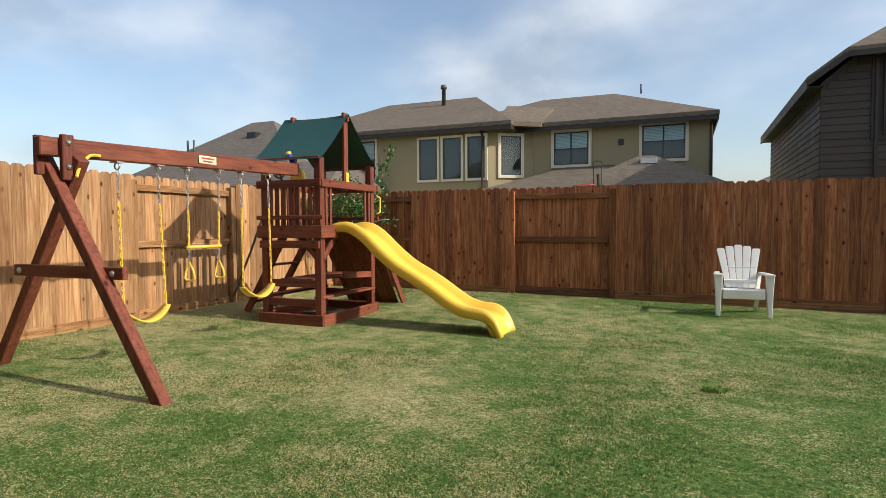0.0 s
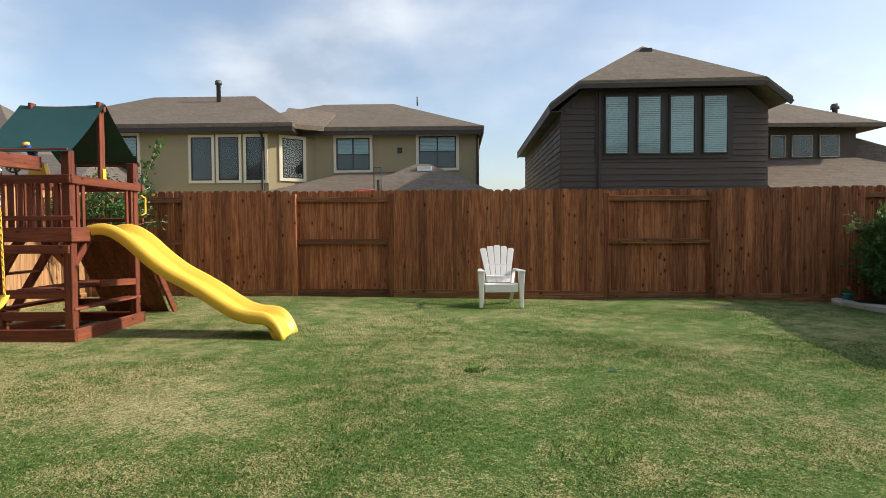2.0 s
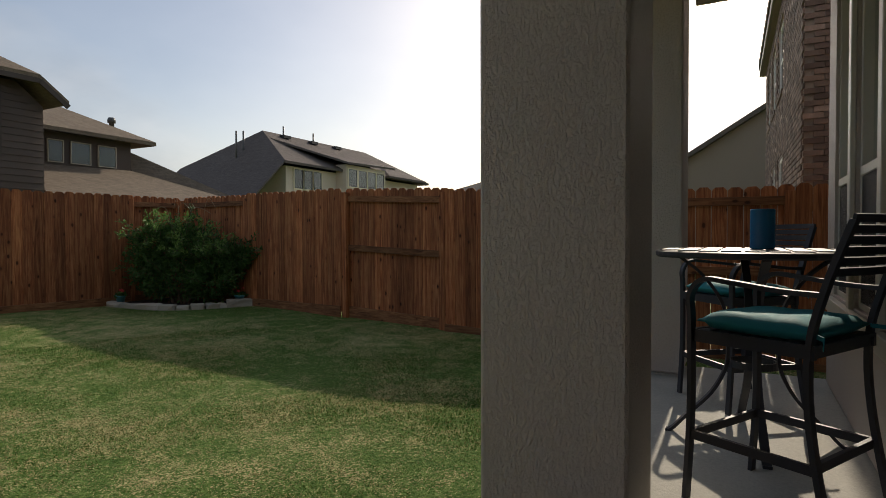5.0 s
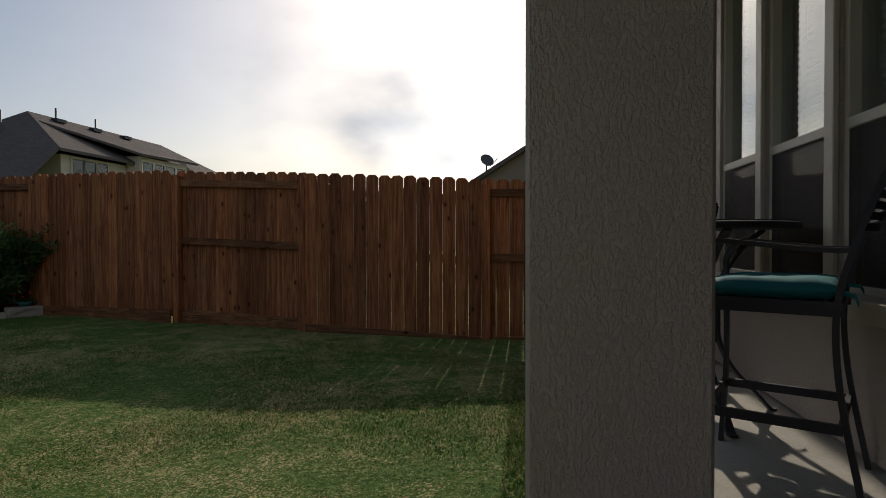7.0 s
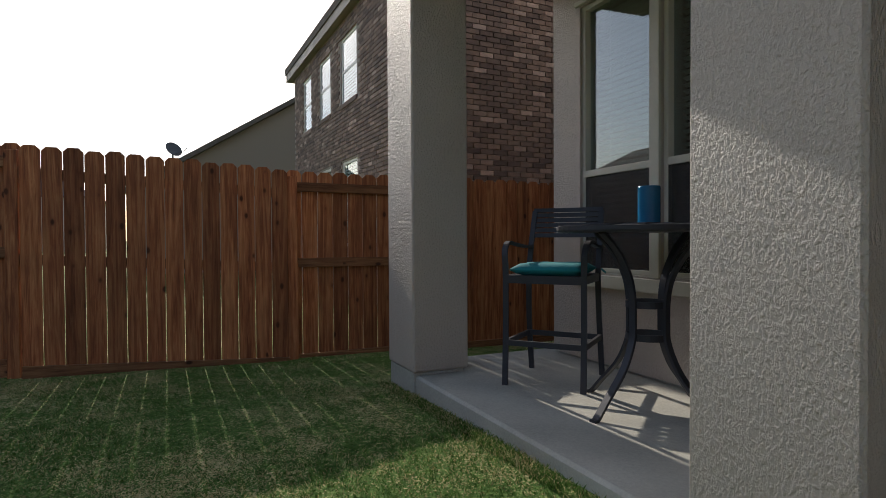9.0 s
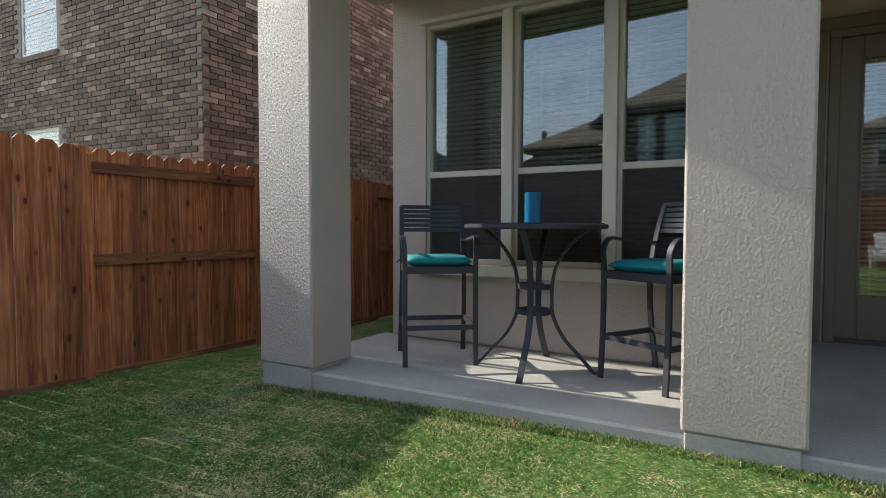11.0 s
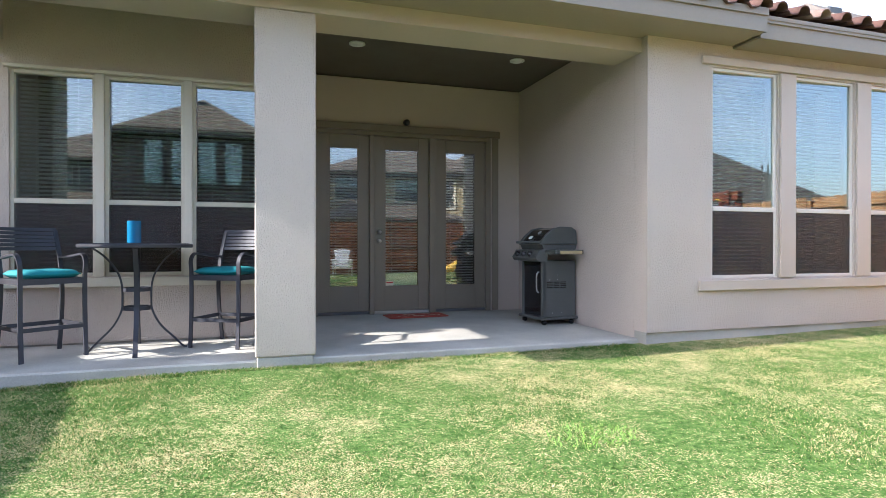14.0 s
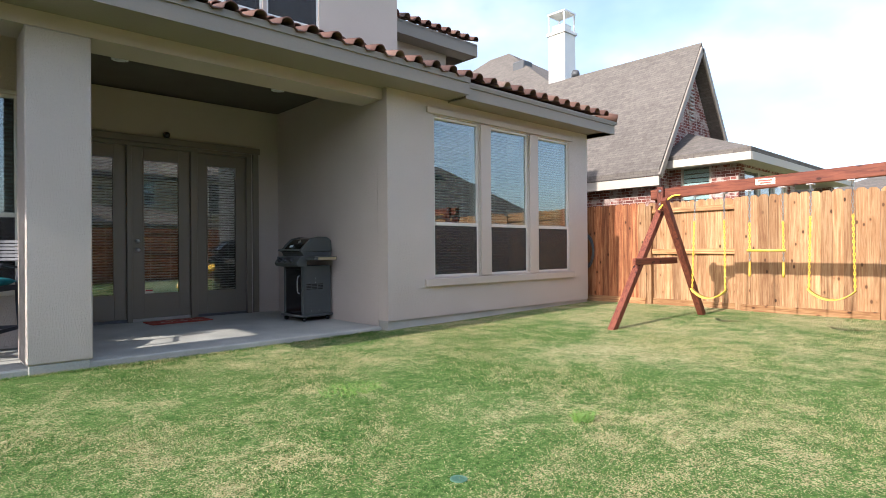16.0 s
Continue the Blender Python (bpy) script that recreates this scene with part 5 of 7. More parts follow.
def fence(name, label, p0, p1, inward, bays, top, base, gaps=(), pale=False, old=0.0):
    """A board fence from p0 to p1 whose bays show pickets (True) or the rail side (False). inward: the normal to the yard.
    bays: (start, end, shown) in metres along the fence; top and base: heights along it. old: up to there a pale fence has darker boards."""
    f = thing(name, label, "fence")
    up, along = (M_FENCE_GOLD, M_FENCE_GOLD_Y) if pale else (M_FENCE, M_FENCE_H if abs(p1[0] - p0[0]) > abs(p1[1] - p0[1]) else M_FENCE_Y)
    a, b = Vector(p0), Vector(p1)
    d = (b - a).normalized()
    n = Vector(inward)
    yaw = math.degrees(math.atan2(d.y, d.x))
    def at(s, off, z):
        p = a + d * s + n * off
        return Vector((p.x, p.y, z))
    for s0, s1, shown in bays:
        off = 0.045 if shown else -0.06
        gap = 0.0062 if any(g0 < (s0 + s1) / 2 < g1 for g0, g1 in gaps) else 0.002
        count = max(1, round((s1 - s0) / (PW + gap)))
        step = (s1 - s0) / count
        for i in range(count):
            s = s0 + (i + 0.5) * step
            zt, zb = interp(s, top), interp(s, base) + 0.02
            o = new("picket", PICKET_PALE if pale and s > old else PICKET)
            o.parent = f
            p = at(s, off + random.uniform(-0.003, 0.003), zb)
            o.matrix_basis = pose(p.x, p.y, p.z, random.uniform(-0.15, 0.15), random.uniform(-0.06, 0.06), yaw) @ Matrix.Diagonal(((step - gap) / PW, 1, (zt - zb + random.uniform(-0.008, 0.008)) / 1.75, 1))
        if not shown:
            for k, w in ((-0.15, 0.085), (-0.86, 0.085)):
                bm = B()
                plank(bm, at(s0, -0.02, interp(s0, top) + k), at(s1, -0.02, interp(s1, top) + k), 0.038, w)
                r = smooth_mod(part("rail", bm, along, f), 0.003, 1)
            for s in (s0 + 0.045, s1 - 0.045):
                bm = B()
                q = at(s, 0.0, interp(s, base) - 0.1)
                bx(bm, -0.045, -0.045, 0, 0.045, 0.045, interp(s, top) - 0.06 - q.z, pose(q.x, q.y, q.z, 0, 0, yaw), 0.004)
                part("post", bm, up, f)
        else:
            for k in (-0.22, -0.9):
                bm = B()
                plank(bm, at(s0, 0.015, interp(s0, top) + k), at(s1, 0.015, interp(s1, top) + k), 0.038, 0.085)
                part("rail", bm, along, f)
        bm = B()
        o2 = 0.07 if shown else -0.03
        plank(bm, at(s0 + 0.003, o2, interp(s0, base) - 0.02), at(s1 - 0.003, o2, interp(s1, base) - 0.02), 0.026, 0.25)
        smooth_mod(part("kick_board", bm, along, f), 0.003, 1)
    return f


fence("back_fence", "reddish brown cedar picket fence with dog-ear tops and exposed rails", (-8.35, 8.85, 0), (2.25, 8.85, 0), (0, -1, 0),
      [(0, 1.8, False), (1.8, 3.54, True), (3.54, 5.27, False), (5.27, 8.75, True), (8.75, 10.6, False)],
      [(0, 1.9), (10.6, 1.87)], [(0, 0.1), (3, 0.13), (7, 0.12), (10.6, 0.05)])
fence("corner_fence", "reddish brown cedar picket fence run to the corner bed", (2.25, 8.85, 0), (5.38, 8.5, 0), (-0.11, -0.994, 0),
      [(0, 2.15, True), (2.15, 3.15, False)], [(0, 1.87), (3.2, 1.89)], [(0, 0.05), (3.2, 0.03)])
fence("side_fence", "cedar picket fence in shade, pickets and rail bays", (5.38, 8.5, 0), (4.66, 2.54, 0), (-0.993, 0.12, 0),
      [(0, 1.98, False), (1.98, 4.18, True), (4.18, 6.0, False)], [(0, 1.89), (4.2, 1.86), (6, 1.78)], [(0, 0.03), (4.2, 0.04), (6, -0.02)])
fence("gate_fence", "cedar picket fence with daylight gaps between its pickets", (4.66, 2.54, 0), (4.60, -7.0, 0), (-1, 0, 0),
      [(0, 2.03, True), (2.03, 3.81, False), (3.81, 5.6, True), (5.6, 7.4, False), (7.4, 9.5, True)],
      [(0, 1.77), (2.0, 1.66), (3.8, 1.65), (9.5, 1.6)], [(0, -0.06), (2.0, -0.17), (3.8, -0.17), (9.5, -0.2)], gaps=((0.3, 1.9), (2.2, 3.4)))
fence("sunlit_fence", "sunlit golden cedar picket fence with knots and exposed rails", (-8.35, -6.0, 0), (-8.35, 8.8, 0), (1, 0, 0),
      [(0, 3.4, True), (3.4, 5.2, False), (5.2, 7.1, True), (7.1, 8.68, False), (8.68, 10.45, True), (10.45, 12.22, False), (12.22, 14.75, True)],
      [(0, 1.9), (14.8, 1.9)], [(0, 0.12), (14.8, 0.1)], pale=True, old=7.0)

# ---- play set ----
M_PLAY = wood("red_stained_timber", (0.10, 0.028, 0.018), (0.19, 0.055, 0.032), (0.27, 0.085, 0.048), "z", 0.15, True, 0.6, 0.2)
M_PLAY_X = wood("red_stained_timber_x", (0.10, 0.028, 0.018), (0.19, 0.055, 0.032), (0.27, 0.085, 0.048), "x", 0.15, True, 0.6, 0.2)
M_PLAY_Y = wood("red_stained_timber_y", (0.12, 0.034, 0.02), (0.22, 0.066, 0.036), (0.30, 0.1, 0.055), "y", 0.15, True, 0.6, 0.2)
M_YELLOW = surface("yellow_plastic", (0.85, 0.54, 0.07), 0.35, 0.06, 2, 50, 0.06)
M_BLUE = surface("blue_plastic", (0.03, 0.08, 0.4), 0.35, 0.06, 2, 50, 0.04)
M_CANVAS = surface("green_canvas", (0.008, 0.062, 0.062), 0.8, 0.12, 3, 220, 0.3, 0.003)
M_CHAIN = surface("galvanised_steel", (0.5, 0.5, 0.5), 0.35, 0.12, 8, 80, 0.05, metal=0.9)
M_MULCH = surface("dark_mulch", (0.035, 0.025, 0.02), 0.95, 0.4, 9, 45, 0.9, 0.03)
TX0, TX1, TY0, TY1 = -6.66, -5.80, 4.87, 6.14
GZ = 0.07
DECK = 1.20
TOWER_SHIFT = (-0.2, 0.2, 0.0)


def bar(name, a, b, w, h, mat, parent, up=(0, 0, 1), bev=0.006, label=""):
    bm = B()
    plank(bm, a, b, w, h, up, bev)
    return part(name, bm, mat, parent, label)


def build_tower():
    t = thing("play_tower", "red-stained timber play tower with a green canvas canopy", "play set", pose(*TOWER_SHIFT))
    P = 0.09
    corners = [(TX0, TY0), (TX1 - P, TY0), (TX0, TY1 - P), (TX1 - P, TY1 - P)]
    for x, y in corners:
        bar("post", (x + P / 2, y + P / 2, GZ - 0.03), (x + P / 2, y + P / 2, 2.06), P, P, M_PLAY, t, (1, 0, 0))
    ym = (TY0 + TY1) / 2
    for x in (TX0 + 0.02, TX1 - 0.06):
        bar("canopy_post", (x, ym, DECK + 0.5), (x, ym, 2.68), 0.04, 0.09, M_PLAY, t, (0, 1, 0))
    for x in (TX1 - 0.036,):
        bm = B()
        bx(bm, x, ym - 0.03, 1.78, x + 0.012, ym + 0.03, 1.93)
        part("bracket", bm, M_YELLOW, t, "yellow plastic bracket")
    # deck
    n = 6
    for i in range(n):
        y = TY0 + 0.1 + i * (TY1 - TY0 - 0.2) / n
        bar("deck_board", (TX0 + 0.02, y + 0.08, DECK), (TX1 - 0.02, y + 0.08, DECK), 0.165, 0.028, M_PLAY_X, t)
    for y in (TY0 - 0.02, TY1 + 0.02):
        bar("deck_beam", (TX0 - 0.02, y, DECK - 0.01), (TX1 + 0.02, y, DECK - 0.01), 0.036, 0.15, M_PLAY_X, t)
    for x in (TX0 - 0.02, TX1 + 0.02):
        bar("deck_beam", (x, TY0 - 0.04, DECK - 0.01), (x, TY1 + 0.04, DECK - 0.01), 0.036, 0.15, M_PLAY_Y, t)
    bar("deck_beam", (TX0, TY0 - 0.03, DECK - 0.16), (TX1, TY0 - 0.03, DECK - 0.16), 0.03, 0.09, M_PLAY_X, t)
    # rails and slats
    for z in (1.76, 1.36):
        for y in (TY0 - 0.018, TY1 + 0.018):
            bar("rail", (TX0 - 0.05, y, z), (TX1 + 0.05, y, z), 0.032, 0.09 if z > 1.5 else 0.05, M_PLAY_X, t)
    for x in (TX0 - 0.018, TX1 + 0.018):
        bar("rail", (x, TY0 - 0.05, 1.76), (x, TY1 + 0.05, 1.76), 0.032, 0.09, M_PLAY_Y, t)
    for i in range(7):
        x = TX0 + 0.14 + i * 0.095
        bar("slat", (x, TY0 + 0.015, DECK + 0.05), (x, TY0 + 0.015, 1.76), 0.045, 0.022, M_PLAY, t, (0, 1, 0), 0.003)
    for y in (TY0 + 0.13, TY0 + 0.22, TY1 - 0.24, TY1 - 0.14):
        bar("slat", (TX1 - 0.01, y, DECK + 0.05), (TX1 - 0.01, y, 1.76), 0.022, 0.045, M_PLAY, t, (0, 1, 0), 0.003)
    for i in range(9):
        y = TY0 + 0.16 + i * 0.115
        bar("slat", (TX0 + 0.012, y, DECK + 0.05), (TX0 + 0.012, y, 1.76), 0.022, 0.045, M_PLAY, t, (0, 1, 0), 0.003)
    # corner braces
    for x, sx in ((TX0 + P / 2, 1), (TX1 - P / 2, -1)):
        bar("brace", (x, TY0 + 0.02, 0.86), (x + sx * 0.26, TY0 + 0.02, 1.13), 0.035, 0.07, M_PLAY, t)
    bar("brace", (TX1 - 0.02, TY0 + 0.06, 0.86), (TX1 - 0.02, TY0 + 0.32, 1.13), 0.035, 0.07, M_PLAY, t)
    # base frame, benches
    for y in (TY0 - 0.02, TY1 + 0.02):
        bar("base_board", (TX0 - 0.04, y, GZ + 0.07), (TX1 + 0.04, y, GZ + 0.07), 0.036, 0.14, M_PLAY_X, t)
    for x in (TX0 - 0.02, TX1 + 0.02):
        bar("base_board", (x, TY0, GZ + 0.07), (x, TY1, GZ + 0.07), 0.036, 0.14, M_PLAY_Y, t)
    for z, xs in ((0.56, (-0.12, 0.04, 0.2)), (0.36, (0.42,)), (0.36, (-0.42,))):
        for dx in xs:
            bar("bench_board", (-6.23 + dx * 0.9, TY0 + 0.02, z + 0.05), (-6.23 + dx * 0.9, TY1 - 0.02, z + 0.05), 0.14, 0.03, M_PLAY_Y, t)
    for y in (TY0 + 0.03, TY1 - 0.03):
        bar("bench_rail", (TX0, y, 0.57), (TX1, y, 0.57), 0.03, 0.09, M_PLAY_X, t)
        bar("bench_rail", (TX0, y, 0.34), (TX1, y, 0.34), 0.03, 0.09, M_PLAY_X, t)
    bar("bench_rail", (TX1 - 0.02, TY0 + 0.5, 0.64), (TX1 - 0.02, TY1 - 0.02, 0.6), 0.03, 0.08, M_PLAY_Y, t)
    # canopy: two slopes with a sag, doubled cloth
    bm = B()
    m, k = 10, 8
    rows = []
    for side in (-1, 1):
        grid = []
        for i in range(m + 1):
            x = TX0 - 0.12 + (TX1 - TX0 + 0.12) * i / m
            col = []
            for j in range(k + 1):
                u = j / k
                y = ym + side * u * 0.69
                z = 2.66 - 0.62 * u - 0.03 * math.sin(math.pi * u) - 0.02 * math.sin(math.pi * i / m) * (1 - u)
                col.append((x + (0.05 * u if side < 0 else 0), y, z))
            grid.append(col)
        for off in (0, -0.006):
            vs = [[bm.verts.new((p[0], p[1], p[2] + off)) for p in c] for c in grid]
            for i in range(m):
                for j in range(k):
                    bm.faces.new((vs[i][j], vs[i + 1][j], vs[i + 1][j + 1], vs[i][j + 1]))
    part("canopy", bm, M_CANVAS, t, "dark green canvas canopy", True)
    bar("ridge_pole", (TX0 - 0.1, ym, 2.6), (TX1, ym, 2.6), 0.04, 0.06, M_PLAY_X, t)
    for s in (-1, 1):
        bar("eave_pole", (TX0 - 0.08, ym + s * 0.66, 2.06), (TX1 + 0.01, ym + s * 0.66, 2.06), 0.03, 0.03, M_PLAY_X, t)
    # ladder on the fence side
    for y in (TY0 + 0.5, TY0 + 1.05):
        bar("ladder_rail", (-7.35, y, GZ + 0.03), (TX0 - 0.02, y, DECK - 0.02), 0.036, 0.1, M_PLAY, t)
    for i in range(4):
        u = 0.16 + i * 0.22
        bar("ladder_rung", (-7.35 + u * 0.67, TY0 + 0.5, GZ + u * (DECK - GZ)), (-7.35 + u * 0.67, TY0 + 1.05, GZ + u * (DECK - GZ)), 0.09, 0.03, M_PLAY_Y, t)
    bm = B()
    tube(bm, [(-7.3, TY0 + 0.2, 0.35), (-7.0, TY0 + 0.2, 0.95), (-6.75, TY0 + 0.2, 1.5), (-6.72, TY0 + 0.2, 1.6)], 0.014, 8)
    part("hand_bar", bm, M_METAL_DARK, t)
    # climbing panel
    for i in range(6):
        x = TX0 + 0.06 + i * 0.135
        bar("climbing_board", (x, TY1 + 0.05, DECK - 0.03), (x, TY1 + 0.82, GZ + 0.02), 0.132, 0.025, M_PLAY_Y, t, (0, 0.8, 0.6))
    for x in (TX0 - 0.03, TX1 + 0.02):
        bar("panel_rail", (x, TY1 + 0.04, DECK - 0.02), (x, TY1 + 0.86, GZ), 0.036, 0.1, M_PLAY_Y, t)
    for y in (TY1 + 0.04,):
        bm = B()
        tube(bm, [(TX1, y + 0.02, 1.42), (TX1 + 0.02, y + 0.08, 1.45), (TX1 + 0.02, y + 0.08, 1.64), (TX1, y + 0.02, 1.67)], 0.014, 8)
        part("hand_grip", bm, M_YELLOW, t, "yellow plastic hand grip", True)
    # toy wheel and telescope
    bm = B()
    tube(bm, [(-6.42 + 0.09 * math.cos(a * 0.393), TY0 + 0.03 + 0.02, 1.93 + 0.09 * math.sin(a * 0.393)) for a in range(16)], 0.011, 6, True)
    for a in range(3):
        tube(bm, [(-6.42, TY0 + 0.05, 1.93), (-6.42 + 0.09 * math.cos(a * 2.09), TY0 + 0.05, 1.93 + 0.09 * math.sin(a * 2.09))], 0.009, 6)
    tube(bm, [(-6.42, TY0 + 0.05, 1.93), (-6.42, TY0 + 0.1, 1.8)], 0.014, 6)
    part("steering_wheel", bm, M_METAL_DARK, t, "toy steering wheel", True)
    sc = part("telescope", (lambda bm: (tube(bm, [(-6.13, TY0 + 0.06, 1.86), (-6.2, TY0 + 0.02, 2.02), (-6.24, TY0, 2.12)], [0.04, 0.034, 0.03], 10), bm)[1])(B()), M_BLUE, t, "blue toy telescope", True)
    bm = B()
    prism(bm, [(-6.26, 1.80), (-6.06, 1.80), (-6.09, 1.93), (-6.2, 1.95)], "y", TY0 + 0.03, TY0 + 0.09)
    part("telescope_mount", bm, M_YELLOW, t, "yellow toy telescope mount")
    bm = B()
    lathe(bm, [(0.033, 0), (0.036, 0.03), (0.03, 0.035)], 12)
    e = part("telescope_ring", bm, M_YELLOW, t, "", True)
    e.matrix_basis = pose(-6.235, TY0, 2.1, 0, -22, 0)
    bm = B()
    vs = []
    for i in range(13):
        vs.append([bm.verts.new((TX0 + 0.03 + (TX1 - TX0 - 0.06) * i / 12, TY0 + 0.03 + (TY1 - TY0 - 0.06) * j / 12, GZ + 0.03 + 0.05 * noise.noise((i * 0.6, j * 0.6, 3)))) for j in range(13)])
    for i in range(12):
        for j in range(12):
            bm.faces.new((vs[i][j], vs[i + 1][j], vs[i + 1][j + 1], vs[i][j + 1]))
    bx(bm, TX0 + 0.03, TY0 + 0.03, GZ - 0.1, TX1 - 0.03, TY1 - 0.03, GZ - 0.03)
    fill = part("sandbox_fill", bm, M_MULCH, None, "", True)
    fill.matrix_basis = pose(*TOWER_SHIFT)
    tagged(fill, "dark mulch filling the base of the play tower", "mulch", kind="stuff")


def build_slide():
    s = thing("slide", "bright yellow wavy plastic slide with rolled sides", "slide")
    prof = [(-5.85, 1.19), (-5.66, 1.21), (-5.48, 1.11), (-5.27, 0.9), (-5.08, 0.74), (-4.9, 0.63), (-4.72, 0.51), (-4.56, 0.39), (-4.42, 0.3), (-4.28, 0.255), (-4.14, 0.24), (-4.04, 0.175), (-3.96, 0.03)]
    prof = [(-6.05 + (x + 5.85) * 1.13, z) for x, z in prof]
    fine = []
    for i in range(len(prof) - 1):
        p0, p1, p2, p3 = prof[max(i - 1, 0)], prof[i], prof[i + 1], prof[min(i + 2, len(prof) - 1)]
        for j in range(3):
            t = j / 3
            fine.append(tuple(0.5 * (2 * p1[k] + (p2[k] - p0[k]) * t + (2 * p0[k] - 5 * p1[k] + 4 * p2[k] - p3[k]) * t * t + (3 * p1[k] - p0[k] - 3 * p2[k] + p3[k]) * t ** 3) for k in (0, 1)))
    fine.append(prof[-1])
    sect = [(y * 0.88, h) for y, h in [(-0.30, -0.02), (-0.315, 0.05), (-0.30, 0.095), (-0.27, 0.108), (-0.24, 0.09), (-0.215, 0.035), (-0.17, 0.005), (-0.08, 0.0), (0.08, 0.0), (0.17, 0.005), (0.215, 0.035), (0.24, 0.09), (0.27, 0.108), (0.30, 0.095), (0.315, 0.05), (0.30, -0.02)]]
    bm = B()
    n = len(fine)
    up, lo = [], []
    for i, (x, z) in enumerate(fine):
        a, b = fine[max(i - 1, 0)], fine[min(i + 1, n - 1)]
        d = Vector((b[0] - a[0], 0, b[1] - a[1])).normalized()
        nn = Vector((-d.z, 0, d.x))
        u = i / (n - 1)
        yc = 5.6 - 0.02 * u
        rise = 1.0 if u < 0.85 else 1.0 - 0.55 * (u - 0.85) / 0.15
        if u < 0.12:
            rise = 0.75 + 0.25 * u / 0.12
        up.append([bm.verts.new(Vector((x, yc + y, z)) + nn * (h * rise)) for y, h in sect])
        lo.append([bm.verts.new(Vector((x, yc + y * 0.93, z)) + nn * (h * rise - 0.02 if abs(y) < 0.25 else h * rise * 0.6 - 0.02)) for y, h in sect])
    m = len(sect)
    for i in range(n - 1):
        for j in range(m - 1):
            bm.faces.new((up[i][j], up[i + 1][j], up[i + 1][j + 1], up[i][j + 1]))
            bm.faces.new((lo[i][j], lo[i][j + 1], lo[i + 1][j + 1], lo[i + 1][j]))
        for j in (0, m - 1):
            bm.faces.new((up[i][j], lo[i][j], lo[i + 1][j], up[i + 1][j]))
    for i in (0, n - 1):
        for j in range(m - 1):
            bm.faces.new((up[i][j], up[i][j + 1], lo[i][j + 1], lo[i][j]))
    part("chute", bm, M_YELLOW, s, "", True)
    bm = B()
    prism(bm, [(-4.08, 0.18), (-3.99, 0.1), (-3.93, -0.02), (-3.99, -0.02)], "y", 5.36, 5.8)
    part("foot", bm, M_YELLOW, s)


def chain(bm, a, b, r, wire):
    a, b = Vector(a), Vector(b)
    n = max(2, int((b - a).length / (r * 2.6)))
    d = (b - a) / n
    for i in range(n):
        c = a + d * (i + 0.5)
        s = Vector((1, 0, 0)) if i % 2 else Vector((0, 1, 0))
        dn = d.normalized()
        s = (s - dn * s.dot(dn)).normalized()
        pts = [c + s * (math.cos(q * math.pi / 4) * r * 0.75) + dn * (math.sin(q * math.pi / 4) * r * 1.75) for q in range(8)]
        tube(bm, pts, wire, 5, True)


def beam_x(y):
    return -6.45 + (y - 2.2) * 0.05


def beam_z(y):
    return 1.845 + (y - 2.2) * 0.025


def hangers(parent, y, z_to, x_to, y_to, yellow_from):
    X, Z = beam_x(y), beam_z(y)
    bm = B()
    bx(bm, X - 0.045, y - 0.035, Z - 0.083, X + 0.045, y + 0.035, Z - 0.072)
    tube(bm, [(X + 0.03 * math.cos(q * 0.785), y, Z - 0.108 + 0.03 * math.sin(q * 0.785)) for q in range(8)], 0.007, 6, True)
    part("hanger", bm, M_CHAIN, parent, "galvanised hanger")
    top = Vector((X, y, Z - 0.138))
    end = Vector((x_to, y_to, z_to))
    mid = top + (end - top) * ((top.z - yellow_from) / (top.z - end.z))
    bm = B()
    chain(bm, top, mid, 0.014, 0.0038)
    part("chain", bm, M_CHAIN, parent, "bare steel chain")
    bm = B()
    chain(bm, mid, end, 0.013, 0.0052)
    part("coated_chain", bm, M_YELLOW, parent, "yellow coated chain")


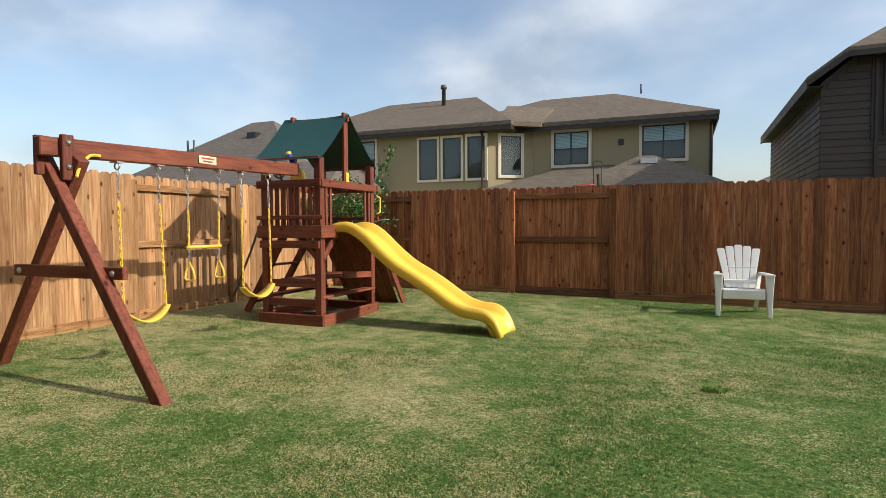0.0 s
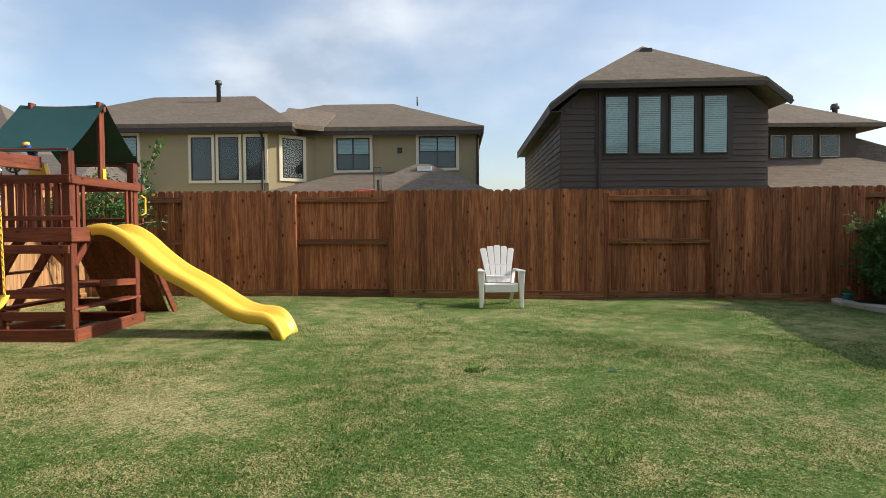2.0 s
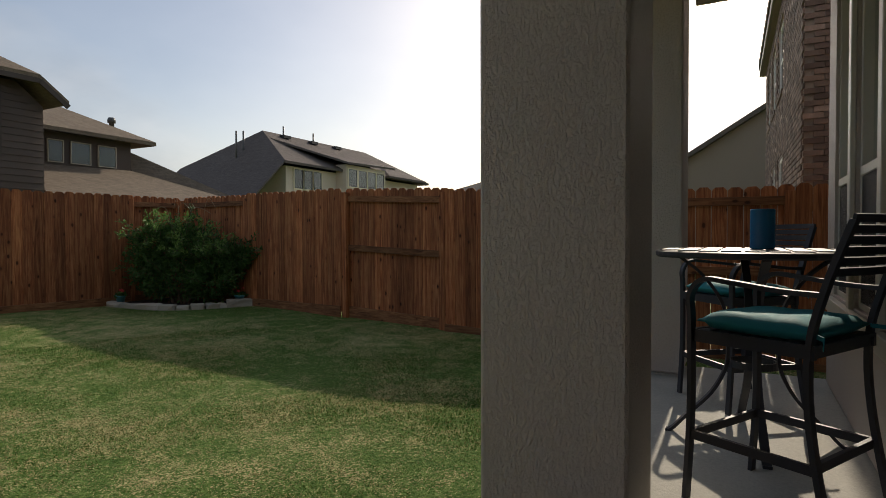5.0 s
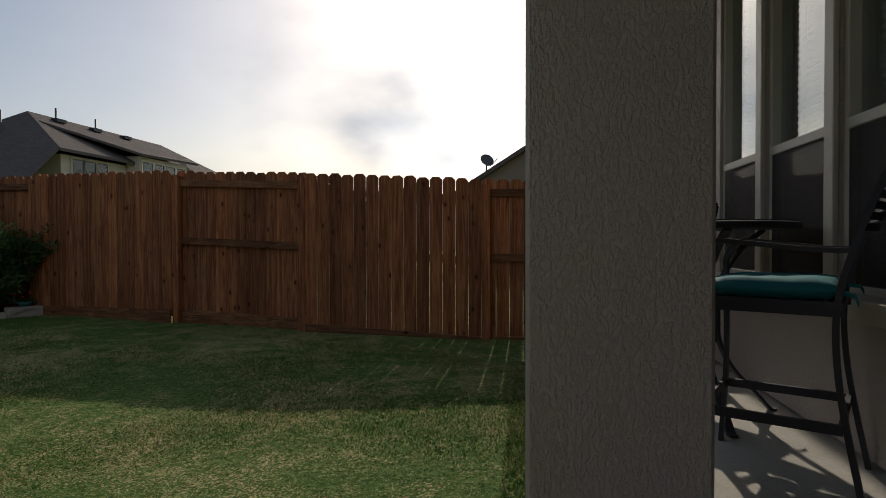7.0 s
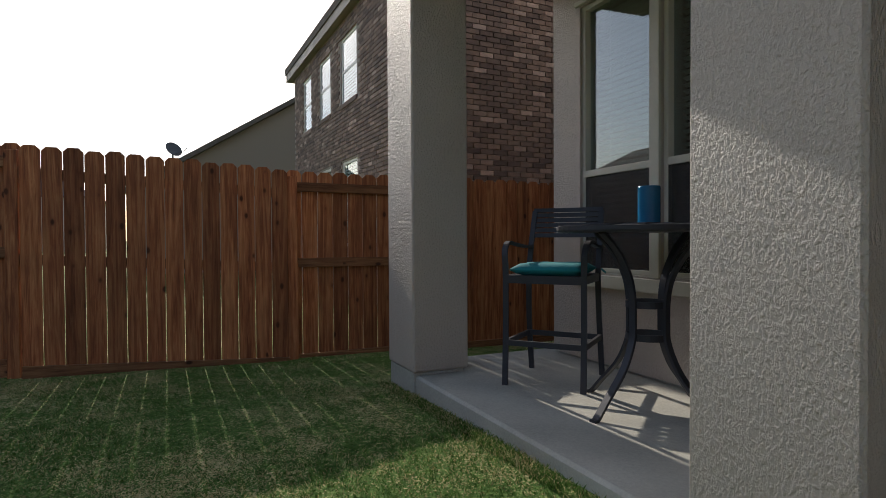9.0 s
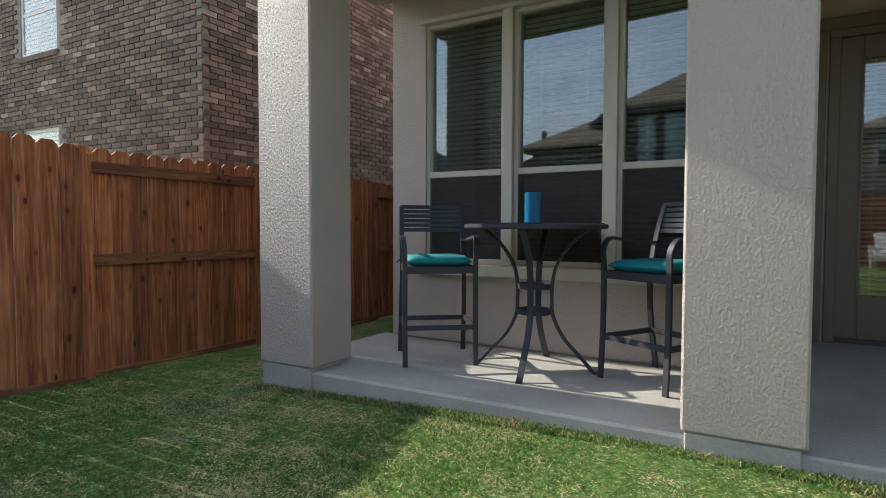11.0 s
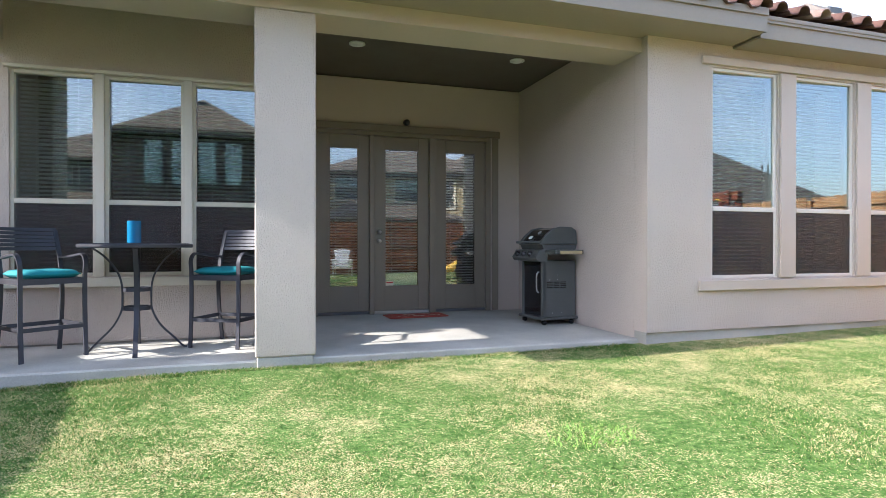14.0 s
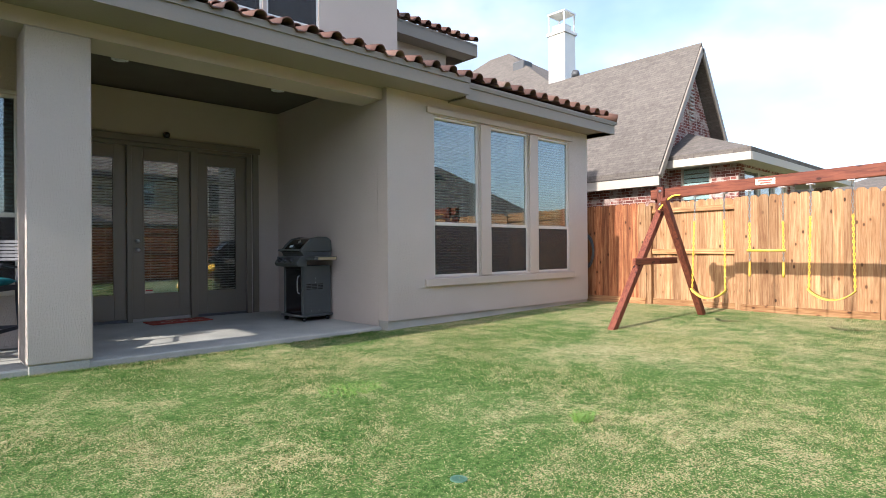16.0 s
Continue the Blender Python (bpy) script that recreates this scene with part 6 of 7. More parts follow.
def build_swing_frame():
    f = thing("swing_set", "red-stained timber swing beam on an A-frame", "swing set")
    bar("beam", (beam_x(2.18), 2.18, beam_z(2.18)), (beam_x(TY0 + 0.2), TY0 + 0.18, beam_z(TY0 + 0.2)), 0.085, 0.14, M_PLAY_Y, f, bev=0.008)
    X, Z = beam_x(2.35), beam_z(2.35)
    for sx, foot, dy in ((1, (-5.28, 2.22, 0.02), -0.02), (-1, (-7.42, 2.45, 0.1), 0.09)):
        top = Vector((X - sx * 0.13, 2.33 + dy, 1.77))
        bar("leg", foot, top, 0.09, 0.09, M_PLAY, f, (0, 1, 0), 0.006)
    bar("end_block", (X + 0.07, 2.35, 1.6), (X + 0.07, 2.35, 1.94), 0.09, 0.045, M_PLAY, f, (1, 0, 0))
    bar("end_block", (X - 0.07, 2.25, 1.64), (X - 0.07, 2.25, 1.93), 0.09, 0.045, M_PLAY, f, (1, 0, 0))
    bar("cross_brace", (-6.92, 2.3, 0.92), (-5.72, 2.3, 0.92), 0.045, 0.09, M_PLAY_X, f)
    for x, y, z in ((X + 0.094, 2.35, 1.88), (X + 0.094, 2.35, 1.7), (-6.84, 2.272, 0.92), (-5.82, 2.272, 0.92)):
        bm = B()
        lathe(bm, [(0.022, 0), (0.022, 0.006), (0.012, 0.01), (0.01, 0.016)], 12)
        b = part("bolt", bm, M_CHAIN, f, "", True)
        b.matrix_basis = pose(x, y, z, 0, 90, 0) if y > 2.3 else pose(x, y, z, 90)
    X, Z = beam_x(3.68), beam_z(3.68)
    bm = B()
    bx(bm, X + 0.046, 3.58, Z - 0.03, X + 0.053, 3.8, Z + 0.045, None, 0.002)
    part("plate", bm, M_CREAM, f, "small pale maker plate")
    bm = B()
    for k, z in ((0.03, 0.02), (0.05, -0.008)):
        bx(bm, X + 0.0535, 3.58 + k, Z + z - 0.008, X + 0.0545, 3.8 - k, Z + z + 0.008)
    part("plate_bars", bm, surface("plate_ink", (0.35, 0.06, 0.03), 0.5, 0.1, 5, 50, 0), f)
    bm = B()
    bx(bm, X - 0.053, 3.58, Z - 0.03, X - 0.046, 3.8, Z + 0.045, None, 0.002)
    part("plate", bm, M_CREAM, f)
    bm = B()
    tube(bm, spline([(X, 2.62, Z - 0.07), (X + 0.02, 2.52, Z - 0.08), (X + 0.05, 2.42, Z - 0.17), (X + 0.09, 2.36, Z - 0.26)], 4), 0.012, 6)
    part("strap", bm, M_YELLOW, f)
    for y0, y1, zs, sx in ((2.80, 3.18, 0.43, 0.05), (4.16, 4.56, 0.49, 0.02)):
        X = beam_x((y0 + y1) / 2)
        s = thing("swing", "yellow plastic belt swing on coated chains", "swing", group="belt swings")
        for y, yt in ((y0, y0 - 0.02), (y1, y1 + 0.02)):
            hangers(s, y, zs + 0.12, X + sx, yt, 1.45)
        bm = B()
        k = 14
        a, b = [], []
        for i in range(k + 1):
            u = i / k
            y = y0 - 0.03 + (y1 - y0 + 0.06) * u
            z = zs + 0.12 - 0.115 * math.sin(math.pi * u) ** 0.8
            w = 0.045 + 0.035 * math.sin(math.pi * u)
            a.append([bm.verts.new((X + sx + q * w, y, z + h)) for q, h in ((-1, 0), (1, 0), (1, 0.012), (-1, 0.012))])
        for i in range(k):
            for j in range(4):
                bm.faces.new((a[i][j], a[i][(j + 1) % 4], a[i + 1][(j + 1) % 4], a[i + 1][j]))
        bm.faces.new(a[0])
        bm.faces.new(a[-1][::-1])
        part("seat", bm, M_YELLOW, s, "", True)
    X = beam_x(3.67)
    s = thing("trapeze_bar", "yellow trapeze bar with two triangular rings", "swing")
    for y in (3.49, 3.865):
        hangers(s, y, 1.08, X, y, 1.4)
        bm = B()
        chain(bm, (X, y, 1.05), (X, y, 0.91), 0.012, 0.0038)
        part("ring_chain", bm, M_CHAIN, s)
        bm = B()
        tube(bm, [(X, y, 0.92), (X + 0.036, y + 0.01, 0.83), (X + 0.05, y + 0.012, 0.77), (X + 0.026, y + 0.006, 0.745), (X - 0.026, y - 0.006, 0.745), (X - 0.05, y - 0.012, 0.77), (X - 0.036, y - 0.01, 0.83)], 0.012, 8, True)
        part("ring", bm, M_YELLOW, s, "", True)
    bm = B()
    tube(bm, [(X, 3.46, 1.06), (X, 3.89, 1.06)], 0.016, 10)
    part("bar", bm, M_YELLOW, s, "", True)


build_tower()
build_slide()
build_swing_frame()

# ---- adirondack chair ----
M_WHITE = surface("white_plastic", (0.8, 0.8, 0.78), 0.4, 0.03, 2, 60, 0.03)


def build_lawn_chair():
    c = thing("adirondack_chair", "white plastic adirondack chair with a slatted fan back", "chair", pose(-1.39, 8.02, ground_z(-1.4, 8) + 0.005, 0, 0, 3) @ Matrix.Diagonal((0.9, 0.93, 0.96, 1)))
    # local: faces -y, width in x
    for i in range(5):
        u = (i - 2) * 0.085
        bm = B()
        base, top = u * 0.9, u * 1.42
        h = 0.95 - 0.03 * abs(i - 2) ** 1.5 * 0.6
        w0, w1 = 0.036, 0.056
        pts = [(base - w0, 0.36), (base + w0, 0.36), (top + w1, h - 0.02), (top + w1 - 0.015, h), (top - w1 + 0.015, h), (top - w1, h - 0.02)]
        vs = []
        for d in (0, 0.02):
            vs.append([bm.verts.new((x, 0.02 + (z - 0.36) * 0.42 + d, z)) for x, z in pts])
        bm.faces.new(vs[0])
        bm.faces.new(vs[1][::-1])
        for k in range(6):
            bm.faces.new((vs[0][k], vs[0][(k + 1) % 6], vs[1][(k + 1) % 6], vs[1][k]))
        smooth_mod(part("back_slat", bm, M_WHITE, c), 0.006, 2)
    bm = B()
    plank(bm, (-0.22, 0.15, 0.62), (0.22, 0.15, 0.62), 0.02, 0.05, (0, -0.3, 1))
    plank(bm, (-0.21, 0.06, 0.42), (0.21, 0.06, 0.42), 0.03, 0.1, (0, -0.3, 1))
    part("back_rail", bm, M_WHITE, c)
    bm = B()
    prism(bm, [(-0.36, 0.36), (-0.33, 0.385), (0.06, 0.31), (0.06, 0.285), (-0.32, 0.355), (-0.345, 0.24), (-0.36, 0.24)], "x", -0.27, 0.27)
    smooth_mod(part("seat", bm, M_WHITE, c), 0.008, 2)
    for s in (-1, 1):
        bm = B()
        vs = [[(s * 0.27, -0.37), (s * 0.39, -0.37), (s * 0.385, -0.2), (s * 0.33, 0.16), (s * 0.26, 0.18), (s * 0.29, -0.1)]]
        prism(bm, vs[0] if s > 0 else vs[0][::-1], "z", 0.545, 0.575)
        smooth_mod(part("arm", bm, M_WHITE, c), 0.008, 2)
        bm = B()
        prism(bm, [(s * 0.275, 0.55), (s * 0.385, 0.55), (s * 0.37, 0.3), (s * 0.36, 0.0), (s * 0.305, 0.0), (s * 0.29, 0.3)][::s], "y", -0.36, -0.29)
        smooth_mod(part("front_leg", bm, M_WHITE, c), 0.008, 2)
        bm = B()
        plank(bm, (s * 0.25, 0.0, 0.33), (s * 0.25, 0.34, 0.0), 0.045, 0.07)
        part("rear_leg", bm, M_WHITE, c)
        bm = B()
        plank(bm, (s * 0.27, 0.12, 0.55), (s * 0.24, 0.1, 0.34), 0.03, 0.06)
        part("arm_brace", bm, M_WHITE, c)


build_lawn_chair()

# ---- patio set ----
M_IRON = surface("slate_powder_coat", (0.042, 0.044, 0.055), 0.52, 0.12, 6, 90, 0.12, 0.002, metal=0.2)
M_TEAL = surface("teal_cushion", (0.01, 0.22, 0.25), 0.8, 0.1, 5, 300, 0.3, 0.002)
M_BLUEGLASS = surface("blue_candle", (0.015, 0.17, 0.33), 0.15, 0.1, 3, 30, 0)


def strip(bm, pts, w, t, side):
    """A flat bar swept along points: w across `side`, t thick."""
    pts = [Vector(p) for p in pts]
    side = Vector(side).normalized()
    rings = []
    for i, p in enumerate(pts):
        d = (pts[min(i + 1, len(pts) - 1)] - pts[max(i - 1, 0)]).normalized()
        n = side.cross(d).normalized()
        rings.append([bm.verts.new(p + side * a * w / 2 + n * b * t / 2) for a, b in ((-1, -1), (1, -1), (1, 1), (-1, 1))])
    for a, b in zip(rings, rings[1:]):
        for k in range(4):
            bm.faces.new((a[k], a[(k + 1) % 4], b[(k + 1) % 4], b[k]))
    bm.faces.new(rings[0][::-1])
    bm.faces.new(rings[-1])


def build_bar_chair():
    """Local: faces -y, seat 0.70 high."""
    c = thing("bar_chair", "dark slate metal bar chair with slatted back and teal cushion", "chair", group="bar chairs")
    W, D = 0.25, 0.23
    for s in (-1, 1):
        bm = B()
        strip(bm, spline([(s * W, -D - 0.02, 0), (s * W, -D, 0.35), (s * W, -D, 0.72), (s * (W + 0.005), -D + 0.0, 0.84), (s * (W + 0.01), -D + 0.06, 0.905), (s * (W + 0.01), -D + 0.17, 0.90), (s * W, 0.12, 0.88), (s * (W - 0.01), D + 0.02, 0.875)]), 0.035, 0.018, (1, 0, 0))
        part("front_leg_and_arm", bm, M_IRON, c)
        bm = B()
        strip(bm, spline([(s * W, D + 0.06, 0), (s * (W - 0.005), D - 0.01, 0.4), (s * (W - 0.01), D - 0.02, 0.68), (s * (W - 0.01), D + 0.03, 0.9), (s * (W - 0.015), D + 0.11, 1.13)]), 0.035, 0.02, (1, 0, 0))
        part("rear_leg", bm, M_IRON, c)
        bm = B()
        strip(bm, [(s * W, -D, 0.27), (s * W, D, 0.27)], 0.018, 0.035, (1, 0, 0))
        part("side_stretcher", bm, M_IRON, c)
        bm = B()
        strip(bm, [(s * (W - 0.01), -D, 0.675), (s * (W - 0.01), D, 0.675)], 0.02, 0.05, (1, 0, 0))
        part("seat_rail", bm, M_IRON, c)
    for y, z, h in ((-D, 0.27, 0.035), (D - 0.005, 0.27, 0.035), (-D, 0.675, 0.05), (D - 0.02, 0.675, 0.05)):
        bm = B()
        strip(bm, [(-W + 0.01, y, z), (W - 0.01, y, z)], 0.018, h, (0, 1, 0))
        part("stretcher", bm, M_IRON, c)
    for i in range(7):
        y = -D + 0.04 + i * 0.066
        bm = B()
        strip(bm, [(-W + 0.01, y, 0.692), (W - 0.01, y, 0.692)], 0.045, 0.012, (0, 1, 0))
        part("seat_slat", bm, M_IRON, c)
    for i in range(6):
        z = 0.955 + i * 0.036
        y = D + 0.03 + (z - 0.9) / 0.23 * 0.08
        bm = B()
        strip(bm, [(-W + 0.005 + (2 * W - 0.01) * k / 8, y + 0.035 * math.sin(math.pi * k / 8), z) for k in range(9)], 0.028, 0.012, (0, 0.25, 1))
        part("back_slat", bm, M_IRON, c)
    # cushion
    bm = B()
    n = 12
    g = []
    for lay in (1, -1):
        rows = []
        for i in range(n + 1):
            r = []
            for j in range(n + 1):
                u, v = 2 * i / n - 1, 2 * j / n - 1
                e = (1 - u ** 6) * (1 - v ** 6)
                r.append(bm.verts.new((u * 0.235 * (1 - 0.03 * v * v), v * 0.225 * (1 - 0.03 * u * u), 0.735 + lay * (0.004 + 0.036 * e ** 0.5) + (0.006 * noise.noise((u * 3, v * 3, 1)) if lay > 0 else 0))))
            rows.append(r)
        for i in range(n):
            for j in range(n):
                bm.faces.new((rows[i][j], rows[i + 1][j], rows[i + 1][j + 1], rows[i][j + 1]))
        g.append(rows)
    edge = [(i, 0) for i in range(n)] + [(n, j) for j in range(n)] + [(n - i, n) for i in range(n)] + [(0, n - j) for j in range(n)]
    for a, b in zip(edge, edge[1:] + edge[:1]):
        bm.faces.new((g[0][a[0]][a[1]], g[0][b[0]][b[1]], g[1][b[0]][b[1]], g[1][a[0]][a[1]]))
    cu = part("cushion", bm, M_TEAL, c, "teal fabric seat cushion", True)
    for s in (-1, 1):
        bm = B()
        strip(bm, [(s * 0.22, D - 0.01, 0.73), (s * 0.25, D + 0.03, 0.725), (s * 0.28, D + 0.04, 0.70)], 0.016, 0.004, (0, 0, 1))
        part("tie", bm, M_TEAL, cu)
    return c


chair = build_bar_chair()
chair.matrix_world = pose(2.31, -0.80, SLAB, 0, 0, 180 + 38)
copy_thing(chair, pose(0.77, -0.97, SLAB, 0, 0, 180 - 29))


def build_table():
    t = thing("bar_table", "round dark metal bar table with curved legs", "table", pose(1.57, -0.88, SLAB))
    bm = B()
    lathe(bm, [(0.40, 0.965), (0.475, 0.965), (0.485, 0.975), (0.485, 0.995), (0.47, 1.0), (0.02, 1.0)], 48)
    part("tabletop", bm, M_IRON, t, "", False)
    bm = B()
    for i in range(9):
        y = -0.4 + i * 0.1
        w = math.sqrt(0.45 ** 2 - y * y)
        bx(bm, -w, y - 0.042, 1.0015, w, y + 0.042, 1.006)
    part("top_slats", bm, M_IRON, t)
    for k in range(4):
        a = radians(90 * k + 8)
        c, s = math.cos(a), math.sin(a)
        pr = [(0.36, 0.962), (0.25, 0.87), (0.16, 0.74), (0.125, 0.62), (0.12, 0.48), (0.13, 0.37), (0.2, 0.23), (0.32, 0.1), (0.40, 0.012), (0.43, 0.006)]
        bm = B()
        strip(bm, spline([(r * c, r * s, z) for r, z in pr]), 0.04, 0.016, (-s, c, 0))
        part("leg", bm, M_IRON, t)
    for z in (0.575, 0.40):
        bm = B()
        rings = [[bm.verts.new((r * math.cos(q * math.pi / 14), r * math.sin(q * math.pi / 14), z + h)) for q in range(28)] for r, h in ((0.105, -0.018), (0.115, -0.018), (0.115, 0.018), (0.105, 0.018))]
        for a, b in zip(rings, rings[1:] + rings[:1]):
            for q in range(28):
                bm.faces.new((a[q], a[(q + 1) % 28], b[(q + 1) % 28], b[q]))
        part("ring", bm, M_IRON, t)


build_table()
o = thing("candle_jar", "blue glass candle jar on the bar table", "candle", pose(1.60, -0.92, SLAB + 1.007))
bm = B()
lathe(bm, [(0.055, 0), (0.06, 0.006), (0.06, 0.205), (0.057, 0.21), (0.053, 0.207), (0.053, 0.175), (0.01, 0.175)], 56)
part("jar", bm, M_BLUEGLASS, o, "", False)

# door mat
M_MAT = surface("rust_red_mat", (0.36, 0.06, 0.035), 0.95, 0.2, 6, 160, 0.6, 0.006)
o = thing("door_mat", "rust red coir door mat with pale lettering marks", "mat", pose(-1.6, -2.62, SLAB + 0.002, 0, 0, 3))
bm = B()
bx(bm, -0.42, -0.2, 0, 0.42, 0.2, 0.016, None, 0.005)
part("mat", bm, M_MAT, o)
for k in range(5):
    y = 0.08 if k < 3 else -0.08
    x0 = -0.33 + (k % 3) * 0.22 + (0.1 if k > 2 else 0)
    bm = B()
    strip(bm, spline([(x0, y, 0.018), (x0 + 0.05, y + 0.03, 0.018), (x0 + 0.1, y - 0.02, 0.018), (x0 + 0.17, y + 0.01, 0.018)], 4), 0.012, 0.002, (0, 1, 0))
    part("script_mark", bm, M_CREAM, o)

# ---- grill ----
M_GRILL = surface("grey_enamel", (0.085, 0.09, 0.085), 0.45, 0.08, 4, 80, 0.05)
M_GRILL_BLACK = surface("black_enamel", (0.012, 0.012, 0.014), 0.12, 0.1, 4, 60, 0)
M_SHELF_EDGE = surface("shelf_edge_tan", (0.45, 0.36, 0.2), 0.5, 0.08, 4, 60, 0)


def build_grill():
    """Local: front faces +x, width along y."""
    g = thing("gas_grill", "grey and black gas grill cart with three knobs", "grill", pose(-3.04, -1.5, SLAB, 0, 0, 5))
    W = 0.25
    bm = B()
    bx(bm, -0.27, -W, 0.10, 0.21, -W + 0.03, 0.80)
    bx(bm, -0.27, W - 0.03, 0.10, 0.21, W, 0.80)
    bx(bm, -0.27, -W + 0.03, 0.10, -0.25, W - 0.03, 0.80)
    bx(bm, 0.16, -W, 0.10, 0.213, -W + 0.05, 0.80)
    bx(bm, 0.16, W - 0.05, 0.10, 0.213, W, 0.80)
    smooth_mod(part("cabinet", bm, M_GRILL, g), 0.008, 2)
    bm = B()
    bx(bm, -0.3, -W - 0.03, 0.065, 0.25, W + 0.03, 0.098, None, 0.01)
    part("base_shelf", bm, M_GRILL, g)
    bm = B()
    bx(bm, 0.185, -W + 0.053, 0.115, 0.205, W - 0.053, 0.74, None, 0.005)
    d = part("door", bm, M_GRILL_BLACK, g, "glossy black door")
    bm = B()
    tube(bm, spline([(0.205, W - 0.1, 0.4), (0.235, W - 0.1, 0.43), (0.24, W - 0.1, 0.53), (0.235, W - 0.1, 0.63), (0.205, W - 0.1, 0.66)], 4), 0.009, 8)
    part("handle", bm, M_CHAIN, d, "bright steel handle", True)
    for zz, n in ((0.46, 3),):
        for r in range(4):
            for k in range(n):
                bm = B()
                bx(bm, -0.13 + k * 0.1, W + 0.0005, zz + r * 0.022, -0.045 + k * 0.1, W + 0.0025, zz + 0.012 + r * 0.022)
                part("vent_slot", bm, M_GRILL_BLACK, g)
    for z in (0.2, 0.26, 0.32, 0.38):
        bm = B()
        bx(bm, -0.16, W, z, 0.15, W + 0.003, z + 0.012, None, 0.001)
        part("side_rib", bm, M_GRILL, g)
    for x, z in ((0.0, 0.62), (0.0, 0.56), (0.11, 0.56), (0.07, 0.15), (-0.06, 0.15)):
        bm = B()
        lathe(bm, [(0.006, 0), (0.004, 0.003)], 8)
        b = part("screw", bm, M_CHAIN, g)
        b.matrix_basis = pose(x, W, z, -90)
    # control panel
    bm = B()
    prism(bm, [(0.16, 0.78), (0.30, 0.80), (0.33, 0.84), (0.27, 0.93), (0.14, 0.95)], "y", -W - 0.06, W + 0.02)
    smooth_mod(part("control_panel", bm, M_GRILL, g), 0.008, 2)
    for k in (-0.17, -0.02, 0.13):
        bm = B()
        lathe(bm, [(0.036, 0), (0.034, 0.008), (0.026, 0.01), (0.024, 0.035), (0.01, 0.038)], 18)
        b = part("knob", bm, M_GRILL_BLACK, g, "black control knob", True)
        b.matrix_basis = pose(0.305, k - 0.02, 0.88, 0, 62, 0)
    # fire box and lid
    bm = B()
    prism(bm, [(-0.26, 0.93), (0.2, 0.93), (0.23, 1.0), (-0.28, 1.0)], "y", -W - 0.01, W + 0.01)
    part("fire_box", bm, M_GRILL, g)
    lid = [(0.26, 1.0), (0.25, 1.03), (0.17, 1.12), (0.07, 1.2), (-0.05, 1.225), (-0.2, 1.22), (-0.27, 1.18), (-0.29, 1.005)]
    for a, b, m, nm in ((-W - 0.02, -W + 0.03, M_GRILL, "lid_end"), (W - 0.03, W + 0.02, M_GRILL, "lid_end")):
        bm = B()
        prism(bm, lid, "y", a, b)
        smooth_mod(part(nm, bm, m, g), 0.012, 3)
    bm = B()
    prism(bm, [(0.25, 1.005), (0.235, 1.03), (0.16, 1.11), (0.065, 1.185), (-0.05, 1.212), (-0.2, 1.208), (-0.26, 1.175), (-0.28, 1.01)], "y", -W + 0.031, W - 0.031)
    lidp = smooth_mod(part("lid", bm, M_GRILL_BLACK, g, "glossy black lid"), 0.01, 3)
    bm = B()
    tube(bm, [(0.24, -W + 0.01, 1.03), (0.30, -W + 0.02, 1.03), (0.31, 0, 1.03), (0.30, W - 0.02, 1.03), (0.24, W - 0.01, 1.03)], 0.016, 8)
    part("lid_handle", bm, M_GRILL, lidp, "", True)
    bm = B()
    lathe(bm, [(0.028, 0), (0.028, 0.006), (0.01, 0.008)], 16)
    b = part("gauge", bm, M_CHAIN, lidp, "round steel gauge", True)
    b.matrix_basis = pose(0.128, 0.05, 1.148, 0, 45, 0)
    bm = B()
    bx(bm, -0.03, -0.035, 0, 0.015, 0.035, 0.004)
    b = part("badge", bm, M_BLIND_PALE, lidp, "small blue-grey badge")
    b.matrix_basis = pose(0.205, -0.05, 1.082, 0, 48, 0)
    # side shelves
    for s in (1, -1):
        bm = B()
        y0, y1 = (W + 0.02, W + 0.27) if s > 0 else (-W - 0.2, -W - 0.01)
        bx(bm, -0.2, y0, 0.885, 0.2, y1, 0.935, None, 0.01)
        sh = part("side_shelf", bm, M_GRILL, g)
        bm = B()
        bx(bm, -0.17, y1 + 0.0005, 0.89, 0.14, y1 + 0.006, 0.925)
        part("shelf_edge", bm, M_SHELF_EDGE if s > 0 else M_GRILL, sh)
    for x in (-0.22, 0.18):
        for y in (-W + 0.02, W - 0.02):
            bm = B()
            lathe(bm, [(0.012, -0.018), (0.03, -0.016), (0.03, 0.016), (0.012, 0.018)], 16)
            b = part("caster", bm, M_GRILL_BLACK, g, "", True)
            b.matrix_basis = pose(x, y, 0.031, 90, 0, 0)


build_grill()

# ---- plants ----
M_BUSH = leaf("bush_leaf", (0.02, 0.06, 0.016), (0.11, 0.22, 0.055), 0.35)
# lighter leaf colour that paints sunlit highlights on the bush
M_BUSH_LIT = leaf("bush_lit_leaf", (0.06, 0.15, 0.03), (0.24, 0.38, 0.1), 0.4)
M_STALK = surface("dry_stalk", (0.3, 0.22, 0.13), 0.8, 0.2, 6, 40, 0)
M_TREE = leaf("tree_leaf", (0.03, 0.08, 0.02), (0.1, 0.2, 0.04), 0.3)
M_BARK = surface("pale_bark", (0.42, 0.36, 0.28), 0.85, 0.2, 8, 60, 0.4)
M_TWIG = surface("brown_twig", (0.12, 0.08, 0.05), 0.85, 0.2, 8, 60, 0.3)


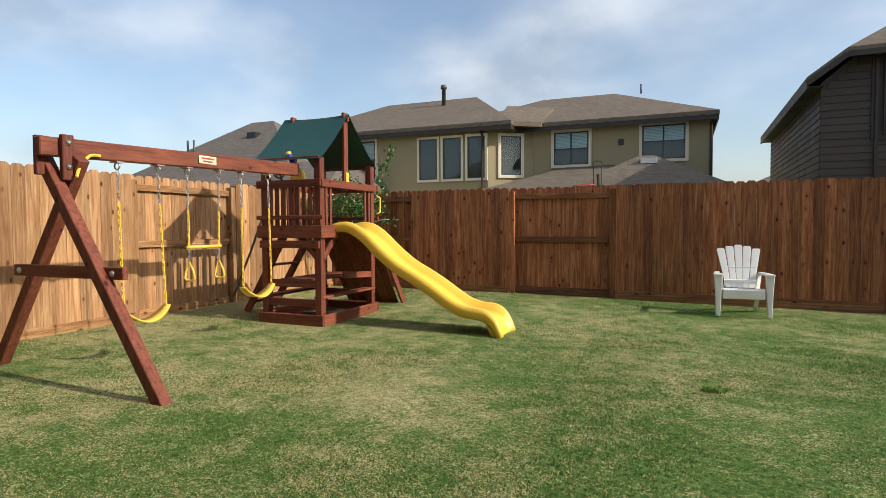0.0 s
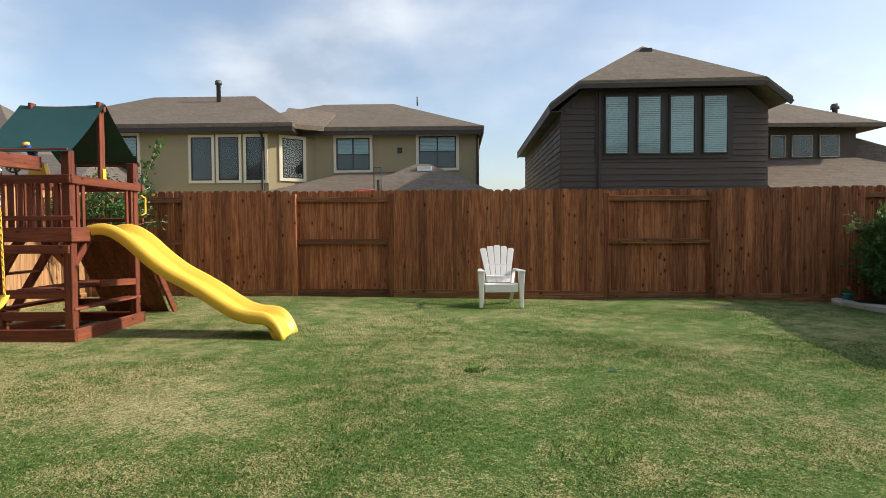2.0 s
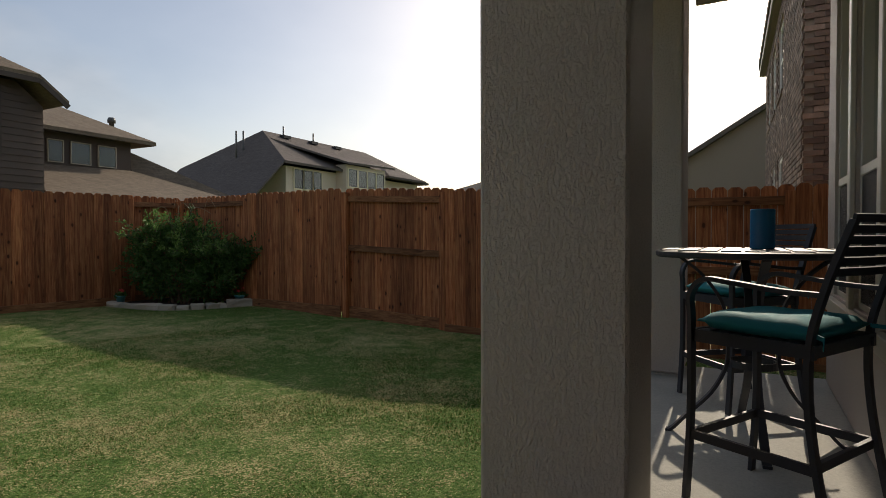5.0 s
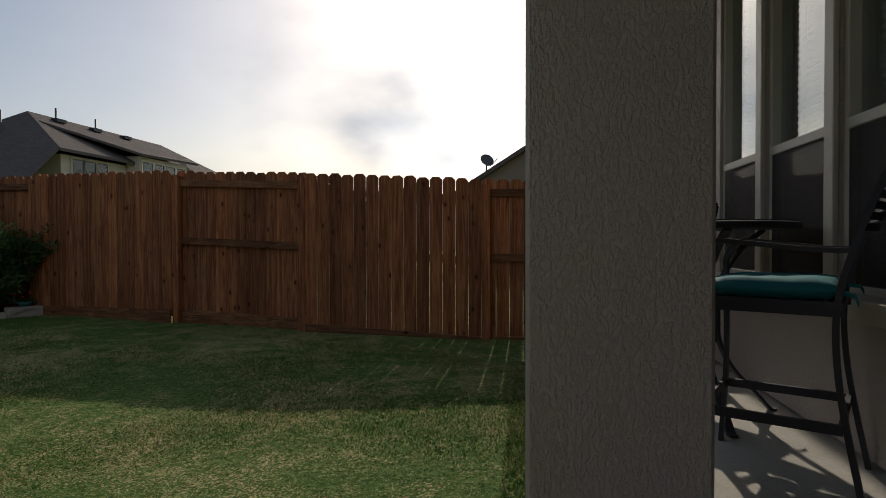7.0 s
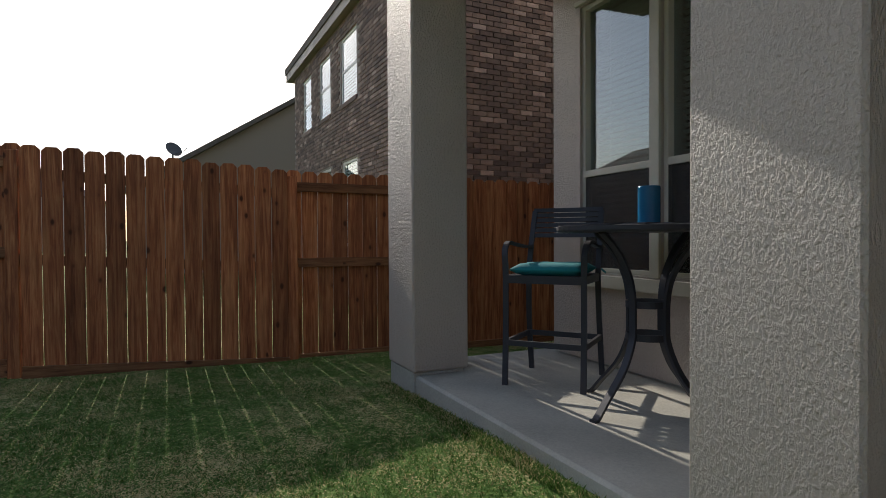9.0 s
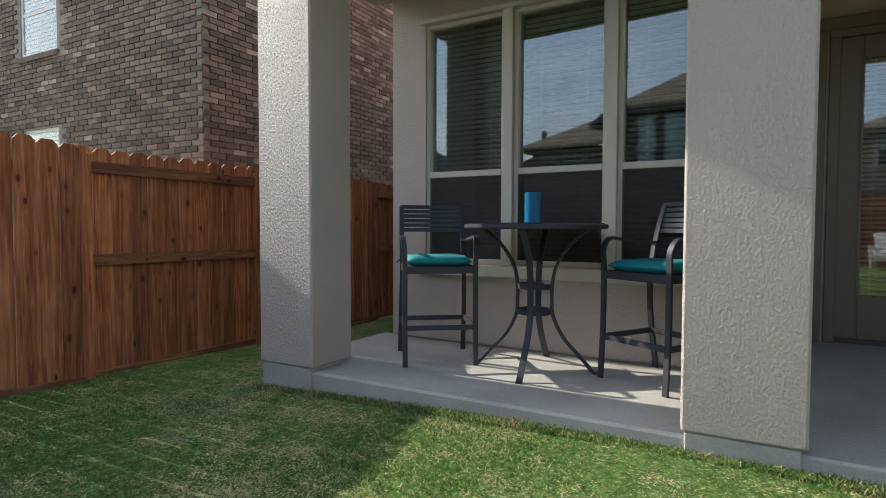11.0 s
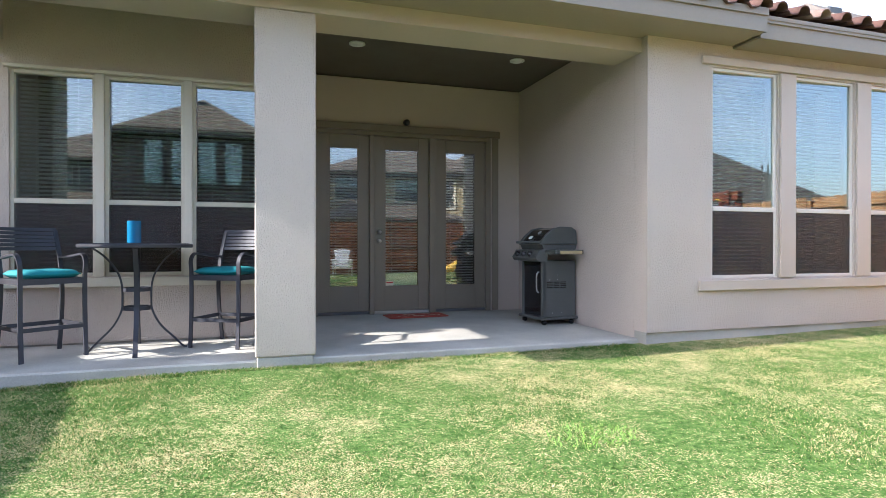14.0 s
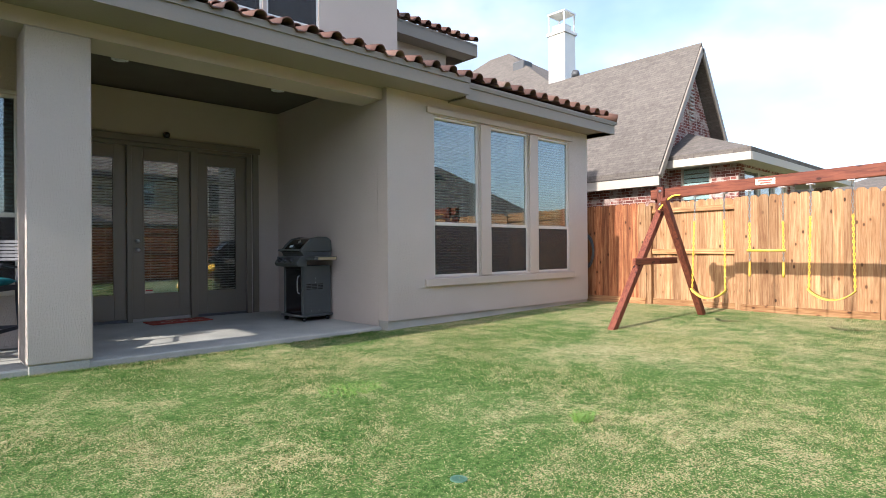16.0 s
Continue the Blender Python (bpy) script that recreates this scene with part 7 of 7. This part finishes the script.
def leaves(name, pts, size, material, parent, seed, stretch=2.0):
    """Folded leaves at points (place, outward direction)."""
    rng = np.random.default_rng(seed)
    v, f = [], []
    for p, d in pts:
        d = (Vector(d) + Vector(rng.normal(0, 0.6, 3))).normalized()
        s = d.cross(Vector(rng.normal(0, 1, 3))).normalized()
        n = d.cross(s)
        L = size * rng.uniform(0.6, 1.3)
        w = L / stretch / 2
        b = len(v)
        p = Vector(p)
        v += [p, p + d * L * 0.5 + s * w + n * w * 0.4, p + d * L, p + d * L * 0.5 - s * w + n * w * 0.4]
        f += [(b, b + 1, b + 2), (b, b + 2, b + 3)]
    me = bpy.data.meshes.new(name)
    me.from_pydata([tuple(q) for q in v], [], f)
    me.materials.append(material)
    o = new(name, me)
    o.parent = parent
    return o


def build_bush():
    b = thing("corner_bush", "large dense dark green shrub in a stone-edged bed", "bush")
    rng = np.random.default_rng(11)
    lobes = [((4.46, 7.93, 1.02), (0.44, 0.38, 0.38)), ((4.74, 7.48, 0.86), (0.56, 0.58, 0.52)), ((4.86, 7.0, 0.72), (0.44, 0.5, 0.42)), ((4.96, 6.66, 0.8), (0.28, 0.38, 0.22)),
             ((4.52, 7.6, 0.46), (0.44, 0.56, 0.38)), ((4.74, 7.0, 0.4), (0.4, 0.48, 0.33)), ((4.85, 7.8, 1.1), (0.4, 0.38, 0.3)), ((4.5, 8.05, 0.56), (0.34, 0.32, 0.46))]
    pts, lighter = [], []
    for i in range(15000):
        c, r = lobes[rng.integers(len(lobes))]
        d = Vector(rng.normal(0, 1, 3)).normalized()
        k = rng.uniform(0.4, 1.0) ** 0.45
        w = 0.86 + 0.6 * noise.noise((d.x * 3.4 + c[0], d.y * 3.4 + c[1], d.z * 3.4 + c[2]))
        p = Vector((c[0] + d.x * r[0] * k * w, c[1] + d.y * r[1] * k * w, c[2] + d.z * r[2] * k * w))
        if p.z > 0.08 and p.x < 5.2:
            pts.append((p, d + Vector((0, 0, 0.3))))
    bm = B()
    for i in range(230):
        c, r = lobes[rng.integers(len(lobes))]
        d = Vector(rng.normal(0, 1, 3))
        d = Vector((d.x, d.y, abs(d.z) * 0.9)).normalized()
        s = Vector((c[0] + d.x * r[0] * 0.7, c[1] + d.y * r[1] * 0.7, c[2] + d.z * r[2] * 0.7))
        e = s + d * rng.uniform(0.2, 0.42) + Vector((0, 0, rng.uniform(-0.05, 0.14)))
        if e.x > 5.2 or e.z < 0.25:
            continue
        m = s.lerp(e, 0.55) + Vector((0, 0, 0.04))
        tube(bm, [s, m, e], [0.005, 0.004, 0.002], 4)
        # sprig ends high on the bush get the leaf colour painted as sunlit
        top = e.z > 0.9 and e.x < 4.85
        for k in range(30):
            u = rng.uniform(0.0, 1.05)
            q = s.lerp(m, u * 2) if u < 0.5 else m.lerp(e, u * 2 - 1)
            (lighter if top and u > 0.55 else pts).append((q + Vector(rng.normal(0, 0.018, 3)), (e - s).normalized() * 0.7 + Vector(rng.normal(0, 0.5, 3))))
    leaves("foliage", pts, 0.07, M_BUSH, b, 5, 2.5)
    leaves("sunlit_sprigs", lighter, 0.062, M_BUSH_LIT, b, 6, 2.5)
    for i in range(22):
        c, r = lobes[i % len(lobes)]
        e = Vector((c[0] + rng.uniform(-0.3, 0.3), c[1] + rng.uniform(-0.3, 0.3), c[2] + rng.uniform(0.1, 0.4)))
        s = Vector((4.65 + rng.uniform(-0.2, 0.2), 7.5 + rng.uniform(-0.25, 0.25), 0.05))
        tube(bm, [s, s.lerp(e, 0.5) + Vector((0.05, 0, 0.08)), e], [0.014, 0.01, 0.004], 5)
    part("branches", bm, M_TWIG, b)
    for x, y, dx, dy, h in ((4.75, 7.9, -0.1, 0.35, 0.28), (4.75, 7.85, 0.0, -0.3, 0.34), (4.8, 7.7, 0.05, -0.45, 0.26), (4.8, 7.8, 0.0, 0.12, 0.42), (4.85, 7.3, 0.05, -0.2, 0.4)):
        bm = B()
        tube(bm, spline([(x, y, 1.2), (x + dx * 0.3, y + dy * 0.3, 1.4 + h * 0.7), (x + dx * 0.7, y + dy * 0.7, 1.4 + h), (x + dx * 1.3, y + dy * 1.3, 1.4 + h * 0.6)], 4), 0.004, 4)
        part("dry_stalk", bm, M_STALK, b, "thin dry arching stalk")


def build_small_tree():
    t = thing("crape_myrtle", "small multi-trunk tree with pale bark behind the play tower", "tree")
    rng = np.random.default_rng(21)
    base = Vector((-7.6, 8.15, 0.08))
    bm = B()
    tips = []
    for i in range(6):
        a = i * 1.05 + 0.3
        d = Vector((math.cos(a) * 0.32, math.sin(a) * 0.3, 0))
        p = [base + d * 0.12, base + d * 0.4 + Vector((0, 0, 0.55)), base + d + Vector((0, 0, 1.05)), base + d * 1.6 + Vector((0, 0, 1.5 + 0.2 * rng.uniform()))]
        tube(bm, spline(p, 3), [0.02 - 0.0015 * k for k in range(10)], 6)
        for k in range(9):
            u = rng.uniform(0.45, 1.0)
            s = p[1].lerp(p[3], u)
            e = s + Vector((rng.normal(0, 0.3), rng.normal(0, 0.3), rng.uniform(0.05, 0.4)))
            tube(bm, [s, s.lerp(e, 0.5) + Vector((0, 0, 0.05)), e], [0.008, 0.006, 0.003], 5)
            tips.append((s, e))
    s = base + Vector((0.5, 0.05, 1.5))
    e = base + Vector((0.95, -0.1, 2.45))
    tube(bm, [s, s.lerp(e, 0.6), e], [0.01, 0.007, 0.003], 5)
    part("trunks", bm, M_BARK, t, "pale smooth stems", True)
    tips += [(s, e)] * 3
    pts = []
    for s, e in tips:
        for k in range(42):
            u = rng.uniform(0.1, 1.05)
            pts.append((s.lerp(e, u) + Vector(rng.normal(0, 0.045, 3)), (e - s) + Vector(rng.normal(0, 0.3, 3))))
    leaves("crown", pts, 0.075, M_TREE, t, 8, 1.8)


build_bush()
build_small_tree()
M_STONE = surface("limestone", (0.5, 0.46, 0.38), 0.9, 0.18, 5, 60, 0.6, 0.01, each=0.35)
M_PETAL = surface("red_petal", (0.55, 0.04, 0.05), 0.7, 0.2, 20, 80, 0)
M_POT = surface("teal_glazed_pot", (0.05, 0.22, 0.24), 0.4, 0.1, 5, 50, 0.05)
ARC = [(4.03, 8.58), (3.96, 8.18), (3.97, 7.72), (4.02, 7.28), (4.12, 7.04), (4.26, 6.88), (4.42, 6.74), (4.6, 6.64), (4.72, 6.6), (5.14, 6.38)]
for i in range(len(ARC) - 1):
    a, b = Vector((*ARC[i], 0)), Vector((*ARC[i + 1], 0))
    m = (a + b) / 2
    L = (b - a).length - 0.012
    bm = B()
    big = 0.05 if i == len(ARC) - 2 else 0.0
    bx(bm, -L / 2, -0.07, -0.05, L / 2, 0.07, 0.085 + big + random.uniform(-0.02, 0.02), None, 0.015)
    bmesh.ops.subdivide_edges(bm, edges=bm.edges[:], cuts=1, use_grid_fill=True)
    for v in bm.verts:
        v.co += Vector((noise.noise(v.co * 9 + Vector((i, 0, 0))), noise.noise(v.co * 9 + Vector((0, i, 0))), noise.noise(v.co * 9 + Vector((0, 0, i))))) * 0.03
    st = part("edging_stone", bm, M_STONE)
    st.matrix_basis = pose(m.x, m.y, ground_z(m.x, m.y), 0, 0, math.degrees(math.atan2(b.y - a.y, b.x - a.x)) + random.uniform(-4, 4))
    tagged(st, "rough pale limestone block edging the flower bed", "stone", group="bed edging stones")
bm = B()
prism(bm, [(4.05, 8.5), (4.08, 7.5), (4.3, 6.85), (4.7, 6.55), (5.1, 6.4), (5.2, 8.45)], "z", -0.08, 0.055)
tagged(part("bed_mulch", bm, M_MULCH), "dark mulch in the corner flower bed", "mulch", kind="stuff")
for x, y, s in ((4.08, 8.36, 0.95), (4.98, 6.58, 1.0)):
    p = thing("flower_pot", "small teal glazed pot with a sparse plant", "plant pot", pose(x, y, 0.055), group="bed pots")
    bm = B()
    lathe(bm, [(0.055 * s, 0), (0.075 * s, 0.11 * s), (0.085 * s, 0.115 * s), (0.085 * s, 0.14 * s), (0.07 * s, 0.14 * s), (0.065 * s, 0.1 * s)], 18)
    part("pot", bm, M_POT, p, "", True)
    leaves("plant", [((random.uniform(-0.05, 0.05), random.uniform(-0.05, 0.05), 0.1 * s), (random.uniform(-0.6, 0.6), random.uniform(-0.6, 0.6), 1)) for k in range(30)], 0.11 * s, M_TREE, p, 3)
    for k in range(5):
        bm = B()
        bmesh.ops.create_icosphere(bm, subdivisions=1, radius=0.018, matrix=Matrix.Translation((random.uniform(-0.08, 0.08), random.uniform(-0.08, 0.08), (0.2 + random.uniform(0, 0.06)) * s)))
        for v in bm.verts:
            v.co.z += 0.006 * noise.noise(v.co * 60)
        part("flower", bm, M_PETAL, p, "small red flower")

# ---- small things ----
o = thing("garden_hose", "dark coiled garden hose hanging on the fence", "hose", pose(-8.26, -0.1, 1.1))
bm = B()
for k in range(5):
    r = 0.2 + 0.012 * k
    tube(bm, [(0.02 + 0.012 * (k % 3), r * math.cos(a * 0.262) * 0.75, -0.05 + r * 1.35 * math.sin(a * 0.262)) for a in range(24)], 0.011, 6, True)
tube(bm, spline([(0.03, -0.1, -0.3), (0.04, 0.02, -0.5), (0.03, 0.05, -0.75)], 4), 0.011, 6)
part("coil", bm, M_METAL_DARK, o, "", True)
bm = B()
bx(bm, -0.06, -0.04, 0.18, 0.06, 0.04, 0.22)
part("hook", bm, M_METAL_DARK, o)
o = thing("drain_grate", "small round green drain grate set in the lawn", "drain", pose(-0.7, 4.17, ground_z(-0.7, 4.17) + 0.004)  @ Matrix.Diagonal((0.42, 0.42, 0.5, 1)))
M_GRATE = surface("green_grate", (0.09, 0.2, 0.14), 0.6, 0.1, 5, 50, 0)
bm = B()
rings = [[bm.verts.new((r * math.cos(q * math.pi / 12), r * math.sin(q * math.pi / 12), h)) for q in range(24)] for r, h in ((0.085, 0), (0.1, 0), (0.1, 0.012), (0.085, 0.012))]
for a, b in zip(rings, rings[1:] + rings[:1]):
    for q in range(24):
        bm.faces.new((a[q], a[(q + 1) % 24], b[(q + 1) % 24], b[q]))
part("rim", bm, M_GRATE, o)
for k in range(6):
    y = -0.07 + k * 0.028
    w = math.sqrt(0.087 ** 2 - y * y)
    bm = B()
    bx(bm, -w, y - 0.006, 0.002, w, y + 0.006, 0.01)
    part("slat", bm, M_GRATE, o)
